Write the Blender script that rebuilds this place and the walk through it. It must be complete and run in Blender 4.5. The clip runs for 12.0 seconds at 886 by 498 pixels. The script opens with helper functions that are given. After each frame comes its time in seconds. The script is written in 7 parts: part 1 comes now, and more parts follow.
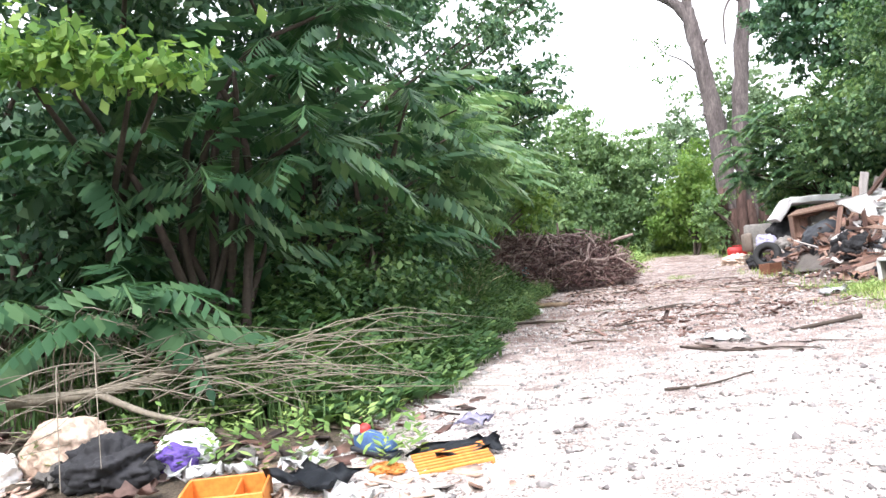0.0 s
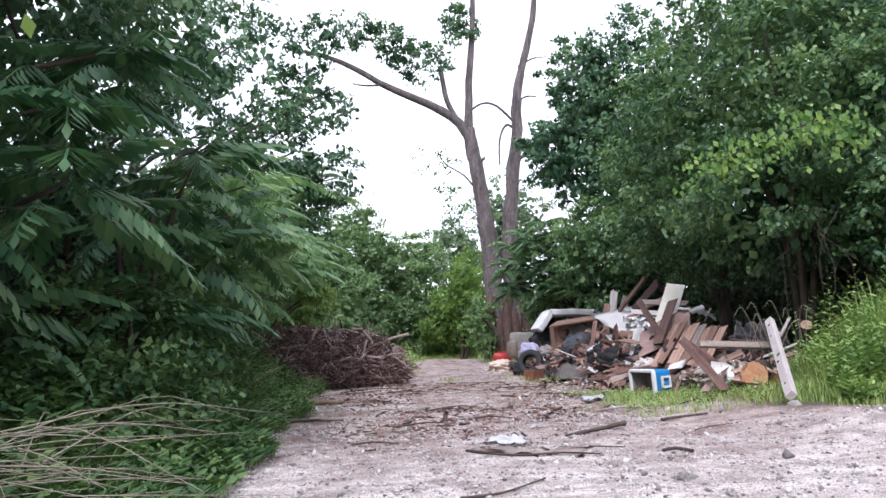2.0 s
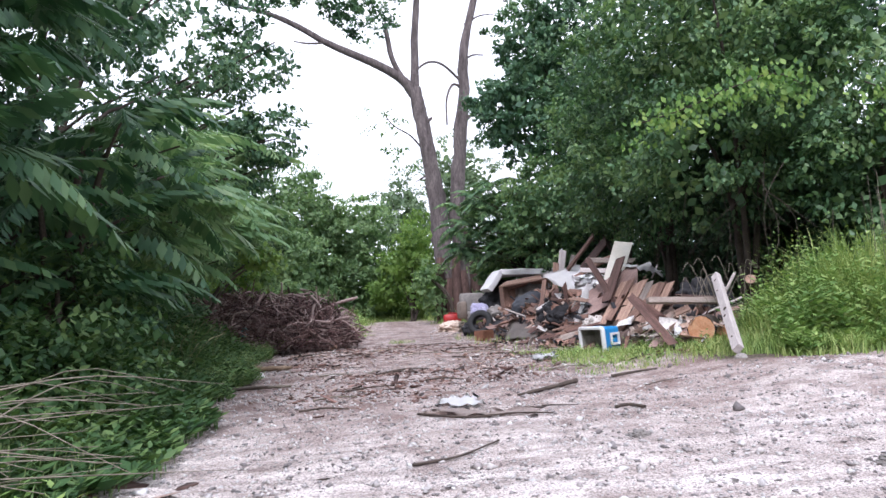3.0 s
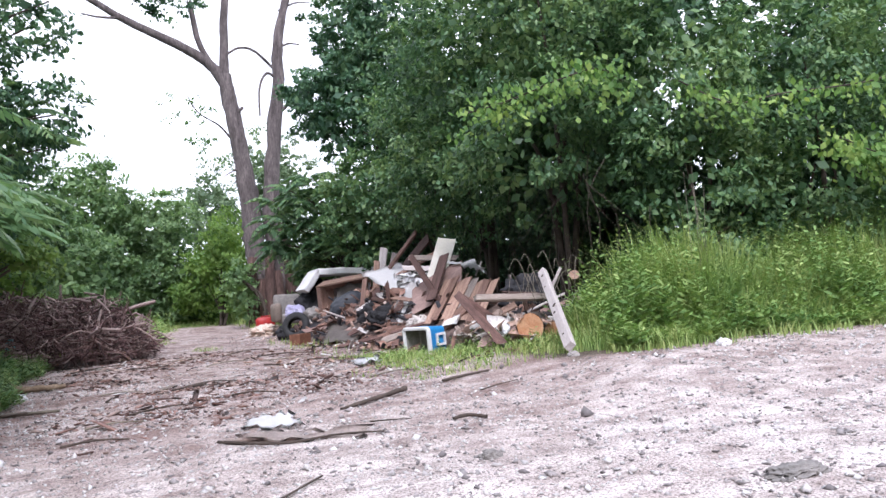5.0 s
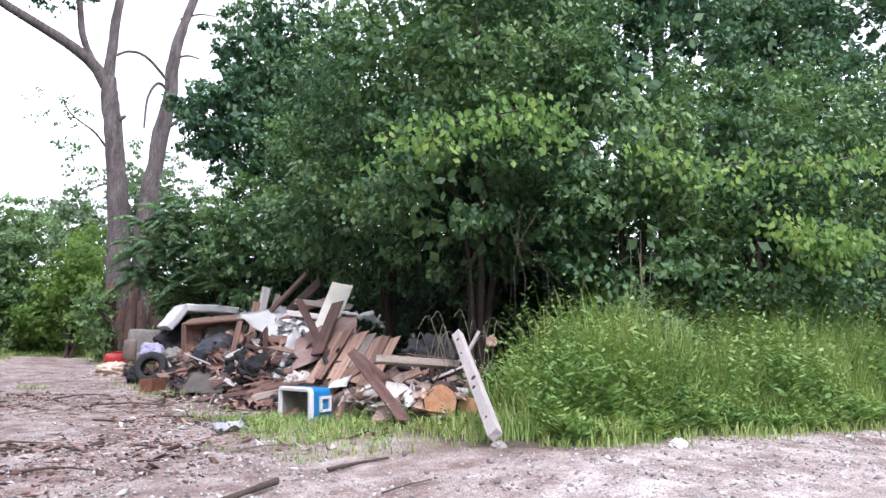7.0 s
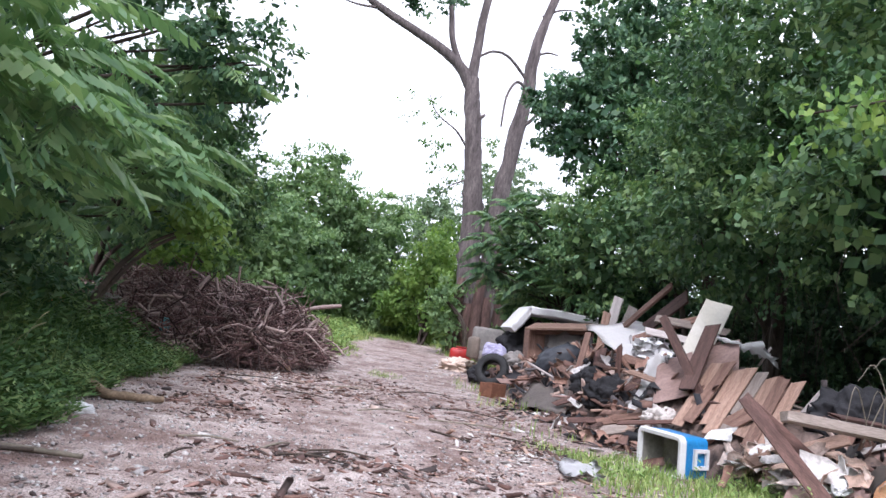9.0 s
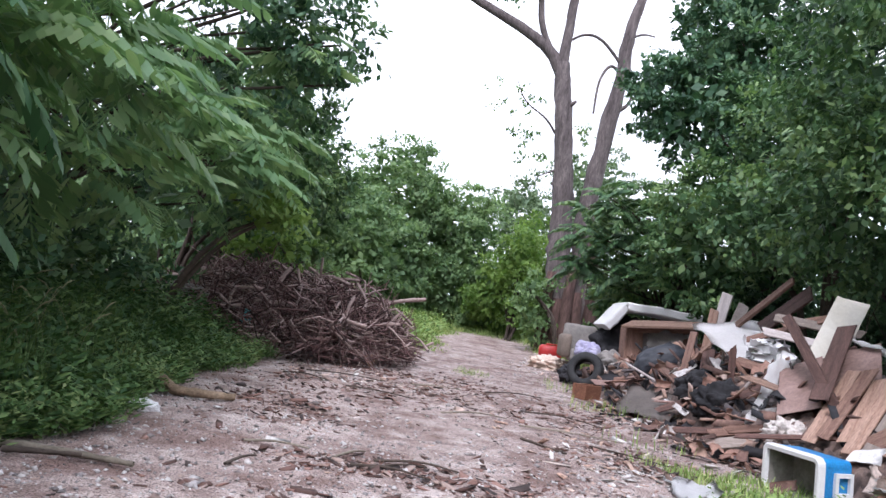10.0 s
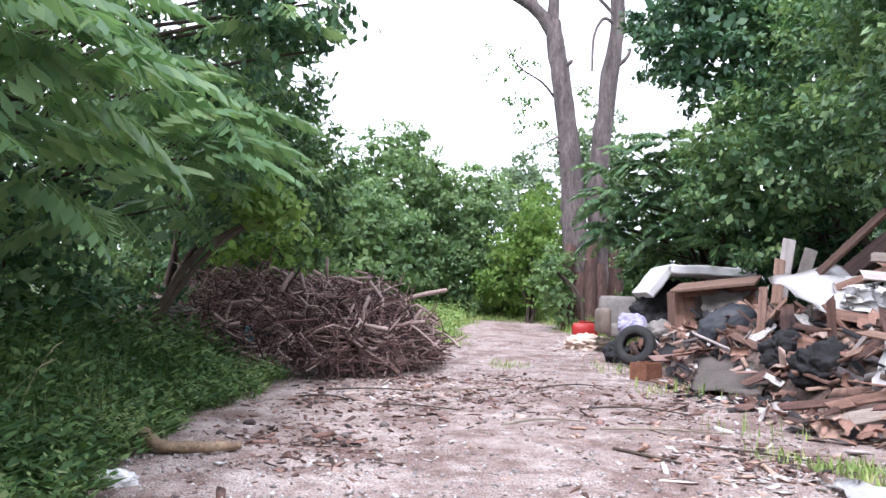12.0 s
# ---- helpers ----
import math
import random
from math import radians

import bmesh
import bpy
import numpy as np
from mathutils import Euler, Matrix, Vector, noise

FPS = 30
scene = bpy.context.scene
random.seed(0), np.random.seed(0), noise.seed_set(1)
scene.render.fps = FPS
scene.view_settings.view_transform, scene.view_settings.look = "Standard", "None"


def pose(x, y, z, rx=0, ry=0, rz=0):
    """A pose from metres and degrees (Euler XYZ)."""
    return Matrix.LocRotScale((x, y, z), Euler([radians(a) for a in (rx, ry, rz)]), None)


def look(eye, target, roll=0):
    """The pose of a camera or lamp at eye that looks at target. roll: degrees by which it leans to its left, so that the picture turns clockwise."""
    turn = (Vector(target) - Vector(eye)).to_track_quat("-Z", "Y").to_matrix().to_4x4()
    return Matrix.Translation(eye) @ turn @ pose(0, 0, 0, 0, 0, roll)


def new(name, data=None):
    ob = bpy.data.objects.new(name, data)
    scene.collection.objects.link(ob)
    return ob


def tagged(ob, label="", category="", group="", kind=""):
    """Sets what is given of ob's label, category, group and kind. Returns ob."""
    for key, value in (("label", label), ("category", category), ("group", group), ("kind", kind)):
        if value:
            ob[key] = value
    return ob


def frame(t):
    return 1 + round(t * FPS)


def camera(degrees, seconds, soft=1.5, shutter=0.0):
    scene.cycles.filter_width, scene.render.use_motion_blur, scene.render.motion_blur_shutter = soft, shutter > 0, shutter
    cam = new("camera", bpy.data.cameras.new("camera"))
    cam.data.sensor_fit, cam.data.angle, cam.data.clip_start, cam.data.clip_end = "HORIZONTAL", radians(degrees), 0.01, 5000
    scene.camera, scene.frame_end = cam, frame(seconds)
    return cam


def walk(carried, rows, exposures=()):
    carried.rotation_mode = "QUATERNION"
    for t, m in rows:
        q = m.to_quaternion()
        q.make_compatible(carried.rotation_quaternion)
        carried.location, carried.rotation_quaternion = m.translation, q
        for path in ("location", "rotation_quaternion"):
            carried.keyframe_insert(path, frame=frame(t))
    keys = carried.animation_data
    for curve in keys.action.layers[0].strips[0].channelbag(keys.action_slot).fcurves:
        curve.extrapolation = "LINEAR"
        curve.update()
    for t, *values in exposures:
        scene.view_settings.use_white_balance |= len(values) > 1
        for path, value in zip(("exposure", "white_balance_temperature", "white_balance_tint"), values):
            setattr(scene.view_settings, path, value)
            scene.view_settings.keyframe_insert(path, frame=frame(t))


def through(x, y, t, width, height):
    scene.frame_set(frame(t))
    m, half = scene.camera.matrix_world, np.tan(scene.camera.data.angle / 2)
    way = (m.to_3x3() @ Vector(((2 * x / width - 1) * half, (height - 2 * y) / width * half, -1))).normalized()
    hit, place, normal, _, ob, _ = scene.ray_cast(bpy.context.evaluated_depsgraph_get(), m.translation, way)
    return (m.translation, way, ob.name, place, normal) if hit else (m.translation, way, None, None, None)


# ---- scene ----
cam = camera(63.4, 12.0, 1.5)
PATH = [
    (0, (0.131, -0.875, 0.876), (-0.361, 1.063, 0.931), -4.9),
    (0.1, (0.102, -0.857, 0.862), (-0.286, 1.104, 0.904), -4.7),
    (0.5, (0.068, -0.732, 0.842), (-0.007, 1.266, 0.908), -5.2),
    (1, (-0.003, -0.631, 0.821), (0.194, 1.35, 1.009), -4.5),
    (1.5, (-0.057, -0.518, 0.823), (0.226, 1.441, 1.106), -3.4),
    (2, (-0.105, -0.423, 0.837), (0.04, 1.551, 1.123), -1.7),
    (2.5, (-0.109, -0.292, 0.832), (0.029, 1.689, 1.071), -2.0),
    (3, (-0.078, -0.172, 0.83), (0.206, 1.799, 1.007), -3.1),
    (3.2, (-0.075, -0.119, 0.823), (0.303, 1.839, 0.976), -3.6),
    (4.8, (0.067, 0.702, 0.826), (0.775, 2.567, 0.966), -4.2),
    (5, (0.101, 0.806, 0.829), (0.874, 2.645, 0.976), -4.3),
    (5.5, (0.222, 1.223, 0.833), (1.215, 2.95, 1.012), -4.2),
    (6, (0.362, 1.66, 0.852), (1.443, 3.327, 1.085), -2.9),
    (6.5, (0.525, 2.165, 0.886), (1.654, 3.793, 1.157), -1.4),
    (7, (0.648, 2.579, 0.945), (1.696, 4.258, 1.23), 0.9),
    (7.5, (0.726, 2.948, 1.007), (1.43, 4.801, 1.273), 4.2),
    (7.7, (0.751, 3.178, 1.015), (1.349, 5.068, 1.274), 5.1),
    (9.3, (0.994, 4.805, 1.149), (1.154, 6.785, 1.376), 8.3),
    (9.5, (1.016, 4.966, 1.143), (1.174, 6.947, 1.367), 8.2),
    (10, (0.966, 5.327, 1.156), (0.912, 7.318, 1.334), 9.1),
    (10.5, (0.825, 5.761, 1.155), (0.354, 7.702, 1.254), 9.9),
    (11, (0.737, 6.085, 1.149), (0.306, 8.035, 1.268), 7.1),
    (11.5, (0.67, 6.521, 1.146), (0.397, 8.497, 1.29), 4.3),
    (12, (0.59, 6.971, 1.131), (0.542, 8.965, 1.284), 1.8),
]
walk(cam, [(t, look(eye, target, roll)) for t, eye, target, roll in PATH],
     [(t, e, 5880 + max(0.0, 0.5 - t) * 700, 17.5 - max(0.0, 0.5 - t) * 12) for t, e in ((0, 1.62), (0.3, 1.25), (0.6, 1.0), (1.5, 0.78), (2.5, 0.74), (4.8, 0.84), (6.5, 0.95), (7.7, 0.9), (9.5, 0.9), (10.5, 0.67), (11.2, 0.95), (12, 1.24))])

# ---- world, sun, exposure ----
world = bpy.data.worlds.new("overcast_sky")
scene.world = world
world.use_nodes = True
wn, wl = world.node_tree.nodes, world.node_tree.links
sky = wn.new("ShaderNodeTexSky")
sky.sky_type = "NISHITA"
sky.sun_disc = False
sky.sun_elevation, sky.sun_rotation = radians(50), radians(194)
sky.air_density, sky.dust_density, sky.ozone_density = 1.0, 6.0, 0.6
# a thin white cloud cover over the whole sky
cover = wn.new("ShaderNodeTexNoise")
cover.inputs["Scale"].default_value, cover.inputs["Detail"].default_value = 1.6, 4
cloud = wn.new("ShaderNodeValToRGB")
cloud.color_ramp.elements[0].position, cloud.color_ramp.elements[0].color = 0.3, (0.86, 0.9, 0.97, 1)
cloud.color_ramp.elements[1].position, cloud.color_ramp.elements[1].color = 0.7, (1.0, 1.0, 1.0, 1)
wl.new(cover.outputs[0], cloud.inputs[0])
lift = wn.new("ShaderNodeVectorMath")
lift.operation = "SCALE"
lift.inputs[3].default_value = 10.5
wl.new(cloud.outputs[0], lift.inputs[0])
veil = wn.new("ShaderNodeMix")
veil.data_type = "RGBA"
veil.inputs[0].default_value = 0.88
wl.new(sky.outputs[0], veil.inputs[6])
wl.new(lift.outputs[0], veil.inputs[7])
wl.new(veil.outputs[2], wn["Background"].inputs[0])
wn["Background"].inputs[1].default_value = 0.12
sun = new("sun", bpy.data.lights.new("sun", "SUN"))
sun.data.energy, sun.data.angle, sun.data.color = 1.5, radians(12), (1.0, 0.97, 0.94)
sun.matrix_world = look((-4, -16, 20), (0, 0, 0))

rng = np.random.default_rng(7)


# ---- materials ----
def mat(name, base, rough=0.8, metal=0.0):
    m = bpy.data.materials.new(name)
    m.use_nodes = True
    b = m.node_tree.nodes["Principled BSDF"]
    b.inputs["Base Color"].default_value = (*base, 1)
    b.inputs["Roughness"].default_value = rough
    b.inputs["Metallic"].default_value = metal
    return m


def ramp(nt, stops):
    r = nt.nodes.new("ShaderNodeValToRGB")
    els = r.color_ramp.elements
    while len(els) < len(stops):
        els.new(0.5)
    for e, (p, c) in zip(els, stops):
        e.position, e.color = p, (*c, 1)
    return r


def noise_node(nt, scale, detail=4, rough=0.6, coord="Object"):
    tc = nt.nodes.new("ShaderNodeTexCoord")
    n = nt.nodes.new("ShaderNodeTexNoise")
    n.inputs["Scale"].default_value, n.inputs["Detail"].default_value, n.inputs["Roughness"].default_value = scale, detail, rough
    nt.links.new(tc.outputs[coord], n.inputs["Vector"])
    return n


def mixc(nt, a, b, fac, mode="MIX"):
    x = nt.nodes.new("ShaderNodeMix")
    x.data_type, x.blend_type = "RGBA", mode
    for sock, v in ((x.inputs[0], fac), (x.inputs[6], a), (x.inputs[7], b)):
        if hasattr(v, "is_linked"):
            nt.links.new(v, sock)
        else:
            sock.default_value = (*v, 1) if isinstance(v, tuple) else v
    return x.outputs[2]


def bump(nt, height, strength, dist):
    b = nt.nodes.new("ShaderNodeBump")
    b.inputs["Strength"].default_value, b.inputs["Distance"].default_value = strength, dist
    nt.links.new(height, b.inputs["Height"])
    nt.links.new(b.outputs[0], nt.nodes["Principled BSDF"].inputs["Normal"])


def rough_mat(name, c1, c2, scale=6.0, rough=0.85, fine=60.0, relief=0.4, vary=0.25, metal=0.0, stretch=None, grain=(0.72, 1.12)):
    """Two scales of colour change, fine relief, a little change from piece to piece."""
    m = mat(name, c1, rough, metal)
    nt = m.node_tree
    n1, n2 = noise_node(nt, scale), noise_node(nt, fine, 3)
    if stretch:
        mp = nt.nodes.new("ShaderNodeMapping")
        mp.inputs["Scale"].default_value = stretch
        src = n1.inputs["Vector"].links[0].from_socket
        nt.links.new(src, mp.inputs[0])
        nt.links.new(mp.outputs[0], n1.inputs["Vector"])
        nt.links.new(mp.outputs[0], n2.inputs["Vector"])
    r = ramp(nt, [(0.3, c1), (0.7, c2)])
    nt.links.new(n1.outputs[0], r.inputs[0])
    gr = ramp(nt, [(0.3, (grain[0],) * 3), (0.75, (grain[1],) * 3)])
    nt.links.new(n2.outputs[0], gr.inputs[0])
    col = mixc(nt, r.outputs[0], gr.outputs[0], 1.0, "MULTIPLY")
    info = nt.nodes.new("ShaderNodeObjectInfo")
    pr = ramp(nt, [(0.0, (1 - vary,) * 3), (1.0, (1 + vary * 0.6,) * 3)])
    nt.links.new(info.outputs["Random"], pr.inputs[0])
    col = mixc(nt, col, pr.outputs[0], 1.0, "MULTIPLY")
    nt.links.new(col, nt.nodes["Principled BSDF"].inputs["Base Color"])
    bump(nt, n2.outputs[0], relief, 0.01)
    return m


def leaf_mat(name, stops, through=0.25, gloss=0.6, patch=0.5):
    """Leaves: colour changes leaf by leaf and in wide patches; light passes through."""
    m = mat(name, stops[0], gloss)
    nt = m.node_tree
    b = nt.nodes["Principled BSDF"]
    geo = nt.nodes.new("ShaderNodeNewGeometry")
    r = ramp(nt, [(i / (len(stops) - 1), c) for i, c in enumerate(stops)])
    n = noise_node(nt, patch, 2)
    add = nt.nodes.new("ShaderNodeMath")
    add.operation = "MULTIPLY_ADD"
    nt.links.new(n.outputs[0], add.inputs[0])
    add.inputs[1].default_value = 1.6
    sub = nt.nodes.new("ShaderNodeMath")
    sub.operation = "MULTIPLY_ADD"
    nt.links.new(geo.outputs["Random Per Island"], sub.inputs[0])
    sub.inputs[1].default_value, sub.inputs[2].default_value = 0.7, -0.65
    nt.links.new(sub.outputs[0], add.inputs[2])
    nt.links.new(add.outputs[0], r.inputs[0])
    nt.links.new(r.outputs[0], b.inputs["Base Color"])
    b.inputs["Specular IOR Level"].default_value = 0.32
    tr = nt.nodes.new("ShaderNodeBsdfTranslucent")
    warm = mixc(nt, r.outputs[0], (1.1, 1.15, 0.7), 1.0, "MULTIPLY")
    nt.links.new(warm, tr.inputs[0])
    mx = nt.nodes.new("ShaderNodeMixShader")
    mx.inputs[0].default_value = through
    nt.links.new(b.outputs[0], mx.inputs[1])
    nt.links.new(tr.outputs[0], mx.inputs[2])
    nt.links.new(mx.outputs[0], nt.nodes["Material Output"].inputs[0])
    return m


LEAF_HEDGE = leaf_mat("leaf_hedge", [(0.034, 0.078, 0.04), (0.095, 0.185, 0.082), (0.25, 0.36, 0.15)], through=0.3, gloss=0.45)
LEAF_DARK = leaf_mat("leaf_dark", [(0.026, 0.066, 0.04), (0.07, 0.15, 0.08), (0.18, 0.285, 0.145)], gloss=0.48)
# far leaves are lightened in colour to imitate haze over distance
LEAF_FAR_HAZED = leaf_mat("leaf_far_hazed", [(0.09, 0.165, 0.08), (0.18, 0.28, 0.135), (0.3, 0.42, 0.2)], through=0.42, patch=0.25)
LEAF_LIGHT = leaf_mat("leaf_light", [(0.105, 0.195, 0.055), (0.18, 0.29, 0.075), (0.27, 0.38, 0.11)], through=0.42)
# bank leaves, their colour lowered to stand for shade under the overhang
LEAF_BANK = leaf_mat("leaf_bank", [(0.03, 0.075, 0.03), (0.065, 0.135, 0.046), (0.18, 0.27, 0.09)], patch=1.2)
LEAF_VINE = leaf_mat("leaf_vine", [(0.07, 0.165, 0.045), (0.16, 0.285, 0.07), (0.34, 0.46, 0.13)], through=0.4, patch=1.5)
# sumac leaves twice: brightened for lit plants, darkened for those under the overhang
LEAF_SUMAC_LIT = leaf_mat("leaf_sumac_lit", [(0.115, 0.22, 0.115), (0.2, 0.33, 0.165), (0.35, 0.47, 0.25)], through=0.46, gloss=0.4)
LEAF_SUMAC_SHADED = leaf_mat("leaf_sumac_shaded", [(0.03, 0.082, 0.042), (0.06, 0.135, 0.063), (0.145, 0.24, 0.11)], through=0.3, gloss=0.45)
LEAF_WEED = leaf_mat("leaf_weed", [(0.095, 0.19, 0.055), (0.2, 0.32, 0.095), (0.38, 0.47, 0.17)], patch=1.6)
GRASS = leaf_mat("grass_blade", [(0.135, 0.235, 0.065), (0.28, 0.39, 0.12), (0.48, 0.52, 0.22)], patch=1.4)
# darker copy of the grass, with the bank's shade in its colour
GRASS_SHADE = leaf_mat("shaded_bank_grass", [(0.06, 0.125, 0.045), (0.11, 0.2, 0.065), (0.25, 0.31, 0.13)], patch=0.8)
BARK = rough_mat("bark", (0.075, 0.06, 0.06), (0.21, 0.175, 0.17), 5.0, 0.95, 24, 1.0, 0.1, stretch=(1, 1, 0.22), grain=(0.5, 1.2))
BARK_DARK = rough_mat("bark_dark", (0.05, 0.038, 0.03), (0.1, 0.075, 0.06), 4, 0.95, 30, 0.8)
BARK_RED = rough_mat("rotten_bark", (0.075, 0.042, 0.036), (0.19, 0.115, 0.1), 6, 0.95, 26, 0.9, 0.25, stretch=(1, 1, 0.12), grain=(0.5, 1.2))
TWIG_GREY = rough_mat("twig_grey", (0.17, 0.145, 0.11), (0.33, 0.285, 0.225), 5, 0.9, 40, 0.4, 0.3)
CUT_WOOD = rough_mat("cut_wood", (0.5, 0.32, 0.2), (0.62, 0.42, 0.28), 8, 0.8)
WOOD_BROWN = rough_mat("wood_brown", (0.16, 0.083, 0.06), (0.31, 0.185, 0.14), 5, 0.85, 50, 0.5, 0.38, stretch=(0.3, 3, 3), grain=(0.5, 1.18))
WOOD_TAN = rough_mat("wood_tan", (0.29, 0.17, 0.12), (0.48, 0.315, 0.24), 5, 0.85, 50, 0.5, 0.38, stretch=(0.3, 3, 3), grain=(0.5, 1.18))
WOOD_GREY = rough_mat("wood_grey", (0.27, 0.215, 0.185), (0.44, 0.37, 0.32), 5, 0.88, 50, 0.6, 0.3, stretch=(0.3, 3, 3), grain=(0.6, 1.15))
WOOD_DARK = rough_mat("wood_dark", (0.075, 0.038, 0.031), (0.185, 0.1, 0.08), 5, 0.85, 50, 0.5, 0.38, stretch=(0.3, 3, 3), grain=(0.5, 1.18))
WOOD_PALE = rough_mat("wood_pale", (0.47, 0.41, 0.39), (0.66, 0.6, 0.575), 5, 0.85, 50, 0.5, 0.15, stretch=(0.3, 3, 3))
WHITE_BOARD = rough_mat("white_board", (0.8, 0.79, 0.78), (0.88, 0.87, 0.87), 3, 0.7, 30, 0.15, 0.05, grain=(0.93, 1.03))
CREAM_BOARD = rough_mat("cream_board", (0.66, 0.62, 0.52), (0.78, 0.75, 0.67), 3, 0.75, 30, 0.2, 0.1, grain=(0.9, 1.03))
PINK_BOARD = rough_mat("pinkish_board", (0.24, 0.145, 0.12), (0.4, 0.27, 0.235), 3, 0.8, 30, 0.2, 0.15)
WHITE_CLOTH = rough_mat("white_cloth", (0.78, 0.77, 0.78), (0.88, 0.88, 0.88), 5, 0.9, 40, 0.25, 0.08, grain=(0.92, 1.03))
GREY_CLOTH = rough_mat("grey_cloth", (0.2, 0.19, 0.18), (0.33, 0.3, 0.28), 5, 0.95, 60, 0.4)
GREY_BOARD = rough_mat("grey_board", (0.27, 0.23, 0.21), (0.38, 0.33, 0.3), 3, 0.85, 40, 0.3)
LILAC_CLOTH = rough_mat("lilac_cloth", (0.45, 0.42, 0.68), (0.68, 0.66, 0.82), 7, 0.9, 60, 0.3)
PURPLE_CLOTH = rough_mat("purple_cloth", (0.12, 0.07, 0.35), (0.2, 0.12, 0.48), 7, 0.9, 60, 0.3)
BLACK_PLASTIC = rough_mat("black_plastic", (0.014, 0.014, 0.017), (0.034, 0.033, 0.038), 5, 0.85, 30, 0.4)
NAVY_PLASTIC = rough_mat("navy_plastic", (0.02, 0.024, 0.034), (0.045, 0.05, 0.062), 5, 0.55, 30, 0.4)
RUBBER = rough_mat("rubber", (0.018, 0.018, 0.02), (0.04, 0.04, 0.042), 8, 0.75, 60, 0.4)
RED_PLASTIC = rough_mat("red_plastic", (0.5, 0.03, 0.03), (0.62, 0.05, 0.045), 6, 0.45, 40, 0.1)
BLUE_PLASTIC = rough_mat("blue_plastic", (0.02, 0.2, 0.5), (0.03, 0.27, 0.6), 4, 0.4, 40, 0.1, 0.0)
WHITE_PLASTIC = rough_mat("white_plastic", (0.7, 0.7, 0.7), (0.82, 0.82, 0.82), 4, 0.45, 40, 0.1, 0.0, grain=(0.92, 1.03))
DIRTY_WHITE = rough_mat("dirty_liner", (0.16, 0.15, 0.13), (0.36, 0.34, 0.3), 4, 0.7, 20, 0.2, 0.0)
ORANGE_PLASTIC = rough_mat("orange_plastic", (0.75, 0.24, 0.04), (0.85, 0.32, 0.07), 4, 0.5, 40, 0.1)
RUST_BOX = rough_mat("rust_box", (0.2, 0.085, 0.05), (0.34, 0.15, 0.085), 5, 0.85, 40, 0.4, grain=(0.6, 1.15))
TEAL = rough_mat("teal_plastic", (0.05, 0.4, 0.42), (0.2, 0.6, 0.6), 9, 0.3)
BLUE_CLOTH = rough_mat("blue_cloth", (0.04, 0.09, 0.22), (0.08, 0.16, 0.34), 9, 0.8)
STONE = rough_mat("stone", (0.34, 0.31, 0.29), (0.48, 0.44, 0.41), 6, 0.9)


def mixed_mat(name, cols, rough=0.85):
    m = mat(name, cols[0], rough)
    nt = m.node_tree
    geo = nt.nodes.new("ShaderNodeNewGeometry")
    r = ramp(nt, [(i / len(cols), c) for i, c in enumerate(cols)])
    r.color_ramp.interpolation = "CONSTANT"
    nt.links.new(geo.outputs["Random Per Island"], r.inputs[0])
    n = noise_node(nt, 25, 4)
    g = ramp(nt, [(0.3, (0.6, 0.6, 0.6)), (0.75, (1.15, 1.15, 1.15))])
    nt.links.new(n.outputs[0], g.inputs[0])
    col = mixc(nt, r.outputs[0], g.outputs[0], 1.0, "MULTIPLY")
    nt.links.new(col, nt.nodes["Principled BSDF"].inputs["Base Color"])
    bump(nt, n.outputs[0], 0.4, 0.01)
    return m


BRUSH = mixed_mat("brush_wood", [(0.085, 0.045, 0.043), (0.18, 0.1, 0.095), (0.29, 0.18, 0.165), (0.12, 0.065, 0.06), (0.4, 0.3, 0.27), (0.06, 0.036, 0.034), (0.21, 0.125, 0.115)], 0.95)
SHARDS = mixed_mat("debris_mix", [(0.09, 0.05, 0.04), (0.32, 0.18, 0.135), (0.17, 0.095, 0.075), (0.68, 0.64, 0.62), (0.44, 0.29, 0.225), (0.03, 0.028, 0.032), (0.25, 0.14, 0.105), (0.52, 0.38, 0.32),
                                  (0.11, 0.09, 0.09), (0.04, 0.034, 0.034), (0.2, 0.115, 0.09), (0.36, 0.21, 0.16), (0.025, 0.025, 0.03)])
CHIPS = mixed_mat("bark_chips", [(0.1, 0.055, 0.045), (0.21, 0.115, 0.09), (0.33, 0.19, 0.155), (0.06, 0.042, 0.038), (0.42, 0.31, 0.265), (0.15, 0.08, 0.065)])
PALE_CHIPS = mixed_mat("pale_scraps", [(0.66, 0.5, 0.42), (0.74, 0.62, 0.55), (0.55, 0.36, 0.28), (0.78, 0.75, 0.72), (0.6, 0.42, 0.33), (0.7, 0.66, 0.63)])
TRACK_STONE = mixed_mat("track_stone", [(0.4, 0.36, 0.345), (0.5, 0.46, 0.45), (0.28, 0.245, 0.235), (0.62, 0.59, 0.58), (0.19, 0.16, 0.155), (0.44, 0.38, 0.355)])
PEBBLES = mixed_mat("pebble_mix", [(0.56, 0.53, 0.52), (0.2, 0.18, 0.178), (0.47, 0.44, 0.43), (0.7, 0.68, 0.67), (0.3, 0.275, 0.27), (0.62, 0.58, 0.56), (0.38, 0.34, 0.33)])


# ---- mesh helpers ----
def smooth(a, lo, hi):
    t = np.clip((np.asarray(a, float) - lo) / (hi - lo), 0, 1)
    return t * t * (3 - 2 * t)


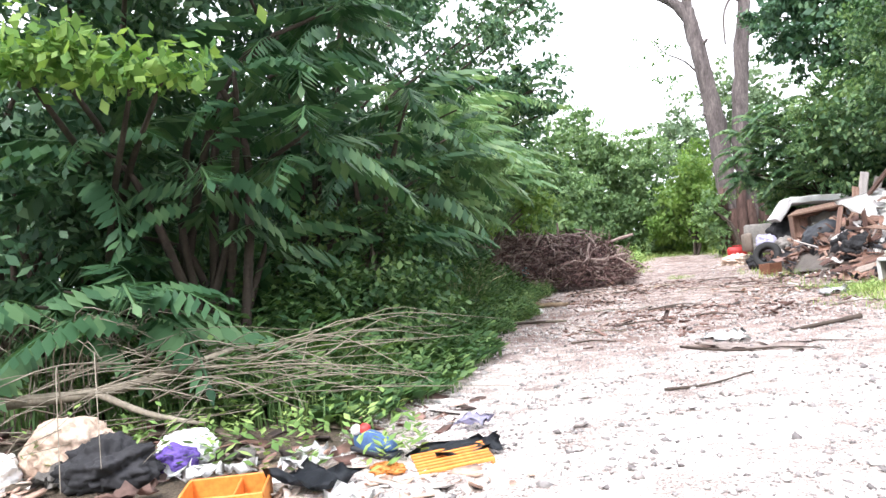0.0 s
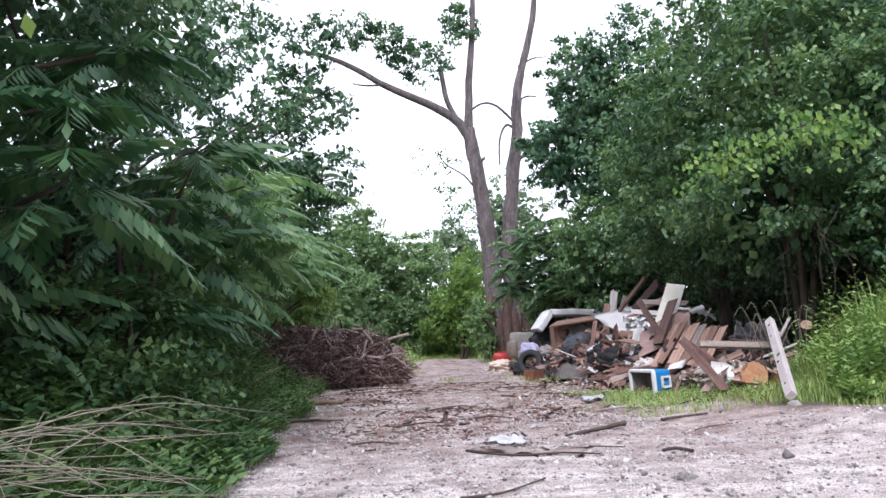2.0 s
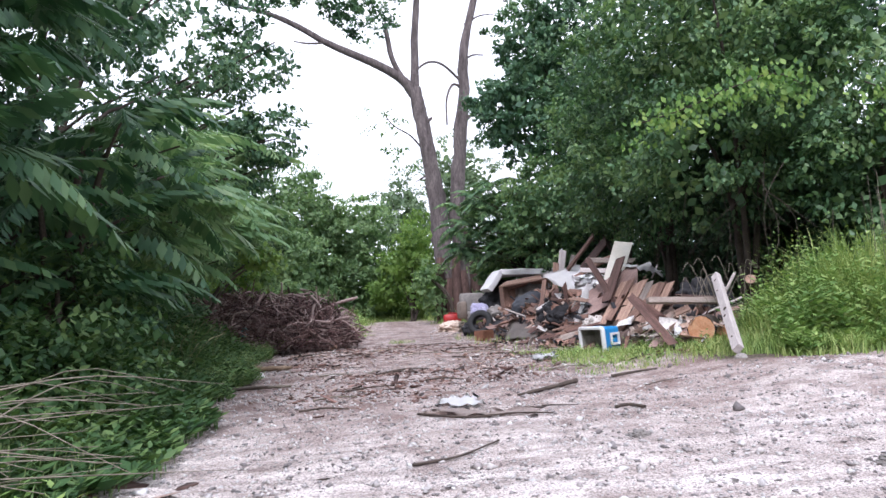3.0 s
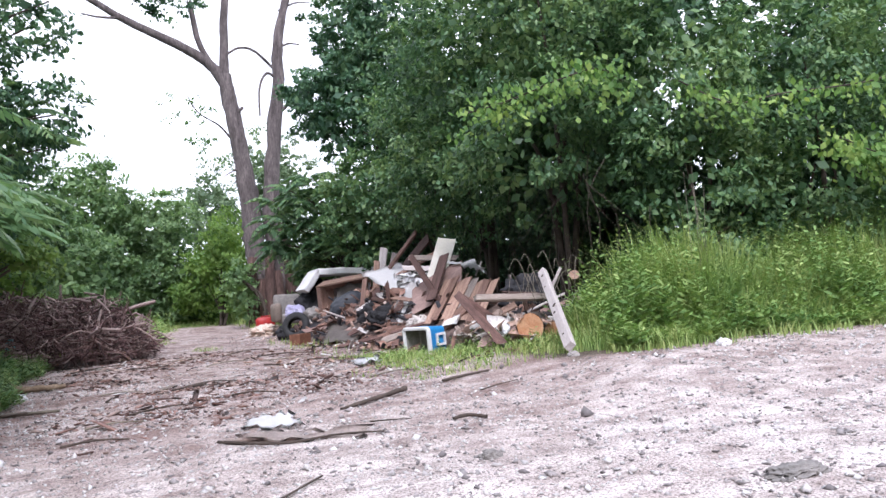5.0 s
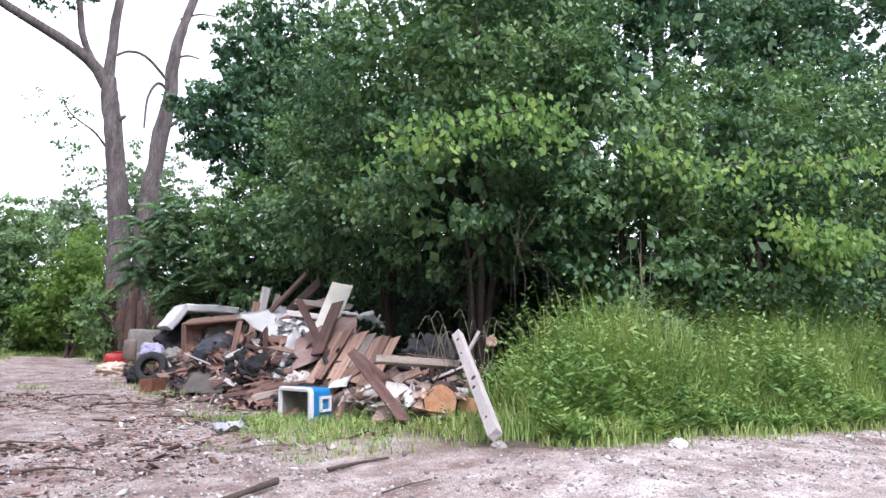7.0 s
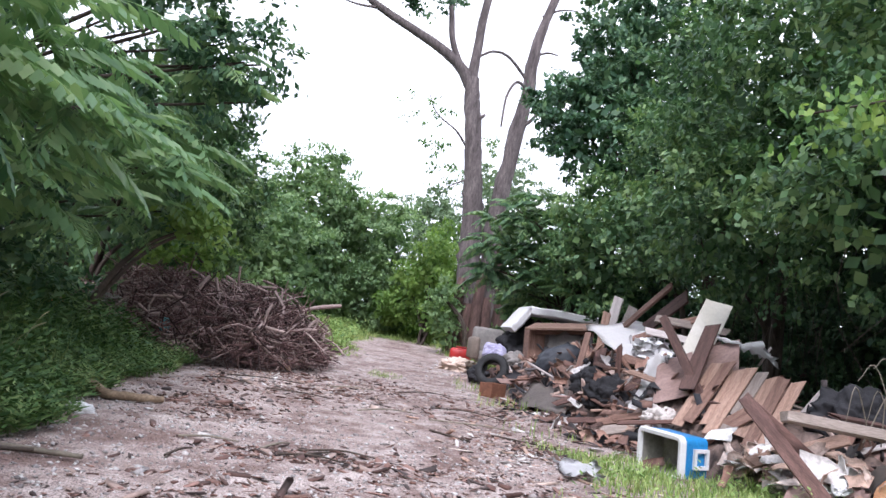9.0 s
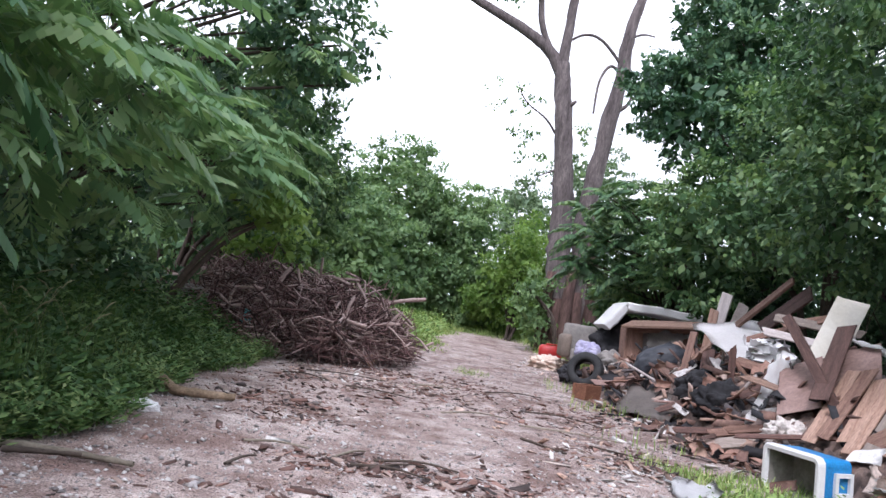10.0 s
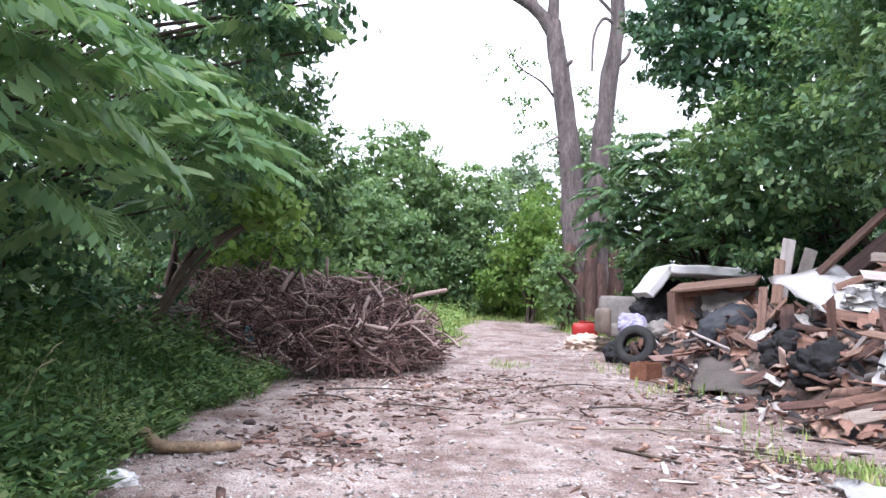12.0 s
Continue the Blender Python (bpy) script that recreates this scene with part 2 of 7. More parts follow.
def ground_z(x, y):
    x, y = np.asarray(x, float), np.asarray(y, float)
    z = -0.09 + 0.15 * smooth(y, 7, 17) + 0.03 * np.maximum(0, np.minimum(y, 60) - 20)
    z = z + 0.2 * smooth(x, 3.2, 5.2) * smooth(y, 4, 7.2) * (1 - 0.75 * smooth(y, 9, 12))
    z = z + 0.25 * smooth(-x, 1.6, 4.0) * smooth(y, 2, 6)
    z = z + 0.5 * smooth(x, 8, 13) * smooth(y, 8.5, 11)
    return z + 0.018 * np.sin(x * 1.7 + 0.6 * y) * np.sin(y * 0.9 - 0.4 * x) + 0.012 * np.sin(4.1 * x + 1.3) * np.sin(3.3 * y)


def mesh_np(name, verts, faces, material, flat=True):
    """A mesh from arrays; faces: rows of three or four corners."""
    me = bpy.data.meshes.new(name)
    verts, faces = np.asarray(verts, np.float32), np.asarray(faces, np.int32)
    me.vertices.add(len(verts))
    me.vertices.foreach_set("co", verts.ravel())
    me.loops.add(faces.size)
    me.loops.foreach_set("vertex_index", faces.ravel())
    me.polygons.add(len(faces))
    me.polygons.foreach_set("loop_start", np.arange(0, faces.size, faces.shape[1], dtype=np.int32))
    if not flat:
        me.polygons.foreach_set("use_smooth", np.ones(len(faces), bool))
    me.update(calc_edges=True)
    me.validate()
    me.materials.append(material)
    return me


def under(name, me, parent, label=""):
    ob = new(name, me)
    ob.parent = parent
    return tagged(ob, label)


def part(name, bm, material, parent, label="", soft=False):
    me = bpy.data.meshes.new(name)
    bm.to_mesh(me)
    bm.free()
    if soft:
        me.polygons.foreach_set("use_smooth", [True] * len(me.polygons))
    me.materials.append(material)
    return under(name, me, parent, label) if parent else tagged(new(name, me), label)


def empty(name, at, label, category, group="", kind=""):
    ob = new(name)
    ob.location = at
    ob.empty_display_size = 0.1
    return tagged(ob, label, category, group, kind)


def unit(a):
    return a / np.maximum(np.linalg.norm(a, axis=-1, keepdims=True), 1e-9)


def leaf_arrays(c, along, up, size, wide=0.55, droop=0.25):
    """Folded leaves: base, tip and two sides, at centres c, pointing along, facing up."""
    along = unit(along)
    side = unit(np.cross(along, up))
    nrm = np.cross(side, along)
    s = size[:, None]
    base, tip = c - along * s * 0.5, c + along * s * 0.5 - nrm * s * droop
    a = c + side * s * wide * 0.5 - nrm * s * 0.12
    b = c - side * s * wide * 0.5 - nrm * s * 0.12
    v = np.stack([base, a, tip, b], 1).reshape(-1, 3)
    i = np.arange(len(c))[:, None] * 4
    f = np.concatenate([i + [[0, 1, 2]], i + [[0, 2, 3]]], 0)
    return v, f


def lumps(p, k, seed):
    """Uneven swell, about -1 to 1, for outlines."""
    return (np.sin(p[:, 0] * k + seed) * np.sin(p[:, 1] * k * 1.13 + 2.1 * seed) + np.sin(p[:, 2] * k * 0.9 + 1.7 * seed) * np.sin((p[:, 0] - p[:, 1]) * k * 0.7 + seed)
            + 0.6 * np.sin((p[:, 0] + p[:, 2]) * k * 2.1 + seed) * np.sin((p[:, 1] - p[:, 2]) * k * 2.3)) / 2


def crown_points(blobs, per_m2, seed, deep=0.35):
    """Cluster centres and outward ways on the lumpy shells of ellipsoids."""
    r = np.random.default_rng(seed)
    cs, ds = [], []
    for (x, y, z, a, b, h) in blobs:
        n = int(per_m2 * 4 * math.pi * ((a * b) ** 1.6 / 3 + (a * h) ** 1.6 / 3 + (b * h) ** 1.6 / 3) ** (1 / 1.6))
        d = unit(r.normal(size=(n, 3)))
        rad = np.where(r.random(n) < 0.72, r.uniform(0.88, 1.06, n), r.uniform(1 - deep * 1.6, 0.9, n))
        p = d * rad[:, None] * np.array([a, b, h])
        p = p * (1 + 0.24 * lumps(p + [x, y, z], 1.5, seed) + 0.1 * lumps(p + [x, y, z], 3.9, seed + 2))[:, None]
        p = p + [x, y, z]
        keep = p[:, 2] > ground_z(p[:, 0], p[:, 1]) + 0.12
        hole = (lumps(p, 2.6, seed + 5) > -0.18) | (rad < 0.88)
        cs.append(p[keep & hole])
        ds.append(d[keep & hole])
    return np.concatenate(cs), np.concatenate(ds)


def foliage(blobs, size, per_m2, leaves, seed, spread=0.2, wide=0.6, droop=0.25, fill=5.0):
    """Sprays of leaves on the outside of the crown, and larger shaded leaves within it."""
    c, d = crown_points(blobs, per_m2 * 0.24, seed)
    leaves = int(leaves * 4.2)
    r = np.random.default_rng(seed + 1)
    n = len(c) * leaves
    puff = np.repeat(r.uniform(0.55, 1.3, len(c)), leaves)[:, None]
    cc = np.repeat(c, leaves, 0) + r.normal(size=(n, 3)) * spread * 0.8 * puff * [0.9, 0.9, 0.5] + np.repeat(d, leaves, 0) * r.uniform(-0.12, 0.05, (n, 1))
    dd = np.repeat(d, leaves, 0)
    along = dd * 0.5 + r.normal(size=(n, 3)) * 0.7 + [0, 0, -0.35]
    up = dd * 0.45 + [0, 0, 1.1] + r.normal(size=(n, 3)) * 0.45
    out = [leaf_arrays(cc, along, up, size * r.uniform(0.6, 1.35, n), wide, droop)]
    if fill:
        for (x, y, z, a, b, h) in blobs:
            m = int(fill * 2.4 * 4 * math.pi * (a * b + a * h + b * h) / 3)
            e = unit(r.normal(size=(m, 3)))
            p = e * r.uniform(0.4, 0.82, (m, 1)) * [a, b, h] + [x, y, z]
            p = p[p[:, 2] > ground_z(p[:, 0], p[:, 1]) + 0.3]
            out.append(leaf_arrays(p, r.normal(size=p.shape), r.normal(size=p.shape), size * r.uniform(1.2, 2.2, len(p)), 0.7, 0.2))
    return join(out)


def tube(points, radii, sides=6, wobble=0.0, seed=0):
    """A tapered tube along points; returns verts and faces of four."""
    r = np.random.default_rng(seed)
    pts = np.asarray(points, float)
    tan = np.gradient(pts, axis=0)
    tan = unit(tan)
    ref = np.where(np.abs(tan[:, 2:3]) > 0.9, [[1.0, 0, 0]], [[0, 0, 1.0]])
    u = unit(np.cross(tan, ref))
    for i in range(1, len(u)):
        u[i] = unit((u[i - 1] - tan[i] * np.dot(u[i - 1], tan[i]))[None])[0]
    w = np.cross(tan, u)
    a = np.linspace(0, 2 * math.pi, sides, endpoint=False)
    rad = np.asarray(radii, float)[:, None] * (1 + wobble * r.normal(size=(len(pts), sides)))
    ring = pts[:, None] + rad[..., None] * (np.cos(a)[None, :, None] * u[:, None] + np.sin(a)[None, :, None] * w[:, None])
    v = ring.reshape(-1, 3)
    f = []
    for i in range(len(pts) - 1):
        for j in range(sides):
            k = (j + 1) % sides
            f.append((i * sides + j, i * sides + k, (i + 1) * sides + k, (i + 1) * sides + j))
    return v, np.array(f)


def spline(points, n):
    """Points of a smooth line through the given ones."""
    p = np.asarray(points, float)
    p = np.vstack([2 * p[0] - p[1], p, 2 * p[-1] - p[-2]])
    out = []
    seg = len(p) - 3
    for t in np.linspace(0, seg - 1e-6, n):
        i, u = int(t), t - int(t)
        a, b, c, d = p[i:i + 4]
        out.append(0.5 * (2 * b + (c - a) * u + (2 * a - 5 * b + 4 * c - d) * u * u + (3 * b - a - 3 * c + d) * u ** 3))
    return np.array(out)


def join(parts):
    vs, fs, off = [], [], 0
    for v, f in parts:
        vs.append(v)
        fs.append(np.asarray(f) + off)
        off += len(v)
    return np.concatenate(vs), np.concatenate(fs)


def limb(points, r0, r1, n=10, sides=7, wobble=0.05, seed=0):
    return tube(spline(points, n), np.linspace(r0, r1, n), sides, wobble, seed)


def tree(name, base, blobs, leaf, size, per_m2, leaves, seed, label, category="tree", bark=BARK_DARK, trunk_r=0.09, stems=2, spread=0.2, wide=0.6, group="", fill=5.0):
    """A tree or shrub: stems that reach into each part of the crown, and a crown of single leaves."""
    bx, by = base
    bz = float(ground_z(bx, by)) - 0.05
    thing = empty(name, (0, 0, 0), label, category, group)
    r = np.random.default_rng(seed)
    woods = []
    for k, (x, y, z, a, b, h) in enumerate(blobs):
        for s in range(stems):
            e = np.array([x, y, z]) + r.normal(size=3) * [a * 0.35, b * 0.35, h * 0.35]
            st = np.array([bx, by, bz]) + r.normal(size=3) * [0.12, 0.12, 0]
            st[2] = bz
            mid = st * [0.68, 0.68, 0.35] + e * [0.32, 0.32, 0.65] + r.normal(size=3) * 0.15
            woods.append(limb([st, mid, e], trunk_r * r.uniform(0.6, 1.1), 0.015, 8, 6, 0.06, seed + s))
    under("trunk", mesh_np("trunk", *join(woods), bark, False), thing)
    under("crown", mesh_np("crown", *foliage(blobs, size, per_m2, leaves, seed, spread, wide, 0.25, fill), leaf), thing)
    return thing


# a compound leaf: leaflets in pairs along a drooping stalk
def frond_arrays(pairs=11, seed=0):
    r = np.random.default_rng(seed)
    c, al, up, sz = [], [], [], []
    arch = lambda t: 0.34 * t - 0.78 * t * t
    for i in range(pairs):
        t = 0.14 + 0.84 * i / (pairs - 1)
        L = 0.27 * math.sin(math.pi * (0.24 + 0.62 * t)) + 0.05
        for s in (-1, 1):
            way = np.array([0.5, s * 0.8, -0.62 + 0.14 * r.normal()])
            way /= np.linalg.norm(way)
            o = np.array([t, 0, arch(t)])
            c.append(o + way * L * 0.5)
            al.append(way)
            up.append((0.25, s * 0.35, 1.0))
            sz.append(L * r.uniform(0.9, 1.1))
    c.append((1.05, 0, -0.5)); al.append((0.6, 0, -0.8)); up.append((0.7, 0, 0.6)); sz.append(0.18)
    v, f = leaf_arrays(np.array(c), np.array(al), np.array(up), np.array(sz), 0.36, 0.2)
    ts = np.linspace(0, 1, 9)
    st = np.stack([ts, 0 * ts, arch(ts)], 1)
    vs = np.concatenate([st + [0, 0.008, 0], st - [0, 0.008, 0]])
    fs = []
    for i in range(8):
        fs += [(i, i + 1, i + 10), (i, i + 10, i + 9)]
    return join([(v, f), (vs, np.array(fs))])


FRONDS = [frond_arrays(12, 1), frond_arrays(13, 2), frond_arrays(11, 3)]


def place_fronds(spots, seed):
    """spots: rows (x, y, z, yaw, pitch, length)."""
    r = np.random.default_rng(seed)
    out = []
    for x, y, z, yaw, pitch, length in spots:
        v, f = FRONDS[r.integers(3)]
        m = np.array(Euler((r.normal() * 0.25, -pitch, yaw)).to_matrix())
        out.append((v * length @ m.T + [x, y, z], f))
    return join(out)


def sumac(base, whorls, seed, label, length=0.6, count=11, group="", leaf=LEAF_SUMAC_LIT):
    """A sumac: bare forked stems, each ending in a whorl of long drooping fronds."""
    bx, by = base
    bz = float(ground_z(bx, by)) - 0.05
    thing = empty("sumac_tree", (0, 0, 0), label, "tree", group)
    r = np.random.default_rng(seed)
    spots, woods = [], []
    for x, y, z in whorls:
        e = np.array([x, y, z])
        st = np.array([bx, by, bz]) + [*(r.normal(size=2) * 0.15), 0]
        mid = st * [0.7, 0.7, 0.2] + e * [0.3, 0.3, 0.8] + [*(r.normal(size=2) * 0.15), -0.05]
        woods.append(limb([st, mid, e], 0.05, 0.014, 9, 6, 0.05, seed))
        n = count + r.integers(-2, 3)
        for k in range(n):
            yaw = 2 * math.pi * (k * 0.382 + r.random() * 0.1)
            spots.append((*(e + r.normal(size=3) * 0.06 - [0, 0, 0.35 * length * (k / n)]), yaw, r.uniform(0.15, 0.75) - 0.5 * k / n, length * r.uniform(0.75, 1.2)))
    under("trunk", mesh_np("trunk", *join(woods), BARK_DARK, False), thing)
    under("crown", mesh_np("crown", *place_fronds(spots, seed), leaf), thing)
    return thing


def blades(x, y, height, width, seed, lean=0.35):
    """Grass: each blade a bent, tapering strip."""
    r = np.random.default_rng(seed)
    n = len(x)
    z = ground_z(x, y) - 0.01
    a = r.uniform(0, 2 * math.pi, n)
    d = np.stack([np.cos(a), np.sin(a), 0 * a], 1)
    s = np.stack([-np.sin(a), np.cos(a), 0 * a], 1)
    o = np.stack([x, y, z], 1)
    l = (r.uniform(0.1, 1.0, n) * lean)[:, None] * height[:, None]
    up = np.array([[0, 0, 1.0]]) * height[:, None]
    w = (width * r.uniform(0.6, 1.3, n))[:, None]
    v = np.stack([o - s * w / 2, o + s * w / 2, o + up * 0.5 + d * l * 0.25 - s * w * 0.45, o + up * 0.5 + d * l * 0.25 + s * w * 0.45,
                  o + up * 0.82 + d * l * 0.7 - s * w * 0.25, o + up * 0.82 + d * l * 0.7 + s * w * 0.25, o + up * 0.97 + d * l * 1.2], 1).reshape(-1, 3)
    i = np.arange(n)[:, None] * 7
    f = np.concatenate([i + [q] for q in ((0, 1, 3), (0, 3, 2), (2, 3, 5), (2, 5, 4), (4, 5, 6))], 0)
    return v, f


def weed_arrays(x, y, height, size, seed, per=12):
    """Leafy stems: leaves up a thin stalk."""
    r = np.random.default_rng(seed)
    n = len(x)
    z = ground_z(x, y)
    t = np.tile(np.linspace(0.15, 1.0, per), n)
    h = np.repeat(height, per)
    leanx, leany = np.repeat(r.normal(size=n) * 0.15, per), np.repeat(r.normal(size=n) * 0.15, per)
    a = r.uniform(0, 2 * math.pi, n * per)
    d = np.stack([np.cos(a), np.sin(a), 0.75 + 0 * a], 1)
    c = np.stack([np.repeat(x, per) + leanx * h * t, np.repeat(y, per) + leany * h * t, np.repeat(z, per) + h * t], 1)
    s = size * r.uniform(0.6, 1.25, n * per) * (1.15 - 0.5 * t)
    c = c + d * s[:, None] * 0.6
    up = np.stack([-0.5 * np.cos(a), -0.5 * np.sin(a), 1 + 0 * a], 1) + r.normal(size=(n * per, 3)) * 0.4
    return leaf_arrays(c, d, up, s, 0.42, 0.3)


def box_bm(sx, sy, sz, bevel=0.006, jag=0.0, seed=0, cuts=0):
    """A board with softened edges; jag breaks its ends."""
    bm = bmesh.new()
    bmesh.ops.create_cube(bm, size=1)
    bmesh.ops.scale(bm, vec=(sx, sy, sz), verts=bm.verts)
    if bevel:
        bmesh.ops.bevel(bm, geom=bm.edges[:], offset=min(bevel, 0.4 * min(sx, sy, sz)), segments=1, affect="EDGES")
    if jag:
        r = random.Random(seed)
        for v in bm.verts:
            if abs(v.co.x) > sx * 0.45:
                v.co.x += r.uniform(-jag, jag) * (1 + v.co.y / sy)
    return bm


def along_pose(p0, p1, face=(0, -0.6, 0.8)):
    """A pose whose x runs from p0 to p1 and whose z leans to face."""
    p0, p1 = Vector(p0), Vector(p1)
    x = (p1 - p0).normalized()
    z = Vector(face)
    z = (z - x * z.dot(x)).normalized()
    y = z.cross(x)
    m = Matrix((x, y, z)).transposed().to_4x4()
    m.translation = (p0 + p1) / 2
    return m, (p1 - p0).length


def board(name, p0, p1, width, thick, material, label, face=(0, -0.6, 0.8), jag=0.02, category="board", group="dumped boards", seed=0):
    m, length = along_pose(p0, p1, face)
    ob = part(name, box_bm(length, width, thick, 0.005, jag, seed), material, None, label)
    ob.matrix_world = m
    return tagged(ob, "", category, group)


def crumple(name, at, size, material, label, category, seed, rough=0.35, fold=5.0, squash=0.0):
    """A crumpled soft lump: bag, cloth or cushion."""
    bm = bmesh.new()
    bmesh.ops.create_icosphere(bm, subdivisions=5, radius=0.5)
    off = Vector((seed * 3.1, seed * 1.7, seed))
    for v in bm.verts:
        d = v.co.normalized()
        k = 1 + rough * noise.noise(d * fold * 0.5 + off) + rough * 0.5 * noise.noise(d * fold * 1.6 + off) + rough * 0.5 * (0.5 - abs(noise.noise(d * fold * 1.3 + off * 2))) + rough * 0.06 * noise.noise(d * fold * 4 + off)
        v.co = Vector((d.x * size[0], d.y * size[1], d.z * size[2])) * 0.5 * k
        if v.co.z < -size[2] * 0.36:
            v.co.z = -size[2] * 0.36 + 0.1 * (v.co.z + size[2] * 0.36)
    ob = part(name, bm, material, None, label, True)
    ob.location = (at[0], at[1], at[2] + size[2] * 0.36)
    return tagged(ob, "", category)


def sheet(name, p, nx, ny, material, label, category, wave=0.05, seed=1, thick=0.006, tear=0.0, group=""):
    """A limp or stiff sheet between four corners, with thickness."""
    a, b, c, d = [Vector(q) for q in p]
    bm = bmesh.new()
    nrm = (b - a).cross(d - a).normalized()
    r = random.Random(seed)
    top = []
    for j in range(ny + 1):
        row = []
        for i in range(nx + 1):
            u, v = i / nx, j / ny
            q = (a * (1 - u) + b * u) * (1 - v) + (d * (1 - u) + c * u) * v
            q = q + nrm * wave * (noise.noise(Vector((u * 3 + seed, v * 3, seed * 1.3))) * 2 + noise.noise(Vector((u * 9, v * 9 + seed, seed))))
            if tear and (i in (0, nx) or j in (0, ny)):
                q = q + Vector((r.uniform(-tear, tear), r.uniform(-tear, tear), r.uniform(-tear, tear)))
            row.append(bm.verts.new(q))
        top.append(row)
    for j in range(ny):
        for i in range(nx):
            bm.faces.new((top[j][i], top[j][i + 1], top[j + 1][i + 1], top[j + 1][i]))
    bmesh.ops.solidify(bm, geom=bm.faces[:], thickness=thick)
    ob = part(name, bm, material, None, label, True)
    return tagged(ob, "", category, group)


# ---- ground: one sheet to the horizon ----
def ground_mesh():
    xs = np.unique(np.concatenate([np.linspace(-400, -30, 12), np.linspace(-30, -6, 25), np.linspace(-6, 14, 161), np.linspace(14, 40, 27), np.linspace(40, 400, 12)]))
    ys = np.unique(np.concatenate([np.linspace(-400, -20, 12), np.linspace(-20, -4, 17), np.linspace(-4, 34, 305), np.linspace(34, 70, 37), np.linspace(70, 400, 12)]))
    X, Y = np.meshgrid(xs, ys)
    Z = ground_z(X, Y)
    r = np.random.default_rng(3)
    near = (X > -6) & (X < 14) & (Y > -4) & (Y < 34)
    Z = Z + near * r.normal(size=Z.shape) * 0.006
    v = np.stack([X.ravel(), Y.ravel(), Z.ravel()], 1)
    w = len(xs)
    i = (np.arange(len(ys) - 1)[:, None] * w + np.arange(w - 1)[None]).ravel()[:, None]
    return v, np.concatenate([i, i + 1, i + w + 1, i + w], 1)


def ground_material():
    """Pale crushed stone on the drive, pinkish trodden soil on the track, dark earth under the plants."""
    m = mat("gravel_and_soil", (0.4, 0.36, 0.34), 0.95)
    nt = m.node_tree
    big, mid, fine = noise_node(nt, 0.55, 5), noise_node(nt, 3.5, 6, 0.7), noise_node(nt, 42, 3, 0.7)
    vor = nt.nodes.new("ShaderNodeTexVoronoi")
    vor.inputs["Scale"].default_value = 26
    tc = nt.nodes.new("ShaderNodeTexCoord")
    nt.links.new(tc.outputs["Object"], vor.inputs["Vector"])
    soil = ramp(nt, [(0.3, (0.2, 0.145, 0.13)), (0.48, (0.38, 0.315, 0.295)), (0.68, (0.55, 0.5, 0.48))])
    nt.links.new(mid.outputs[0], soil.inputs[0])
    gravel = ramp(nt, [(0.33, (0.36, 0.32, 0.305)), (0.48, (0.6, 0.565, 0.55)), (0.66, (0.76, 0.735, 0.725))])
    nt.links.new(mid.outputs[0], gravel.inputs[0])
    sep = nt.nodes.new("ShaderNodeSeparateXYZ")
    nt.links.new(tc.outputs["Object"], sep.inputs[0])

    def math_node(op, a, b):
        q = nt.nodes.new("ShaderNodeMath")
        q.operation = op
        for s, v in zip(q.inputs, (a, b)):
            if hasattr(v, "is_linked"):
                nt.links.new(v, s)
            else:
                s.default_value = v
        return q.outputs[0]

    # how far along the track, broken up by noise: gravel in front, soil further up
    ahead = math_node("ADD", sep.outputs[1], math_node("MULTIPLY", big.outputs[0], 5.0))
    gr = ramp(nt, [(0.0, (1, 1, 1)), (1.0, (0, 0, 0))])
    nt.links.new(math_node("MULTIPLY", math_node("SUBTRACT", ahead, 6.5), 0.28), gr.inputs[0])
    col = mixc(nt, soil.outputs[0], gravel.outputs[0], gr.outputs[0])
    ruts = noise_node(nt, 1.0, 5, 0.65)
    rm = nt.nodes.new("ShaderNodeMapping")
    rm.inputs["Scale"].default_value, rm.inputs["Rotation"].default_value = (0.35, 4.0, 1.0), (0, 0, radians(8))
    nt.links.new(tc.outputs["Object"], rm.inputs[0])
    nt.links.new(rm.outputs[0], ruts.inputs["Vector"])
    rr = ramp(nt, [(0.38, (0.68, 0.65, 0.64)), (0.58, (1.1, 1.1, 1.1))])
    nt.links.new(ruts.outputs[0], rr.inputs[0])
    col = mixc(nt, col, mixc(nt, col, rr.outputs[0], 1.0, "MULTIPLY"), gr.outputs[0])
    # chalky spills of crushed stone on the soil
    chalk = noise_node(nt, 0.8, 6, 0.7)
    ck = ramp(nt, [(0.54, (0, 0, 0)), (0.68, (1, 1, 1))])
    nt.links.new(chalk.outputs[0], ck.inputs[0])
    col = mixc(nt, col, (0.68, 0.63, 0.61), math_node("MULTIPLY", ck.outputs[0], 0.75))
    stain = noise_node(nt, 1.25, 5, 0.65)
    sr = ramp(nt, [(0.47, (0, 0, 0)), (0.62, (1, 1, 1))])
    nt.links.new(stain.outputs[0], sr.inputs[0])
    less = math_node("MULTIPLY", sr.outputs[0], math_node("SUBTRACT", 0.8, math_node("MULTIPLY", gr.outputs[0], 0.55)))
    col = mixc(nt, col, (0.17, 0.105, 0.09), less)
    col = mixc(nt, col, (1.04, 0.985, 0.955), 1.0, "MULTIPLY")
    # earth under the plants at both sides
    left = math_node("SUBTRACT", math_node("MULTIPLY", sep.outputs[0], -1.0), math_node("ADD", math_node("MULTIPLY", sep.outputs[1], 0.035), 1.25))
    edge = math_node("ADD", left, math_node("MULTIPLY", math_node("SUBTRACT", mid.outputs[0], 0.5), 1.2))
    el = ramp(nt, [(0.0, (0, 0, 0)), (0.25, (1, 1, 1))])
    nt.links.new(edge, el.inputs[0])
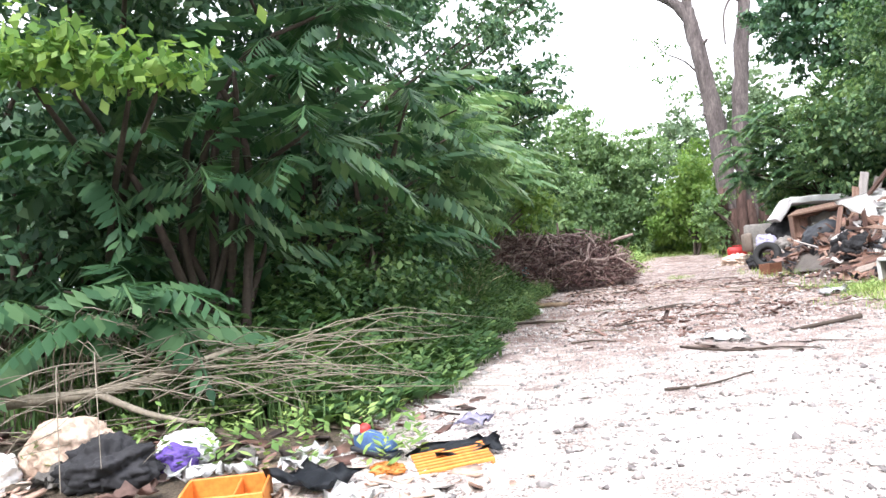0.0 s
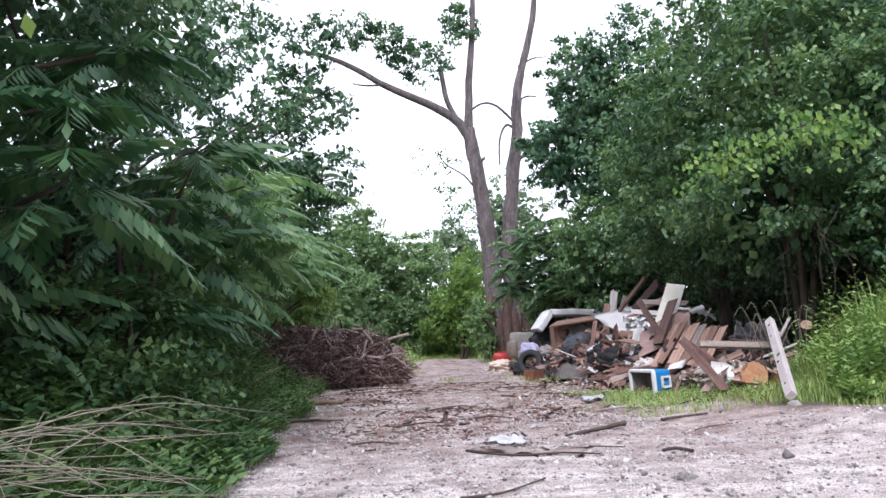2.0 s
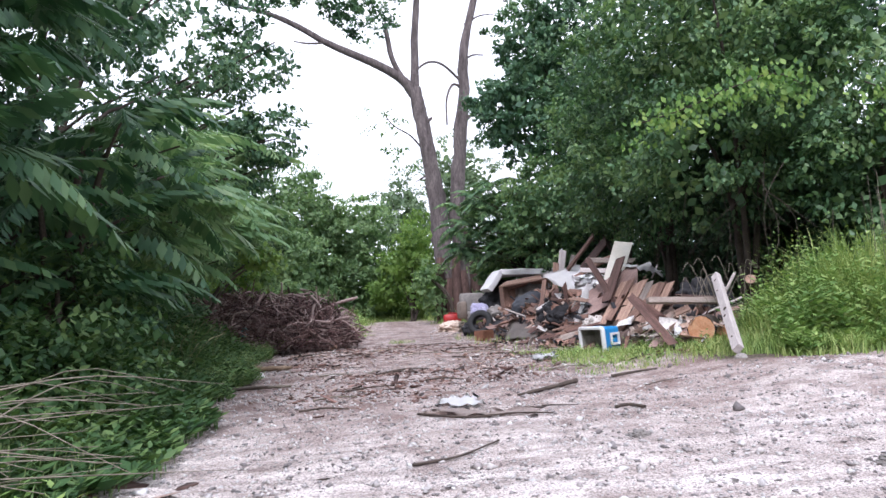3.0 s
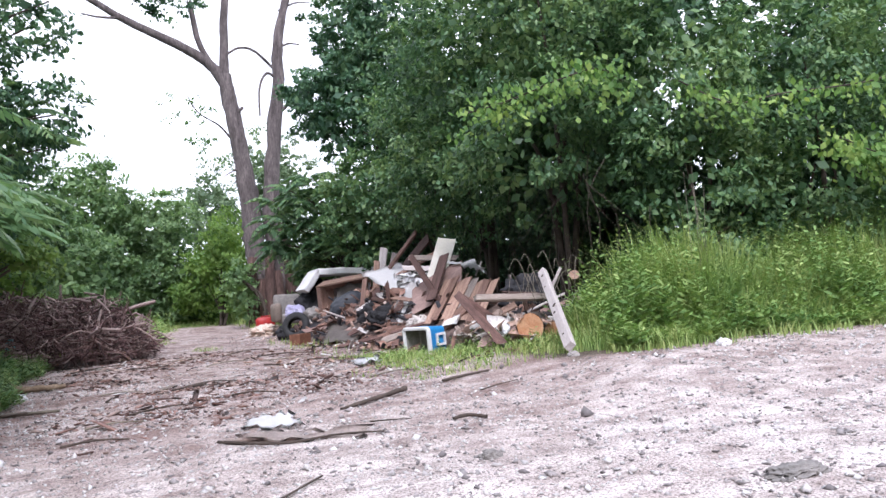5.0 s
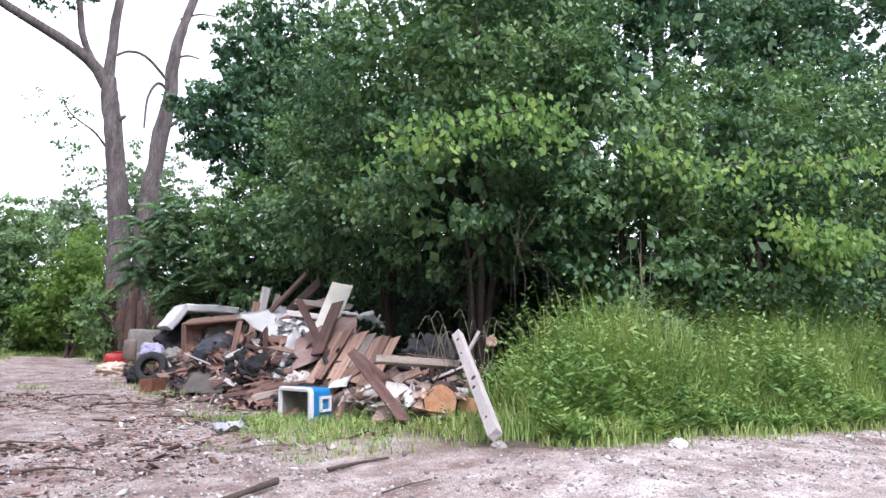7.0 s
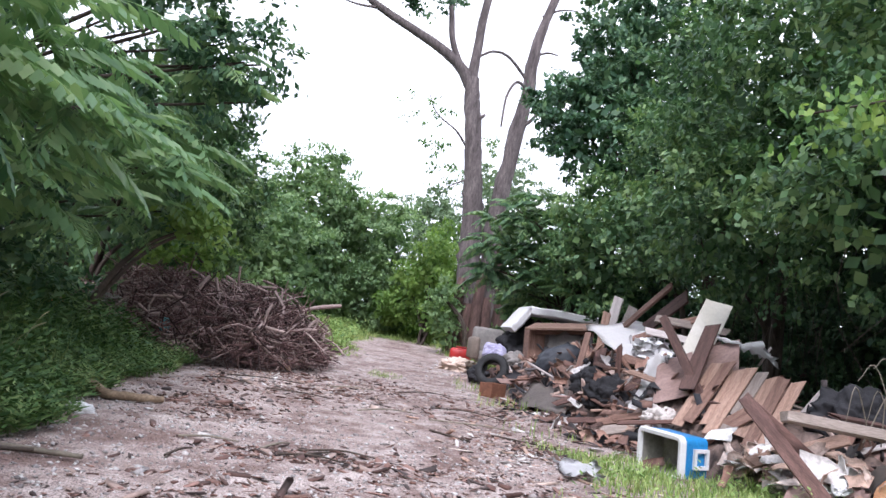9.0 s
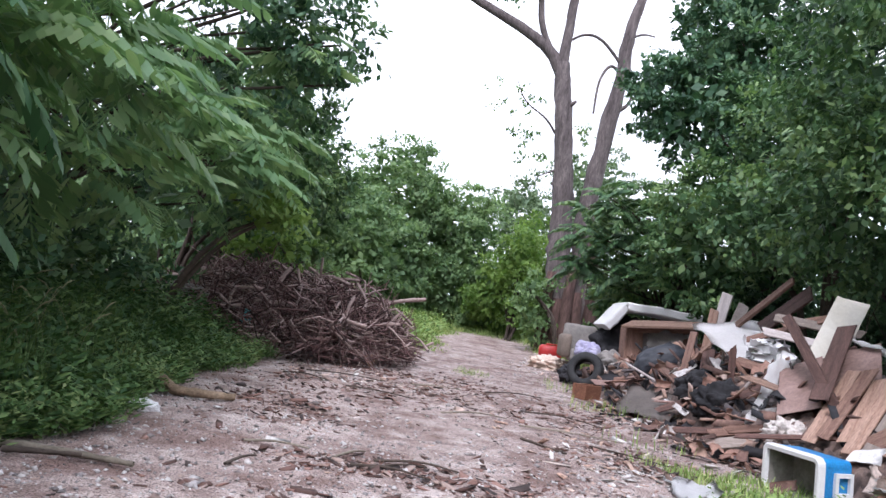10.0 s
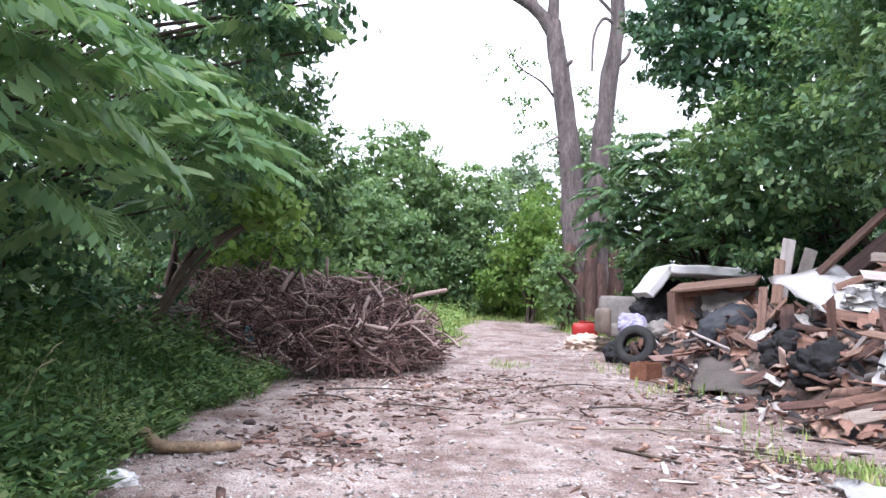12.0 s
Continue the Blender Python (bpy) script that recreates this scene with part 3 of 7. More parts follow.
    earth = ramp(nt, [(0.35, (0.07, 0.05, 0.035)), (0.7, (0.14, 0.11, 0.075))])
    nt.links.new(mid.outputs[0], earth.inputs[0])
    col = mixc(nt, col, earth.outputs[0], el.outputs[0])
    right = math_node("MINIMUM", math_node("SUBTRACT", sep.outputs[0], 4.4), math_node("SUBTRACT", sep.outputs[1], 7.6))
    edge2 = math_node("ADD", right, math_node("MULTIPLY", math_node("SUBTRACT", mid.outputs[0], 0.5), 1.2))
    er = ramp(nt, [(0.0, (0, 0, 0)), (0.3, (1, 1, 1))])
    nt.links.new(edge2, er.inputs[0])
    col = mixc(nt, col, earth.outputs[0], er.outputs[0])
    grit = noise_node(nt, 75, 2, 0.8)
    spk = ramp(nt, [(0.38, (0.3, 0.28, 0.275)), (0.55, (1.14, 1.14, 1.14))])
    nt.links.new(grit.outputs[0], spk.inputs[0])
    col = mixc(nt, col, spk.outputs[0], 1.0, "MULTIPLY")
    nt.links.new(col, nt.nodes["Principled BSDF"].inputs["Base Color"])
    far_end = ramp(nt, [(0.0, (0, 0, 0)), (1.0, (1, 1, 1))])
    nt.links.new(math_node("MULTIPLY", math_node("SUBTRACT", sep.outputs[1], 35.0), 0.4), far_end.inputs[0])
    col = mixc(nt, col, (0.09, 0.12, 0.045), far_end.outputs[0])
    nt.links.new(col, nt.nodes["Principled BSDF"].inputs["Base Color"])
    h = math_node("ADD", math_node("MULTIPLY", vor.outputs["Distance"], -0.6), fine.outputs[0])
    bump(nt, h, 0.7, 0.03)
    return m


tagged(new("ground", mesh_np("ground", *ground_mesh(), ground_material(), False)), "pale gravel drive and pinkish trodden dirt track with earth banks", "ground", "", "structure")

# ---- plants right of the track ----
HEDGE = "dense dark green broadleaf shrub overhanging the rubbish heap"
tree("hedge_tree", (7.6, 12.6), [(7.0, 12.2, 3.7, 1.9, 1.8, 1.6), (7.4, 12.6, 6.3, 2.3, 2.2, 2.2)], LEAF_HEDGE, 0.12, 26, 13, 11, HEDGE, trunk_r=0.1, group="hedge trees")
tree("hedge_tree", (7.8, 16.0), [(6.9, 15.6, 3.9, 1.7, 2.0, 1.7), (7.0, 15.8, 6.2, 1.9, 2.2, 1.9)], LEAF_HEDGE, 0.12, 24, 13, 12, HEDGE, trunk_r=0.1, group="hedge trees")
tree("hedge_tree", (8.0, 19.4), [(6.2, 20.3, 3.7, 1.5, 1.9, 1.6), (8.0, 19.6, 5.8, 1.9, 2.2, 1.7)], LEAF_HEDGE, 0.13, 20, 12, 13, HEDGE, trunk_r=0.1, group="hedge trees")
tree("hedge_shrub", (9.0, 10.6), [(8.8, 10.3, 2.6, 1.6, 1.3, 1.5), (8.8, 10.8, 4.6, 1.9, 1.6, 1.6)], LEAF_HEDGE, 0.11, 26, 13, 14, "dark green roadside shrub behind tall grass", "shrub", group="hedge shrubs")
tree("hedge_shrub", (11.4, 9.9), [(11.2, 9.6, 2.4, 1.7, 1.3, 1.6), (11.6, 10.2, 4.4, 2.0, 1.6, 1.7)], LEAF_HEDGE, 0.11, 26, 13, 15, "dark green roadside shrub behind tall grass", "shrub", group="hedge shrubs")
tree("hedge_shrub", (14.2, 9.4), [(14.0, 9.0, 2.6, 1.8, 1.3, 1.8), (14.4, 9.8, 4.8, 2.0, 1.6, 1.9)], LEAF_HEDGE, 0.11, 22, 12, 16, "dark green roadside shrub behind tall grass", "shrub", group="hedge shrubs")
tree("hedge_shrub", (17.2, 8.6), [(17.0, 8.2, 2.8, 2.0, 1.6, 2.2), (17.4, 9.0, 5.4, 2.0, 1.8, 2.0)], LEAF_HEDGE, 0.12, 18, 12, 17, "dark green roadside shrub behind tall grass", "shrub", group="hedge shrubs")
tree("tall_tree", (10.2, 14.6), [(10.0, 14.0, 7.6, 2.6, 2.4, 2.6), (11.0, 15.0, 10.2, 2.4, 2.4, 2.2), (9.2, 14.0, 4.0, 1.8, 1.8, 2.4)], LEAF_DARK, 0.14, 15, 12, 18, "tall dark green tree rising behind the hedge", trunk_r=0.16, group="tall trees")
tree("tall_tree", (13.4, 13.2), [(13.4, 12.8, 10.2, 2.8, 2.2, 2.4), (13.2, 12.6, 7.0, 2.6, 2.2, 2.8), (13.0, 13.0, 3.4, 2.2, 1.6, 2.6)], LEAF_DARK, 0.14, 14, 12, 19, "tall dark green tree rising behind the hedge", trunk_r=0.16, group="tall trees")
tree("tall_tree", (17.0, 12.6), [(17.0, 12.4, 10.6, 3.0, 2.4, 2.6), (16.8, 12.2, 7.0, 2.8, 2.4, 3.2), (17.0, 12.4, 3.2, 2.4, 1.8, 2.6)], LEAF_DARK, 0.15, 12, 12, 20, "tall dark green tree rising behind the hedge", trunk_r=0.16, group="tall trees")
tree("tall_tree", (9.4, 24.0), [(7.0, 24.0, 8.3, 1.9, 2.0, 1.5), (6.9, 24.0, 10.3, 1.5, 1.6, 1.6), (5.6, 24.0, 7.8, 1.2, 1.4, 1.2), (6.6, 23.0, 6.7, 1.5, 1.5, 1.5), (8.8, 24.5, 10.8, 2.6, 2.4, 2.2), (9.4, 24.2, 8.0, 2.4, 2.2, 2.2), (9.2, 24.0, 4.6, 2.4, 2.6, 2.6)], LEAF_DARK, 0.16, 12, 12, 21, "tall dark green tree rising behind the hedge", trunk_r=0.17, group="tall trees")
tree("tall_tree", (12.5, 19.0), [(12.0, 18.8, 8.6, 3.0, 3.0, 3.2), (11.6, 18.6, 4.0, 2.6, 2.6, 3.0)], LEAF_DARK, 0.17, 10, 12, 22, "tall dark green tree rising behind the hedge", trunk_r=0.17, group="tall trees")

for k, (x, y, a, b, h) in enumerate([(10.0, 12.4, 0.9, 1.7, 2.0), (9.9, 15.6, 0.9, 1.8, 2.0), (9.6, 18.8, 1.0, 1.8, 2.0), (11.2, 11.4, 1.2, 1.2, 1.8), (8.2, 22.0, 1.0, 1.6, 1.9), (10.6, 13.6, 1.3, 1.8, 2.2), (10.6, 17.2, 1.3, 2.0, 2.4), (10.2, 20.8, 1.3, 1.9, 2.4), (8.6, 26.4, 1.6, 1.8, 2.4), (10.8, 28.0, 1.8, 1.8, 3.0), (12.6, 24.0, 1.6, 2.2, 3.0), (7.6, 29.6, 1.5, 1.4, 2.0)]):
    tree("understory_shrub", (x, y), [(x, y, h * 0.75, a, b, h)], LEAF_DARK, 0.14, 22, 11, 120 + k, "dark shrub in the shade under the hedge", "shrub", group="understory shrubs")

# sumac in front of the big tree
sumac((6.6, 23.4), [(3.8, 23.4, 3.8), (3.85, 23.6, 3.1), (4.0, 23.8, 4.5), (4.3, 23.0, 4.7), (4.2, 23.6, 4.0), (4.2, 23.8, 3.1), (4.8, 22.2, 4.2), (4.6, 22.6, 4.4), (4.5, 23.2, 3.6), (4.6, 23.4, 2.8), (5.0, 22.4, 4.9), (5.6, 22.6, 4.6), (6.2, 22.4, 4.9), (5.2, 22.8, 3.9), (5.8, 21.9, 3.9), (6.6, 22.0, 4.5), (5.0, 22.9, 3.1), (5.6, 22.2, 3.0), (6.4, 21.6, 3.5), (5.1, 23.4, 2.5), (7.0, 22.6, 5.2),
                    (6.0, 23.4, 5.2), (5.4, 23.8, 4.5), (4.7, 23.6, 3.5), (6.6, 21.4, 4.2), (5.9, 21.7, 2.6), (6.9, 21.6, 3.0)], 31, "green sumac with long feathery drooping leaves", 0.75, 10, "sumacs", LEAF_HEDGE)
tree("shrub", (6.8, 24.6), [(6.4, 24.4, 3.2, 1.5, 1.5, 1.9), (5.6, 25.6, 2.4, 1.0, 1.2, 1.7)], LEAF_HEDGE, 0.13, 20, 12, 32, "dark green shrub beside the big double-stemmed tree", "shrub")

# the light green vine that hangs over the hedge
def vine(line, drop, seed, label):
    thing = empty("vine", (0, 0, 0), label, "vine", "vines")
    r = np.random.default_rng(seed)
    p = spline(line, 60)
    n = 560
    k = r.integers(0, len(p), n)
    c = p[k] + r.normal(size=(n, 3)) * [0.2, 0.2, 0.1]
    c[:, 2] -= np.abs(r.normal(size=n)) * drop * (0.5 + 0.5 * np.sin(k * 0.7))
    d = unit(r.normal(size=(n, 3)) * 0.5 + [0, -0.3, -0.9])
    up = r.normal(size=(n, 3)) * 0.4 + [-0.2, -0.7, 0.6]
    under("stem", mesh_np("stem", *tube(p, np.full(len(p), 0.012), 5), BARK_DARK, False), thing)
    under("foliage", mesh_np("foliage", *leaf_arrays(c, d, up, 0.115 * r.uniform(0.6, 1.3, n), 0.7, 0.25), LEAF_VINE), thing)


vine([(5.0, 11.3, 3.85), (5.6, 10.7, 3.95), (6.2, 10.2, 4.15), (6.8, 10.0, 4.3), (7.2, 9.9, 4.1)], 0.28, 41, "pale yellow-green vine leaves draped over the dark hedge")
vine([(7.7, 9.2, 3.9), (8.4, 8.9, 3.5), (9.2, 8.6, 3.6), (10.4, 8.2, 3.7), (11.6, 8.0, 4.0), (12.6, 7.8, 4.2)], 0.3, 42, "pale yellow-green vine leaves draped over the dark hedge")
vine([(9.9, 8.4, 2.9), (10.6, 8.2, 2.6), (11.2, 8.1, 2.7)], 0.3, 43, "pale yellow-green vine leaves draped over the dark hedge")

# ---- far end of the track ----
FAR = "leafy green tree at the far end of the track"
for k, (x, y, blobs) in enumerate([
        (-6.5, 33, [(-6.5, 33, 4.0, 2.4, 2.4, 2.8), (-5.6, 33, 1.8, 2.0, 2.0, 1.8)]),
        (-2.4, 38.5, [(-2.2, 38.5, 6.2, 2.3, 2.2, 2.9), (-2.4, 37.5, 2.6, 2.6, 2.0, 2.2)]),
        (0.6, 39.5, [(0.6, 39.5, 5.2, 2.3, 2.2, 2.2), (0.6, 38.5, 2.4, 2.2, 2.0, 2.1)]),
        (-5.2, 39, [(-5.0, 39, 5.0, 2.4, 2.2, 2.6)]),
        (-5.0, 26, [(-5.4, 26.0, 4.6, 2.0, 2.2, 2.4), (-4.4, 26.2, 2.0, 1.8, 2.0, 1.9)]),
        (-2.6, 29, [(-2.6, 29, 2.4, 1.8, 1.8, 2.2)]),
        (-8.6, 29, [(-8.6, 29, 5.0, 2.6, 2.6, 3.6)]),
        (2.2, 38, [(2.2, 38, 1.8, 1.6, 1.2, 1.8), (4.2, 40, 2.4, 1.8, 1.2, 2.6)]),
        (6.5, 36, [(6.5, 36, 2.0, 2.0, 1.6, 2.2)])]):
    tree("far_tree", (x, y), blobs, LEAF_FAR_HAZED, 0.19, 14, 13, 50 + k, FAR, trunk_r=0.11, spread=0.26, group="far trees", fill=9.0)
tree("young_tree", (3.4, 35), [(3.4, 35, 3.2, 1.0, 1.0, 2.3), (2.6, 36.5, 2.4, 1.2, 1.0, 2.0), (4.3, 37, 4.4, 1.2, 1.0, 2.2)], LEAF_LIGHT, 0.17, 12, 12, 60, "slender yellow-green young tree beside the end of the track", spread=0.24)
tree("shrub", (4.6, 29.5), [(3.7, 30.2, 1.8, 0.7, 0.7, 1.6)], LEAF_FAR_HAZED, 0.15, 16, 12, 61, "green shrub beside the trunk of the big tree", "shrub")
# paler leaves imitate haze on the most distant tree
tree("haze_tinted_tree", (5.0, 50), [(4.3, 50, 7.8, 2.0, 2.0, 2.8), (9.0, 51, 9.6, 2.8, 2.0, 3.8)], leaf_mat("leaf_hazed", [(0.11, 0.17, 0.1), (0.16, 0.23, 0.13), (0.22, 0.3, 0.17)]), 0.24, 7, 11, 62, "tree far behind the big tree, haze put into its pale leaf colour", spread=0.35)

# tree line that closes the place all round
def tree_line():
    r = np.random.default_rng(70)
    blobs = []
    for k in range(46):
        a = 2 * math.pi * k / 46
        if 60 < math.degrees(a) < 108:
            rad, hh = 62, 4.2
        else:
            rad, hh = 34 + r.uniform(-3, 4), r.uniform(4.0, 6.0)
        blobs.append((rad * math.cos(a) + 2, rad * math.sin(a) + 14, hh * 0.8, 3.6, 3.6, hh))
    return foliage(blobs, 0.55, 1.6, 5, 70, 0.6, fill=1.0)


tagged(new("backdrop", mesh_np("backdrop", *tree_line(), LEAF_FAR_HAZED)), "distant green tree line closing the clearing", "tree line", "", "structure")

# ---- plants left of the track ----
THICK = "dense dark green thicket tree along the track"
tree("thicket_tree", (-4.4, 8.6), [(-4.0, 7.0, 5.0, 2.0, 2.0, 1.4), (-4.0, 8.6, 2.4, 1.1, 1.4, 1.2), (-4.6, 8.2, 6.6, 2.0, 2.2, 1.6)], LEAF_DARK, 0.12, 22, 13, 81, THICK, trunk_r=0.07, stems=3, group="thicket trees", fill=3.5)
tree("thicket_tree", (-5.4, 12.2), [(-4.3, 12.6, 4.9, 1.8, 2.0, 1.5), (-3.8, 13.0, 2.2, 1.0, 1.6, 1.3), (-4.2, 12.4, 7.0, 1.8, 2.0, 1.5)], LEAF_DARK, 0.13, 9, 10, 82, THICK, trunk_r=0.08, stems=3, group="thicket trees", fill=1.0)
tree("thicket_tree", (-6.2, 14.6), [(-2.6, 15.6, 5.2, 1.5, 1.6, 1.3), (-3.6, 16.2, 3.0, 1.6, 1.8, 1.6), (-3.6, 16.0, 7.4, 2.0, 2.0, 1.7), (-1.55, 15.5, 5.0, 0.85, 0.9, 0.9), (-1.9, 15.6, 6.6, 1.0, 1.0, 0.8)], LEAF_DARK, 0.13, 12, 11, 83, THICK, trunk_r=0.08, stems=3, group="thicket trees", fill=1.0)
tree("thicket_tree", (-5.6, 4.8), [(-5.0, 4.9, 3.6, 1.5, 1.6, 1.6), (-5.6, 5.0, 1.6, 1.5, 1.5, 1.3)], LEAF_DARK, 0.12, 20, 12, 84, THICK, trunk_r=0.06, stems=3, group="thicket trees", fill=3.5)
tree("thicket_tree", (-5.2, 20.5), [(-3.5, 20.4, 3.7, 1.7, 1.7, 1.7), (-4.6, 22.0, 2.2, 1.8, 1.6, 1.6), (-3.3, 18.6, 4.8, 1.4, 1.4, 1.3)], LEAF_HEDGE, 0.14, 18, 12, 85, THICK, trunk_r=0.08, group="thicket trees")
tree("thicket_tree", (-8.4, 10.0), [(-8.0, 9.0, 3.0, 2.4, 3.0, 2.8), (-8.0, 14.5, 3.4, 2.4, 3.0, 3.0), (-8.4, 3.5, 2.6, 2.2, 2.6, 2.4)], LEAF_DARK, 0.16, 12, 11, 86, THICK, trunk_r=0.1, group="thicket trees")
tree("thicket_tree", (-4.6, 22.6), [(-4.0, 22.4, 4.1, 1.6, 1.4, 1.3), (-3.3, 22.6, 2.6, 1.6, 1.3, 1.6)], LEAF_FAR_HAZED, 0.14, 18, 13, 96, THICK, trunk_r=0.08, group="thicket trees", fill=4)
# dense crowns added behind the sumacs to shut sky light out of the hollow
tree("thicket_tree", (-5.8, 11.6), [(-5.6, 10.0, 2.0, 1.0, 2.2, 2.2), (-5.6, 14.0, 2.2, 1.0, 2.2, 2.4), (-5.4, 6.6, 2.0, 1.0, 1.6, 2.0)], LEAF_DARK, 0.13, 18, 12, 97, THICK, trunk_r=0.07, group="thicket trees")
tree("thicket_tree", (-6.2, 6.4), [(-3.7, 4.4, 5.1, 2.1, 2.2, 1.0)], LEAF_DARK, 0.12, 22, 13, 98, THICK, trunk_r=0.07, stems=4, group="thicket trees", fill=3.0)
tree("light_shrub", (-5.0, 5.6), [(-3.73, 3.30, 2.57, 0.55, 0.4, 0.18), (-3.02, 3.50, 2.43, 0.4, 0.3, 0.15)], LEAF_VINE, 0.11, 34, 9, 87, "pale green leaf spray lit from above in the thicket", "shrub")
tree("low_shrub", (-2.6, 6.6), [(-2.5, 6.6, 0.5, 0.8, 0.9, 0.55), (-3.1, 7.6, 0.9, 0.9, 1.0, 0.8)], LEAF_BANK, 0.09, 30, 12, 88, "low leafy green undergrowth at the edge of the track", "shrub")
tree("low_shrub", (-3.3, 10.6), [(-3.2, 10.6, 0.9, 0.8, 1.4, 0.8), (-3.3, 13.6, 0.9, 0.8, 1.4, 0.8)], LEAF_DARK, 0.1, 24, 12, 89, "dark low shrub under the sumac leaves", "shrub")
tree("light_shrub", (-3.4, 15.4), [(-2.0, 16.2, 2.3, 0.5, 0.6, 0.4)], LEAF_LIGHT, 0.13, 20, 9, 90, "light green leafy branch over the brush heap", "shrub")

SUN_SUM = "green sumac with long drooping feathery leaves over the bank"
SUM = "sumac with long drooping feathery leaves, coloured dark as if in shade"
# the two nearest sumacs carry their shade in the leaf colour
sumac((-3.6, 5.0), [(-4.0, 3.4, 0.85), (-3.45, 3.7, 0.8), (-2.9, 4.5, 2.75), (-3.3, 4.5, 1.9), (-4.3, 4.0, 0.95), (-2.6, 5.2, 2.9), (-3.9, 4.6, 3.0), (-2.5, 5.0, 2.2), (-3.2, 5.4, 1.3), (-4.2, 4.4, 2.2), (-3.0, 5.6, 3.3), (-2.4, 5.6, 3.5), (-4.6, 5.0, 1.5)], 91, SUM, 0.9, 9, "sumacs", LEAF_SUMAC_SHADED)
sumac((-3.2, 7.8), [(-2.7, 7.4, 1.5), (-2.4, 8.2, 2.1), (-2.6, 8.4, 1.3), (-3.0, 7.2, 2.3), (-2.3, 7.6, 3.0), (-2.2, 9.0, 2.7), (-2.5, 8.8, 3.6)], 92, SUM, 0.85, 9, "sumacs", LEAF_SUMAC_SHADED)
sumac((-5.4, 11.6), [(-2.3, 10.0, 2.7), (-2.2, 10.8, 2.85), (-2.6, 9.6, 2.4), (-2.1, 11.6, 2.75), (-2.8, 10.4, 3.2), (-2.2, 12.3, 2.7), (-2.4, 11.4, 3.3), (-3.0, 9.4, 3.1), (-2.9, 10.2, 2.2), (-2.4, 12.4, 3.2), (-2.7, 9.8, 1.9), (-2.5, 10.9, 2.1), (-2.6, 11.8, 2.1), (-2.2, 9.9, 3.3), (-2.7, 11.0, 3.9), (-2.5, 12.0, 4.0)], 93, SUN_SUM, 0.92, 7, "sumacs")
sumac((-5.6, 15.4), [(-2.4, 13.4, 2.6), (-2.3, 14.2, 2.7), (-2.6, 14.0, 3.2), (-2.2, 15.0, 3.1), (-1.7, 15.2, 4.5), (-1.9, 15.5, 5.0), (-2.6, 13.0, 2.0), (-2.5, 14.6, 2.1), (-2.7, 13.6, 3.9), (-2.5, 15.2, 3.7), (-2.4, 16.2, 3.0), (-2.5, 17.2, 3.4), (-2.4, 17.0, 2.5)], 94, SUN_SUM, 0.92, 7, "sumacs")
tree("fern_shrub", (-2.9, 22.4), [(-2.6, 18.8, 1.9, 0.9, 0.5, 0.35)], LEAF_LIGHT, 0.12, 16, 9, 95, "pale green leaves hanging over the brush heap", "shrub")

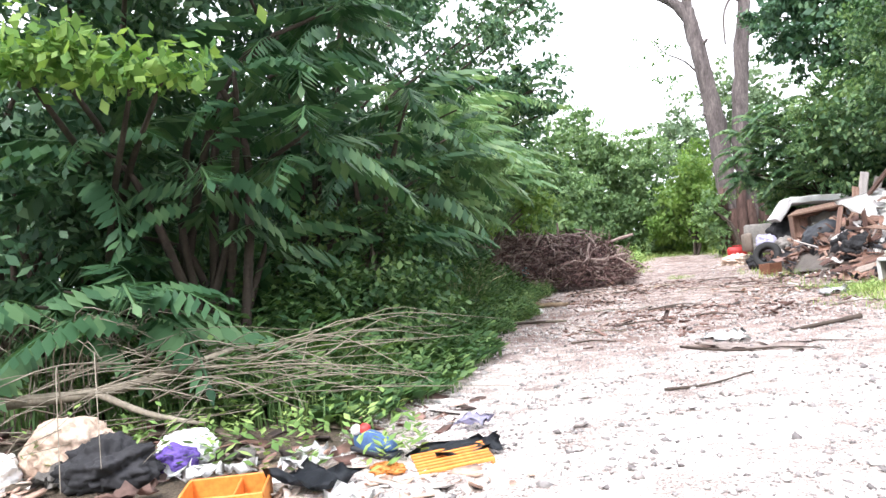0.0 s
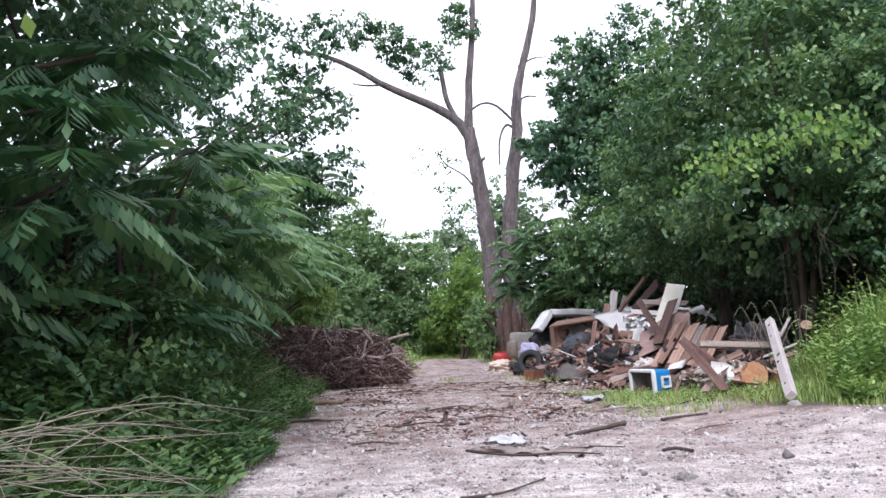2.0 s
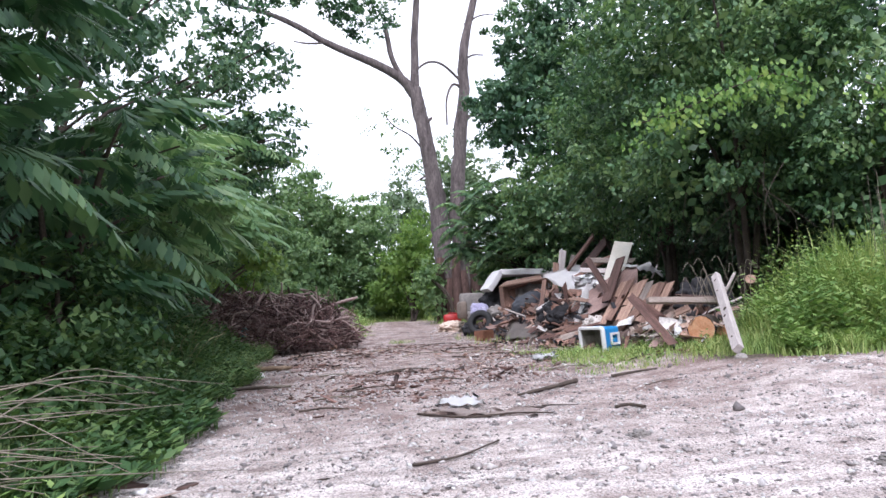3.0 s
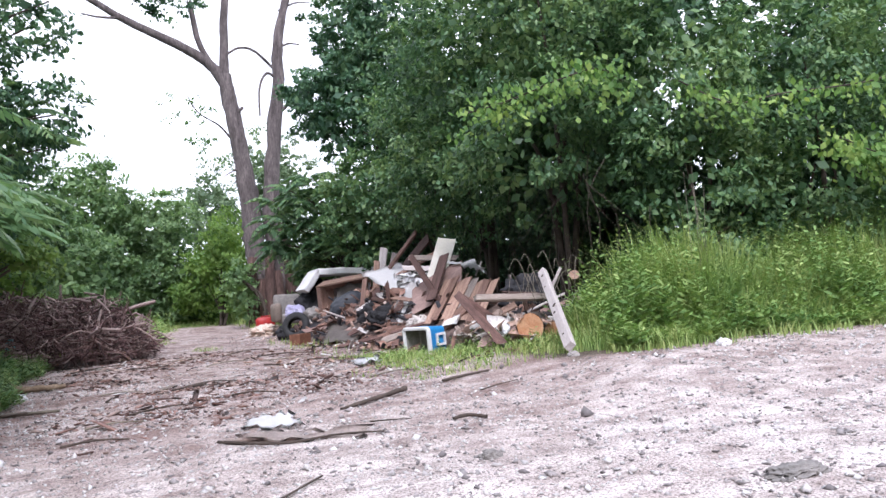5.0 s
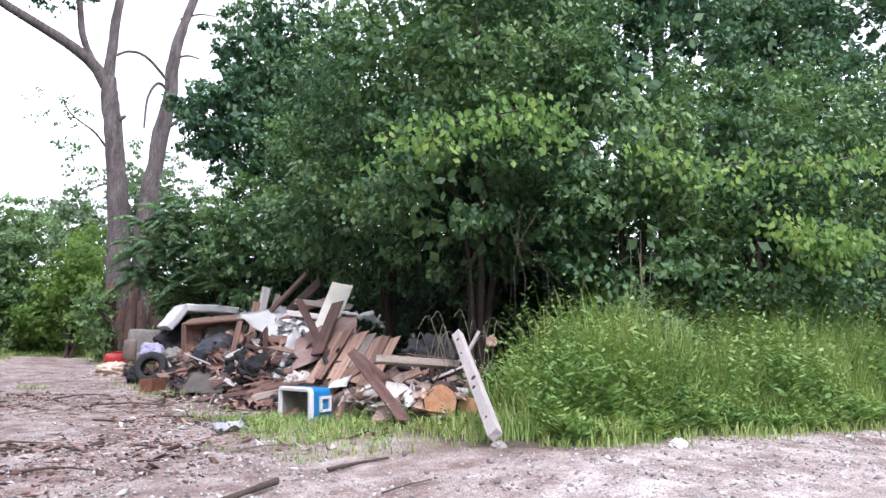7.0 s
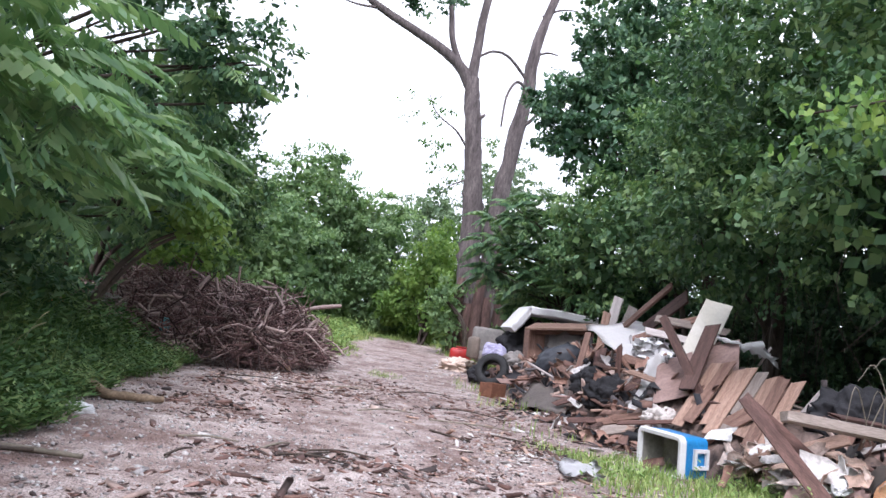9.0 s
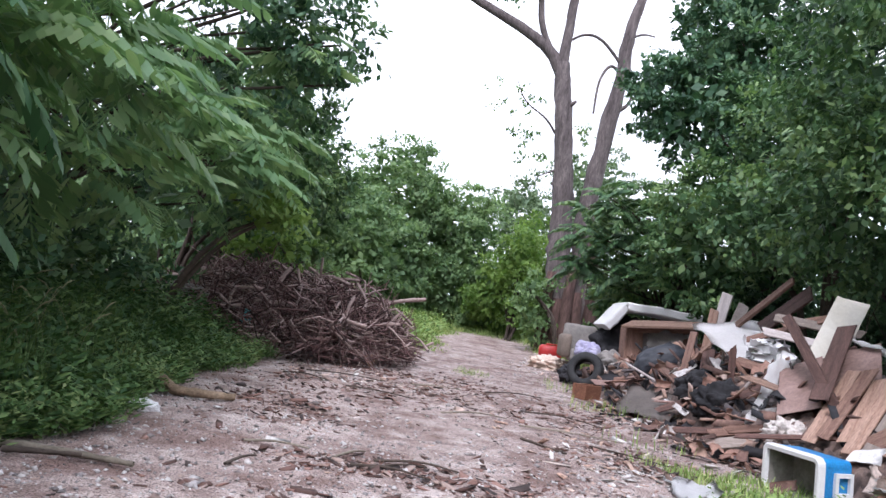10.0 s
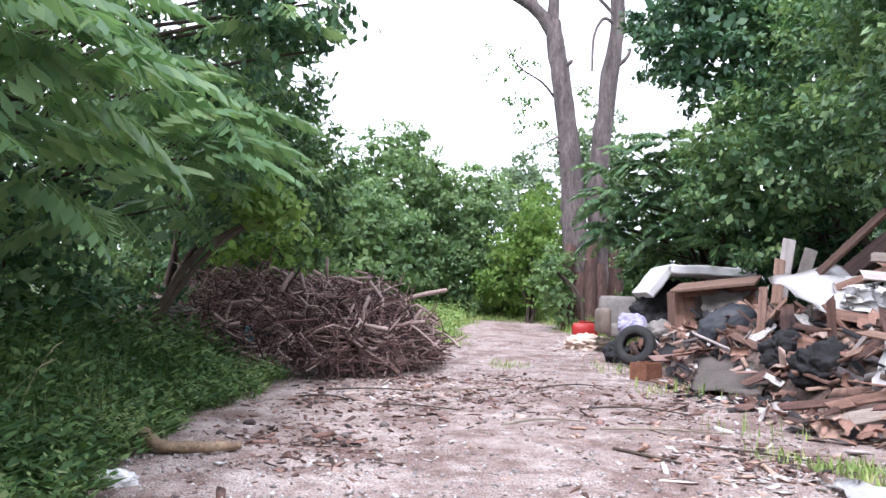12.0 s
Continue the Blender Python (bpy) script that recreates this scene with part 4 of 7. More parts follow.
# ---- big double-stemmed tree ----
def big_tree():
    thing = empty("big_tree", (0, 0, 0), "tall half-dead tree with two bare grey-brown stems and forked limbs", "tree")
    Y = 31.0
    P = lambda *q: [(x - 0.2, Y + dy, z) for x, z, dy in q]
    under("trunk", mesh_np("trunk", *join([
        limb(P((5.0, 0.2, 0), (4.75, 2.0, 0), (4.62, 3.6, 0), (4.5, 5.2, 0), (4.28, 7.3, 0), (3.9, 9.8, 0), (3.74, 10.9, 0)), 0.5, 0.27, 40, 12, 0.08, 1),
        limb(P((5.5, 0.2, 0.2), (5.6, 2.4, 0.2), (5.4, 4.4, 0.2), (5.4, 5.5, 0.2), (5.65, 8.1, 0.3), (6.0, 10.8, 0.3), (6.08, 12.6, 0.3), (6.4, 14.0, 0.3), (6.95, 16.2, 0.3), (7.3, 19.0, 0.3)), 0.46, 0.1, 40, 12, 0.08, 2)]), BARK, False), thing)
    for k, q in enumerate([P((5.8, 0.2, -0.2), (5.95, 1.6, -0.2), (5.9, 3.4, -0.1), (5.5, 4.8, 0.1)), P((4.75, 0.2, -0.7), (4.72, 1.2, -0.65), (4.7, 2.3, -0.6)), P((5.35, 0.2, -0.75), (5.4, 1.4, -0.7), (5.35, 2.6, -0.6)), P((4.35, 0.2, -0.6), (4.3, 1.6, -0.55), (4.42, 3.2, -0.4)), P((5.05, 0.2, -0.9), (5.0, 1.8, -0.8), (5.1, 3.5, -0.6))]):
        under("dead_stem", mesh_np("dead_stem", *limb(q, 0.32 if k == 0 else 0.24, 0.18, 14, 9, 0.05, 3 + k), BARK_RED, False), thing, "dark reddish rotten stem at the foot of the tree")
    for k, (pts, a, b) in enumerate([
            (P((3.72, 10.7, 0), (3.78, 12.0, 0), (3.85, 13.4, 0), (4.1, 16.1, 0), (4.15, 19.5, 0)), 0.22, 0.1),
            (P((3.8, 10.4, 0), (3.2, 11.3, 0), (2.0, 12.05, 0), (0.0, 12.95, 0), (-1.4, 13.8, 0), (-2.8, 14.4, 0), (-4.4, 14.75, 0)), 0.25, 0.07),
            (P((3.3, 11.2, 0), (2.8, 12.2, 0), (2.62, 13.2, 0), (2.5, 13.9, 0)), 0.13, 0.1),
            (P((-0.2, 13.0, 0), (-0.9, 12.9, -0.2), (-1.5, 12.95, -0.3)), 0.06, 0.03),
            (P((3.76, 11.7, 0), (4.4, 12.1, 0), (5.1, 12.0, 0.1), (6.0, 11.2, 0.3)), 0.05, 0.06),
            (P((6.0, 10.9, 0.3), (5.5, 11.1, 0.1), (5.15, 10.4, 0), (5.1, 9.2, 0)), 0.07, 0.04),
            (P((4.5, 6.2, 0), (4.1, 6.35, -0.1), (3.95, 6.4, -0.1)), 0.13, 0.06),
            (P((3.95, 9.2, 0), (4.3, 9.4, -0.2), (4.4, 9.5, -0.2)), 0.1, 0.05),
            (P((5.9, 9.4, 0.3), (6.3, 9.75, 0.2), (6.45, 10.1, 0.2)), 0.09, 0.05),
            (P((5.9, 12.2, 0.3), (6.5, 12.5, 0.2), (7.0, 12.5, 0.2)), 0.06, 0.03),
            (P((3.9, 8.2, 0), (3.4, 8.7, -0.2), (2.6, 9.2, -0.3), (2.2, 9.9, -0.3)), 0.05, 0.015),
            (P((4.2, 7.0, 0), (3.85, 6.8, -0.2), (3.4, 6.5, -0.4)), 0.05, 0.015),
            (P((6.2, 14.0, 0.3), (6.9, 14.4, 0.3), (7.6, 14.5, 0.3)), 0.06, 0.02)]):
        under("limb", mesh_np("limb", *limb(pts, a, b, 16, 8, 0.05, k + 5), BARK, False), thing)
    blobs = [(1.6, 31, 14.1, 1.3, 0.8, 0.9), (0.0, 31, 15.0, 1.2, 0.8, 0.9), (-2.4, 31, 15.6, 1.6, 0.8, 0.9), (3.2, 31, 15.8, 0.9, 0.7, 1.2), (2.0, 30.8, 9.4, 1.0, 0.5, 0.9), (3.0, 30.8, 7.4, 0.8, 0.5, 0.7), (2.6, 30.8, 8.4, 0.9, 0.5, 0.6), (4.7, 31.6, 8.0, 0.5, 0.5, 1.4)]
    under("foliage", mesh_np("foliage", *foliage(blobs[:4], 0.18, 26, 6, 101, 0.2, fill=0), LEAF_DARK), thing, "sparse green leaves on the upper limbs")
    under("twig_leaves", mesh_np("twig_leaves", *foliage(blobs[4:], 0.15, 9, 3, 102, 0.16, fill=0), LEAF_FAR_HAZED), thing)


big_tree()

# ---- grass and weeds ----
def scatter(n, x0, x1, y0, y1, keep, seed):
    r = np.random.default_rng(seed)
    x, y = r.uniform(x0, x1, n), r.uniform(y0, y1, n)
    k = keep(x, y, r.random(n))
    return x[k], y[k]


def stuff(name, arrays, material, label, category):
    return tagged(new(name, mesh_np(name, *arrays, material)), label, category, "", "stuff")


edge_r = lambda x: 7.75 - 0.11 * (x - 4.5)
gx, gy = scatter(40000, 4.9, 15, 6.4, 10.2, lambda x, y, q: (y > edge_r(x) + 0.1 * np.sin(3 * x)) & (x > 5.2 + 0.25 * (y - 8)) & (q < 0.25 + 0.75 * smooth(y - edge_r(x), 0, 0.7)), 201)
dep = smooth(gy - edge_r(gx), 0.0, 1.5)
gh = (0.12 + 0.92 * dep * (0.45 + 0.55 * smooth(gx, 5.6, 7.2))) * rng.uniform(0.5, 1.3, len(gx)) * (1 + 0.18 * np.sin(gx * 1.9) + 0.1 * np.sin(gx * 4.3 + gy))
stuff("tall_grass", blades(gx, gy, gh * rng.uniform(0.75, 1.25, len(gx)), 0.018, 202, 0.55), GRASS, "tall uncut green roadside grass", "grass")
wx, wy = scatter(6500, 5.2, 15, 6.8, 10.2, lambda x, y, q: (y > edge_r(x) + 0.12) & (x > 5.3 + 0.25 * (y - 8)), 203)
wh = (0.3 + 1.0 * smooth(wy - edge_r(wx), 0.1, 1.5)) * rng.uniform(0.6, 1.15, len(wx))
stuff("tall_weeds", weed_arrays(wx, wy, wh * (0.78 + 0.3 * np.sin(wx * 2.7 + 1)), 0.115, 204, 16), LEAF_WEED, "leafy green weeds among the roadside grass", "weeds")
gx, gy = scatter(46000, 2.4, 6.4, 7.6, 14.2, lambda x, y, q: (x > 2.7 + 0.12 * (y - 8) + 0.35 * np.sin(2.3 * y)) & (y > 9.35 - 0.5 * (x - 2.4) + 0.2 * np.sin(4 * x)) & (x < 3.4 + 2.8 * smooth(-y, -13.0, -10.0)) & (q < 0.16 + 0.24 * np.sin(2.1 * x + 1) * np.sin(1.7 * y) + 0.6 * smooth(x, 4.2, 5.3)), 205)
stuff("short_grass", blades(gx, gy, rng.uniform(0.03, 0.12, len(gx)) * (1 + 1.6 * smooth(gx, 4.2, 5.4)), 0.011, 206, 0.8), GRASS, "thin trampled green grass in front of the heap", "grass")
wx, wy = scatter(1700, 5.6, 15, 7.2, 10.0, lambda x, y, q: (y > edge_r(x) + 0.35) & (q < 0.5 + 0.5 * np.sin(2.6 * x + 1.3 * y)), 232)
stuff("tall_weeds", weed_arrays(wx, wy, rng.uniform(0.5, 1.35, len(wx)) * (1.05 + 0.4 * np.sin(wx * 3.7) * np.sin(wx * 1.3 + wy)), 0.13, 233, 18), LEAF_WEED, "tall broad-leaved light green weeds above the grass", "weeds")
gx, gy = scatter(2600, 3.3, 4.6, 9.9, 12.6, lambda x, y, q: q < 0.85 - 0.9 * np.abs((x - 3.95) / 0.8) ** 2, 234)
stuff("short_grass", blades(gx, gy, rng.uniform(0.04, 0.15, len(gx)), 0.012, 235, 0.7), GRASS, "trampled green grass in front of the cooler", "grass")
gx, gy = scatter(5000, 5.0, 15, 6.0, 8.4, lambda x, y, q: (np.abs(y - edge_r(x)) < 0.5 * q) & (q < 0.9), 230)
stuff("edge_grass", blades(gx, gy, rng.uniform(0.04, 0.2, len(gx)), 0.012, 231, 0.9), GRASS, "short grass creeping onto the gravel edge", "grass")
wx, wy = scatter(420, 3.0, 6.0, 8.2, 11.6, lambda x, y, q: (y > 9.5 - 0.42 * (x - 2.4)) & (q < 0.3 + 0.7 * smooth(x, 4.4, 5.2)), 207)
stuff("low_weeds", weed_arrays(wx, wy, rng.uniform(0.08, 0.3, len(wx)), 0.08, 208, 8), LEAF_WEED, "small broad-leaved weeds by the leaning post", "weeds")
edge_l = lambda y: -1.25 - 0.045 * (y - 4) + 0.12 * np.sin(1.3 * y) + 0.08 * np.sin(3.1 * y)
gx, gy = scatter(26000, -4.6, -1.0, 3.3, 17.2, lambda x, y, q: (x < edge_l(y)) & (q < 0.25 + 0.75 * smooth(edge_l(y) - x, 0, 0.6)), 209)
gh = (0.14 + 0.6 * smooth(edge_l(gy) - gx, 0.05, 1.2) * (0.45 + 0.55 * smooth(gy, 5.5, 8))) * rng.uniform(0.5, 1.25, len(gx)) * (1 - 0.55 * smooth(gy, 13.5, 16.5))
stuff("shaded_bank_grass", blades(gx, gy, gh, 0.014, 210, 0.5), GRASS_SHADE, "green grass along the bank of the track, shade put into its colour", "grass")
wx, wy = scatter(5600, -4.4, -1.2, 3.4, 17.0, lambda x, y, q: x < edge_l(y) - 0.05, 211)
wh = (0.5 + 0.5 * smooth(wy, 4.2, 5.6)) * (0.14 + 0.75 * smooth(edge_l(wy) - wx, 0.05, 1.3)) * rng.uniform(0.5, 1.3, len(wx)) * (1 - 0.4 * smooth(wy, 13.5, 16.5))
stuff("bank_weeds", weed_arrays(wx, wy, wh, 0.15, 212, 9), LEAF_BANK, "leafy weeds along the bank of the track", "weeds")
far_l = lambda y: 0.55 + 0.055 * (y - 20) + 0.25 * np.sin(y * 0.8) + 0.12 * np.sin(y * 2.7)
far_r = lambda y: 3.5 + 0.03 * (y - 24) - 0.05 * np.maximum(0, y - 29) + 0.15 * np.sin(y * 1.4)
wx, wy = scatter(5200, -2.8, -0.9, 8.6, 17.0, lambda x, y, q: (x < edge_l(y) + 0.08) & (x > edge_l(y) - 0.75) & (q < 0.6 + 0.4 * np.sin(3.3 * y)), 238)
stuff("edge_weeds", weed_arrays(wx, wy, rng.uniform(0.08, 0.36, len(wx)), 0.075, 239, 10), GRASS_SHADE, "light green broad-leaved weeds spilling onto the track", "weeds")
gx, gy = scatter(42000, -4.5, 8, 20.5, 42, lambda x, y, q: q < np.maximum(smooth(y, 34, 38), np.maximum(smooth(far_l(y) - x, -0.1, 0.9) * smooth(y, 20.5, 23), smooth(x - far_r(y), -0.1, 0.9) * smooth(y, 23.5, 26))), 213)
off = np.maximum(smooth(gy, 34, 40), np.maximum(smooth(far_l(gy) - gx, 0, 1.5), smooth(gx - far_r(gy), 0, 1.2)))
stuff("verge_grass", blades(gx, gy, (0.05 + 0.5 * off) * rng.uniform(0.5, 1.3, len(gx)), 0.022, 214, 0.7), GRASS, "light green grass at the end of the track", "grass")
wx, wy = scatter(500, -2.5, 1.6, 21.5, 34, lambda x, y, q: x < far_l(y) - 0.5, 236)
stuff("verge_weeds", weed_arrays(wx, wy, rng.uniform(0.3, 0.9, len(wx)), 0.2, 237, 10), LEAF_WEED, "pale green weeds behind the brush heap", "weeds")
gx, gy = scatter(1500, 2.9, 4.3, 13.5, 21.5, lambda x, y, q: q < 0.4 * (np.sin(2 * y) > 0.2), 215)
stuff("sparse_grass", blades(gx, gy, rng.uniform(0.06, 0.22, len(gx)), 0.014, 216), GRASS, "sparse green tufts beside the rusty box and tyre", "grass")
gx, gy = scatter(420, 1.0, 2.1, 19.0, 21.2, lambda x, y, q: q < 0.9 - ((x - 1.55) / 0.5) ** 2 - ((y - 20.1) / 1.0) ** 2, 217)
stuff("grass_tuft", blades(gx, gy, rng.uniform(0.03, 0.12, len(gx)), 0.012, 218, 0.8), GRASS, "small grass tuft in the middle of the track", "grass")
sx, sy = scatter(70, -3.4, -2.0, 8.6, 11.6, lambda x, y, q: x < edge_l(y) - 0.3, 219)


def seed_heads(x, y, seed):
    r = np.random.default_rng(seed)
    out = []
    for a, b in zip(x, y):
        z = float(ground_z(a, b))
        h = r.uniform(0.55, 0.85)
        l = r.normal(size=2) * 0.18
        pts = [(a, b, z), (a + l[0] * 0.3, b + l[1] * 0.3, z + h * 0.6), (a + l[0], b + l[1], z + h), (a + l[0] * 1.4, b + l[1] * 1.4, z + h + 0.07)]
        p = spline(pts, 9)
        out.append(tube(p, [0.002] * 6 + [0.006, 0.006, 0.002], 4))
    return join(out)


stuff("grass_stalks", seed_heads(sx, sy, 220), mat("straw", (0.26, 0.25, 0.14), 0.9), "dry seed stalks standing above the bank grass", "grass")

# ---- brush heap ----
def brush_heap():
    thing = empty("brush_heap", (-2.1, 19.4, 0), "large heap of dry reddish-brown cut branches beside the track", "brush heap")
    r = np.random.default_rng(301)
    hx = lambda x, y: 1.4 * max(0.0, 1 - (x / 2.45) ** 2 - (y / 3.1) ** 2) ** 0.55
    gz = lambda x, y: float(ground_z(x - 2.1, y + 19.4))
    shapes = []
    for k in range(16):
        L, rad = r.uniform(0.5, 1.5), r.uniform(0.012, 0.036)
        b = r.normal(size=(2, 2)) * 0.12 * L
        pts = [(-L / 2, 0, 0), (-L / 6, b[0, 0], b[0, 1]), (L / 6, b[1, 0], b[1, 1]), (L / 2, 0, 0.12 * L * r.normal())]
        bits = [limb(pts, rad, rad * 0.35, 8, 5, 0.1, k)]
        for q in range(4):
            a = spline(pts, 9)[1 + 2 * q]
            e = a + np.array([0.2, 0.13, 0.13]) * L * [1, *r.normal(size=2)]
            bits.append(limb([a, (a + e) / 2 + r.normal(size=3) * 0.03, e], rad * 0.5, rad * 0.2, 5, 4, 0.05, q))
        shapes.append(mesh_np("branch", *join(bits), BRUSH, False))
    for k in range(295):
        a, q = r.uniform(0, 2 * math.pi), r.random() ** 0.42
        x, y = 2.3 * q * math.cos(a), 2.95 * q * math.sin(a)
        ob = under("branch", shapes[k % 16], thing)
        ob.matrix_local = pose(x, y, gz(x, y) + hx(x, y) * r.uniform(0.6, 1.04) + 0.05, *(r.normal(size=2) * 22), r.uniform(0, 360))
    twigs = []
    for k in range(5200):
        a, q = r.uniform(0, 2 * math.pi), r.random() ** 0.45
        x, y = 2.42 * q * math.cos(a), 3.05 * q * math.sin(a)
        z = gz(x, y) + hx(x, y) * r.uniform(0.3, 1.06) + 0.03
        d = unit(r.normal(size=(1, 3)) * [1, 1, 0.55])[0] * r.uniform(0.12, 0.45)
        c, w = np.array([x, y, z]), r.uniform(0.6, 1.7)
        twigs.append(tube([c - d, c + r.normal(size=3) * 0.05, c + d], [0.01 * w, 0.008 * w, 0.004 * w], 3))
    tagged(under("twig_mass", mesh_np("twig_mass", *join(twigs), BRUSH), thing), "", "", "", "stuff")
    # thicker limbs with sawn ends
    for k, (p, q, rad) in enumerate([((-2.4, -0.9, 1.0), (-0.7, -1.3, 1.02), 0.1), ((-1.9, -2.3, 0.4), (-0.5, -2.2, 0.3), 0.07), ((1.75, -1.5, 0.16), (2.1, -0.4, 0.2), 0.12), ((0.55, -2.3, 0.2), (1.05, -2.0, 0.4), 0.055),
                                     ((1.3, 0.8, 1.0), (2.45, 1.3, 1.4), 0.05), ((-0.9, -2.0, 0.75), (0.4, -1.7, 0.9), 0.06), ((-0.1, -1.4, 1.1), (0.1, -1.3, 1.55), 0.04), ((0.7, -1.7, 0.6), (1.5, -1.1, 1.05), 0.045), ((-1.5, -2.0, 0.7), (-1.3, -1.7, 1.3), 0.05)]):
        log = under("log", mesh_np("log", *limb([p, ((p[0] + q[0]) / 2, (p[1] + q[1]) / 2, (p[2] + q[2]) / 2 + 0.06), q], rad, rad * 0.8, 8, 9, 0.06, 5 + k), BRUSH, False), thing)
        bm = bmesh.new()
        bmesh.ops.create_circle(bm, cap_ends=True, radius=rad * 0.98, segments=12)
        w = (Vector(p) - Vector(q)).normalized()
        part("sawn_end", bm, CUT_WOOD, log, "pale sawn end").matrix_local = Matrix.Translation(Vector(p) + w * 0.012) @ w.to_track_quat("Z", "Y").to_matrix().to_4x4()


brush_heap()
crumple("plastic_container", (-2.34, 17.00, 0.50), (0.16, 0.14, 0.26), TEAL, "small teal plastic container caught in the brush heap", "container", 3)
crumple("tarpaulin", (-3.48, 17.30, 0.77), (0.75, 0.5, 0.24), GREY_CLOTH, "crumpled grey tarpaulin on the end of the brush heap", "tarpaulin", 5)
crumple("orange_rag", (-3.95, 16.6, 0.5), (0.3, 0.25, 0.35), rough_mat("orange_rag", (0.5, 0.13, 0.05), (0.6, 0.2, 0.08), 6), "faded orange-red rag hanging in the weeds", "rag", 6)

# ---- loose sticks ----
def stick(points, r0, r1, material, label, name="stick", n=14, sides=7):
    pts = [(x, y, float(ground_z(x, y)) + z) for x, y, z in points]
    return tagged(new(name, mesh_np(name, *limb(pts, r0, r1, n, sides, 0.12, 3), material, False)), label, "stick", "loose sticks")


STK = "dark weathered stick lying on the gravel"
stick([(1.73, 7.38, 0.020), (2.12, 7.65, 0.030), (2.59, 8.03, 0.050)], 0.014, 0.03, BARK_DARK, "thick dark broken branch lying on the gravel")
stick([(3.18, 8.43, 0.020), (3.52, 8.53, 0.030), (3.82, 8.54, 0.020)], 0.018, 0.012, BARK_DARK, STK)
stick([(2.33, 6.16, 0.020), (2.47, 6.16, 0.030), (2.55, 6.00, 0.020)], 0.014, 0.016, BARK_DARK, STK)
stick([(0.55, 6.36, 0.020), (0.94, 5.93, 0.020), (1.33, 5.90, 0.030), (1.66, 5.86, 0.020)], 0.012, 0.006, BARK_DARK, "long thin bent stick lying across the gravel")
stick([(1.71, 6.39, 0.020), (2.06, 6.39, 0.020)], 0.007, 0.004, BARK_DARK, STK)
stick([(3.16, 7.39, 0.020), (3.41, 7.45, 0.030), (3.64, 7.48, 0.020)], 0.007, 0.004, BARK_DARK, STK)
crumple("dark_rag", (2.86, 3.34, -0.11), (0.3, 0.16, 0.08), GREY_CLOTH, "flattened dark grey rag on the gravel drive", "rag", 61, 0.4, 5)
crumple("dark_rag", (1.92, 4.66, -0.11), (0.12, 0.09, 0.07), GREY_CLOTH, "small crumpled dark rag on the gravel drive", "rag", 62, 0.4, 5)
stick([(1.85, 12.8, 0.02), (2.25, 12.35, 0.02)], 0.013, 0.01, BARK_DARK, STK)
stick([(-1.75, 9.7, 0.03), (-1.2, 9.75, 0.03), (-0.8, 9.75, 0.04)], 0.03, 0.018, TWIG_GREY, "grey broken branch at the edge of the bank grass")
stick([(-1.5, 9.55, 0.05), (-1.1, 9.7, 0.05)], 0.02, 0.014, BARK_DARK, STK)
stick([(-1.7, 12.25, 0.12), (-1.5, 12.1, 0.06), (-1.25, 12.1, 0.06), (-0.98, 12.3, 0.05)], 0.06, 0.03, rough_mat("peeled_log", (0.2, 0.135, 0.085), (0.38, 0.28, 0.19), 7, 0.9, 40, 0.8, 0.1, grain=(0.5, 1.15)), "short broken yellowish-brown log at the edge of the track", "log", 16, 9)
stick([(0.3, 4.2, 0.02), (0.6, 4.4, 0.015), (0.95, 4.75, 0.02)], 0.01, 0.006, BARK_DARK, STK)
stick([(1.2, 2.2, 0.02), (1.5, 2.6, 0.015), (1.7, 2.9, 0.02)], 0.007, 0.004, BARK_DARK, STK)
for k, (x, y, a, L) in enumerate([(-0.2, 10.9, 20, 0.5), (0.7, 10.6, -10, 0.6), (0.75, 10.75, 35, 0.5), (0.35, 11.0, 60, 0.4), (0.9, 10.9, 5, 0.7), (-0.3, 10.3, 70, 0.35), (1.4, 13.8, 15, 0.8), (2.6, 14.8, -8, 1.0),
                                  (3.0, 12.8, -25, 0.9), (2.5, 13.6, 4, 1.2), (0.2, 14.5, -12, 0.9), (-0.4, 15.6, 8, 1.1), (0.9, 16.2, 20, 0.8), (-0.8, 14.8, -20, 0.7), (2.1, 16.6, 12, 0.9), (3.1, 9.9, 12, 0.7),
                                  (1.2, 9.2, -6, 0.5), (0.2, 9.0, 14, 0.6), (-0.2, 8.2, -4, 0.5), (-0.3, 7.2, 16, 0.5)]):
    c, s = math.cos(radians(a)) * L / 2, math.sin(radians(a)) * L / 2
    stick([(x - c, y - s, 0.02), (x + 0.06 * s, y + 0.1 * c, 0.04), (x + c, y + s, 0.02)], 0.012, 0.006, BARK_DARK if k % 3 else TWIG_GREY, "dark broken stick among the wood chips on the track", n=8, sides=6)


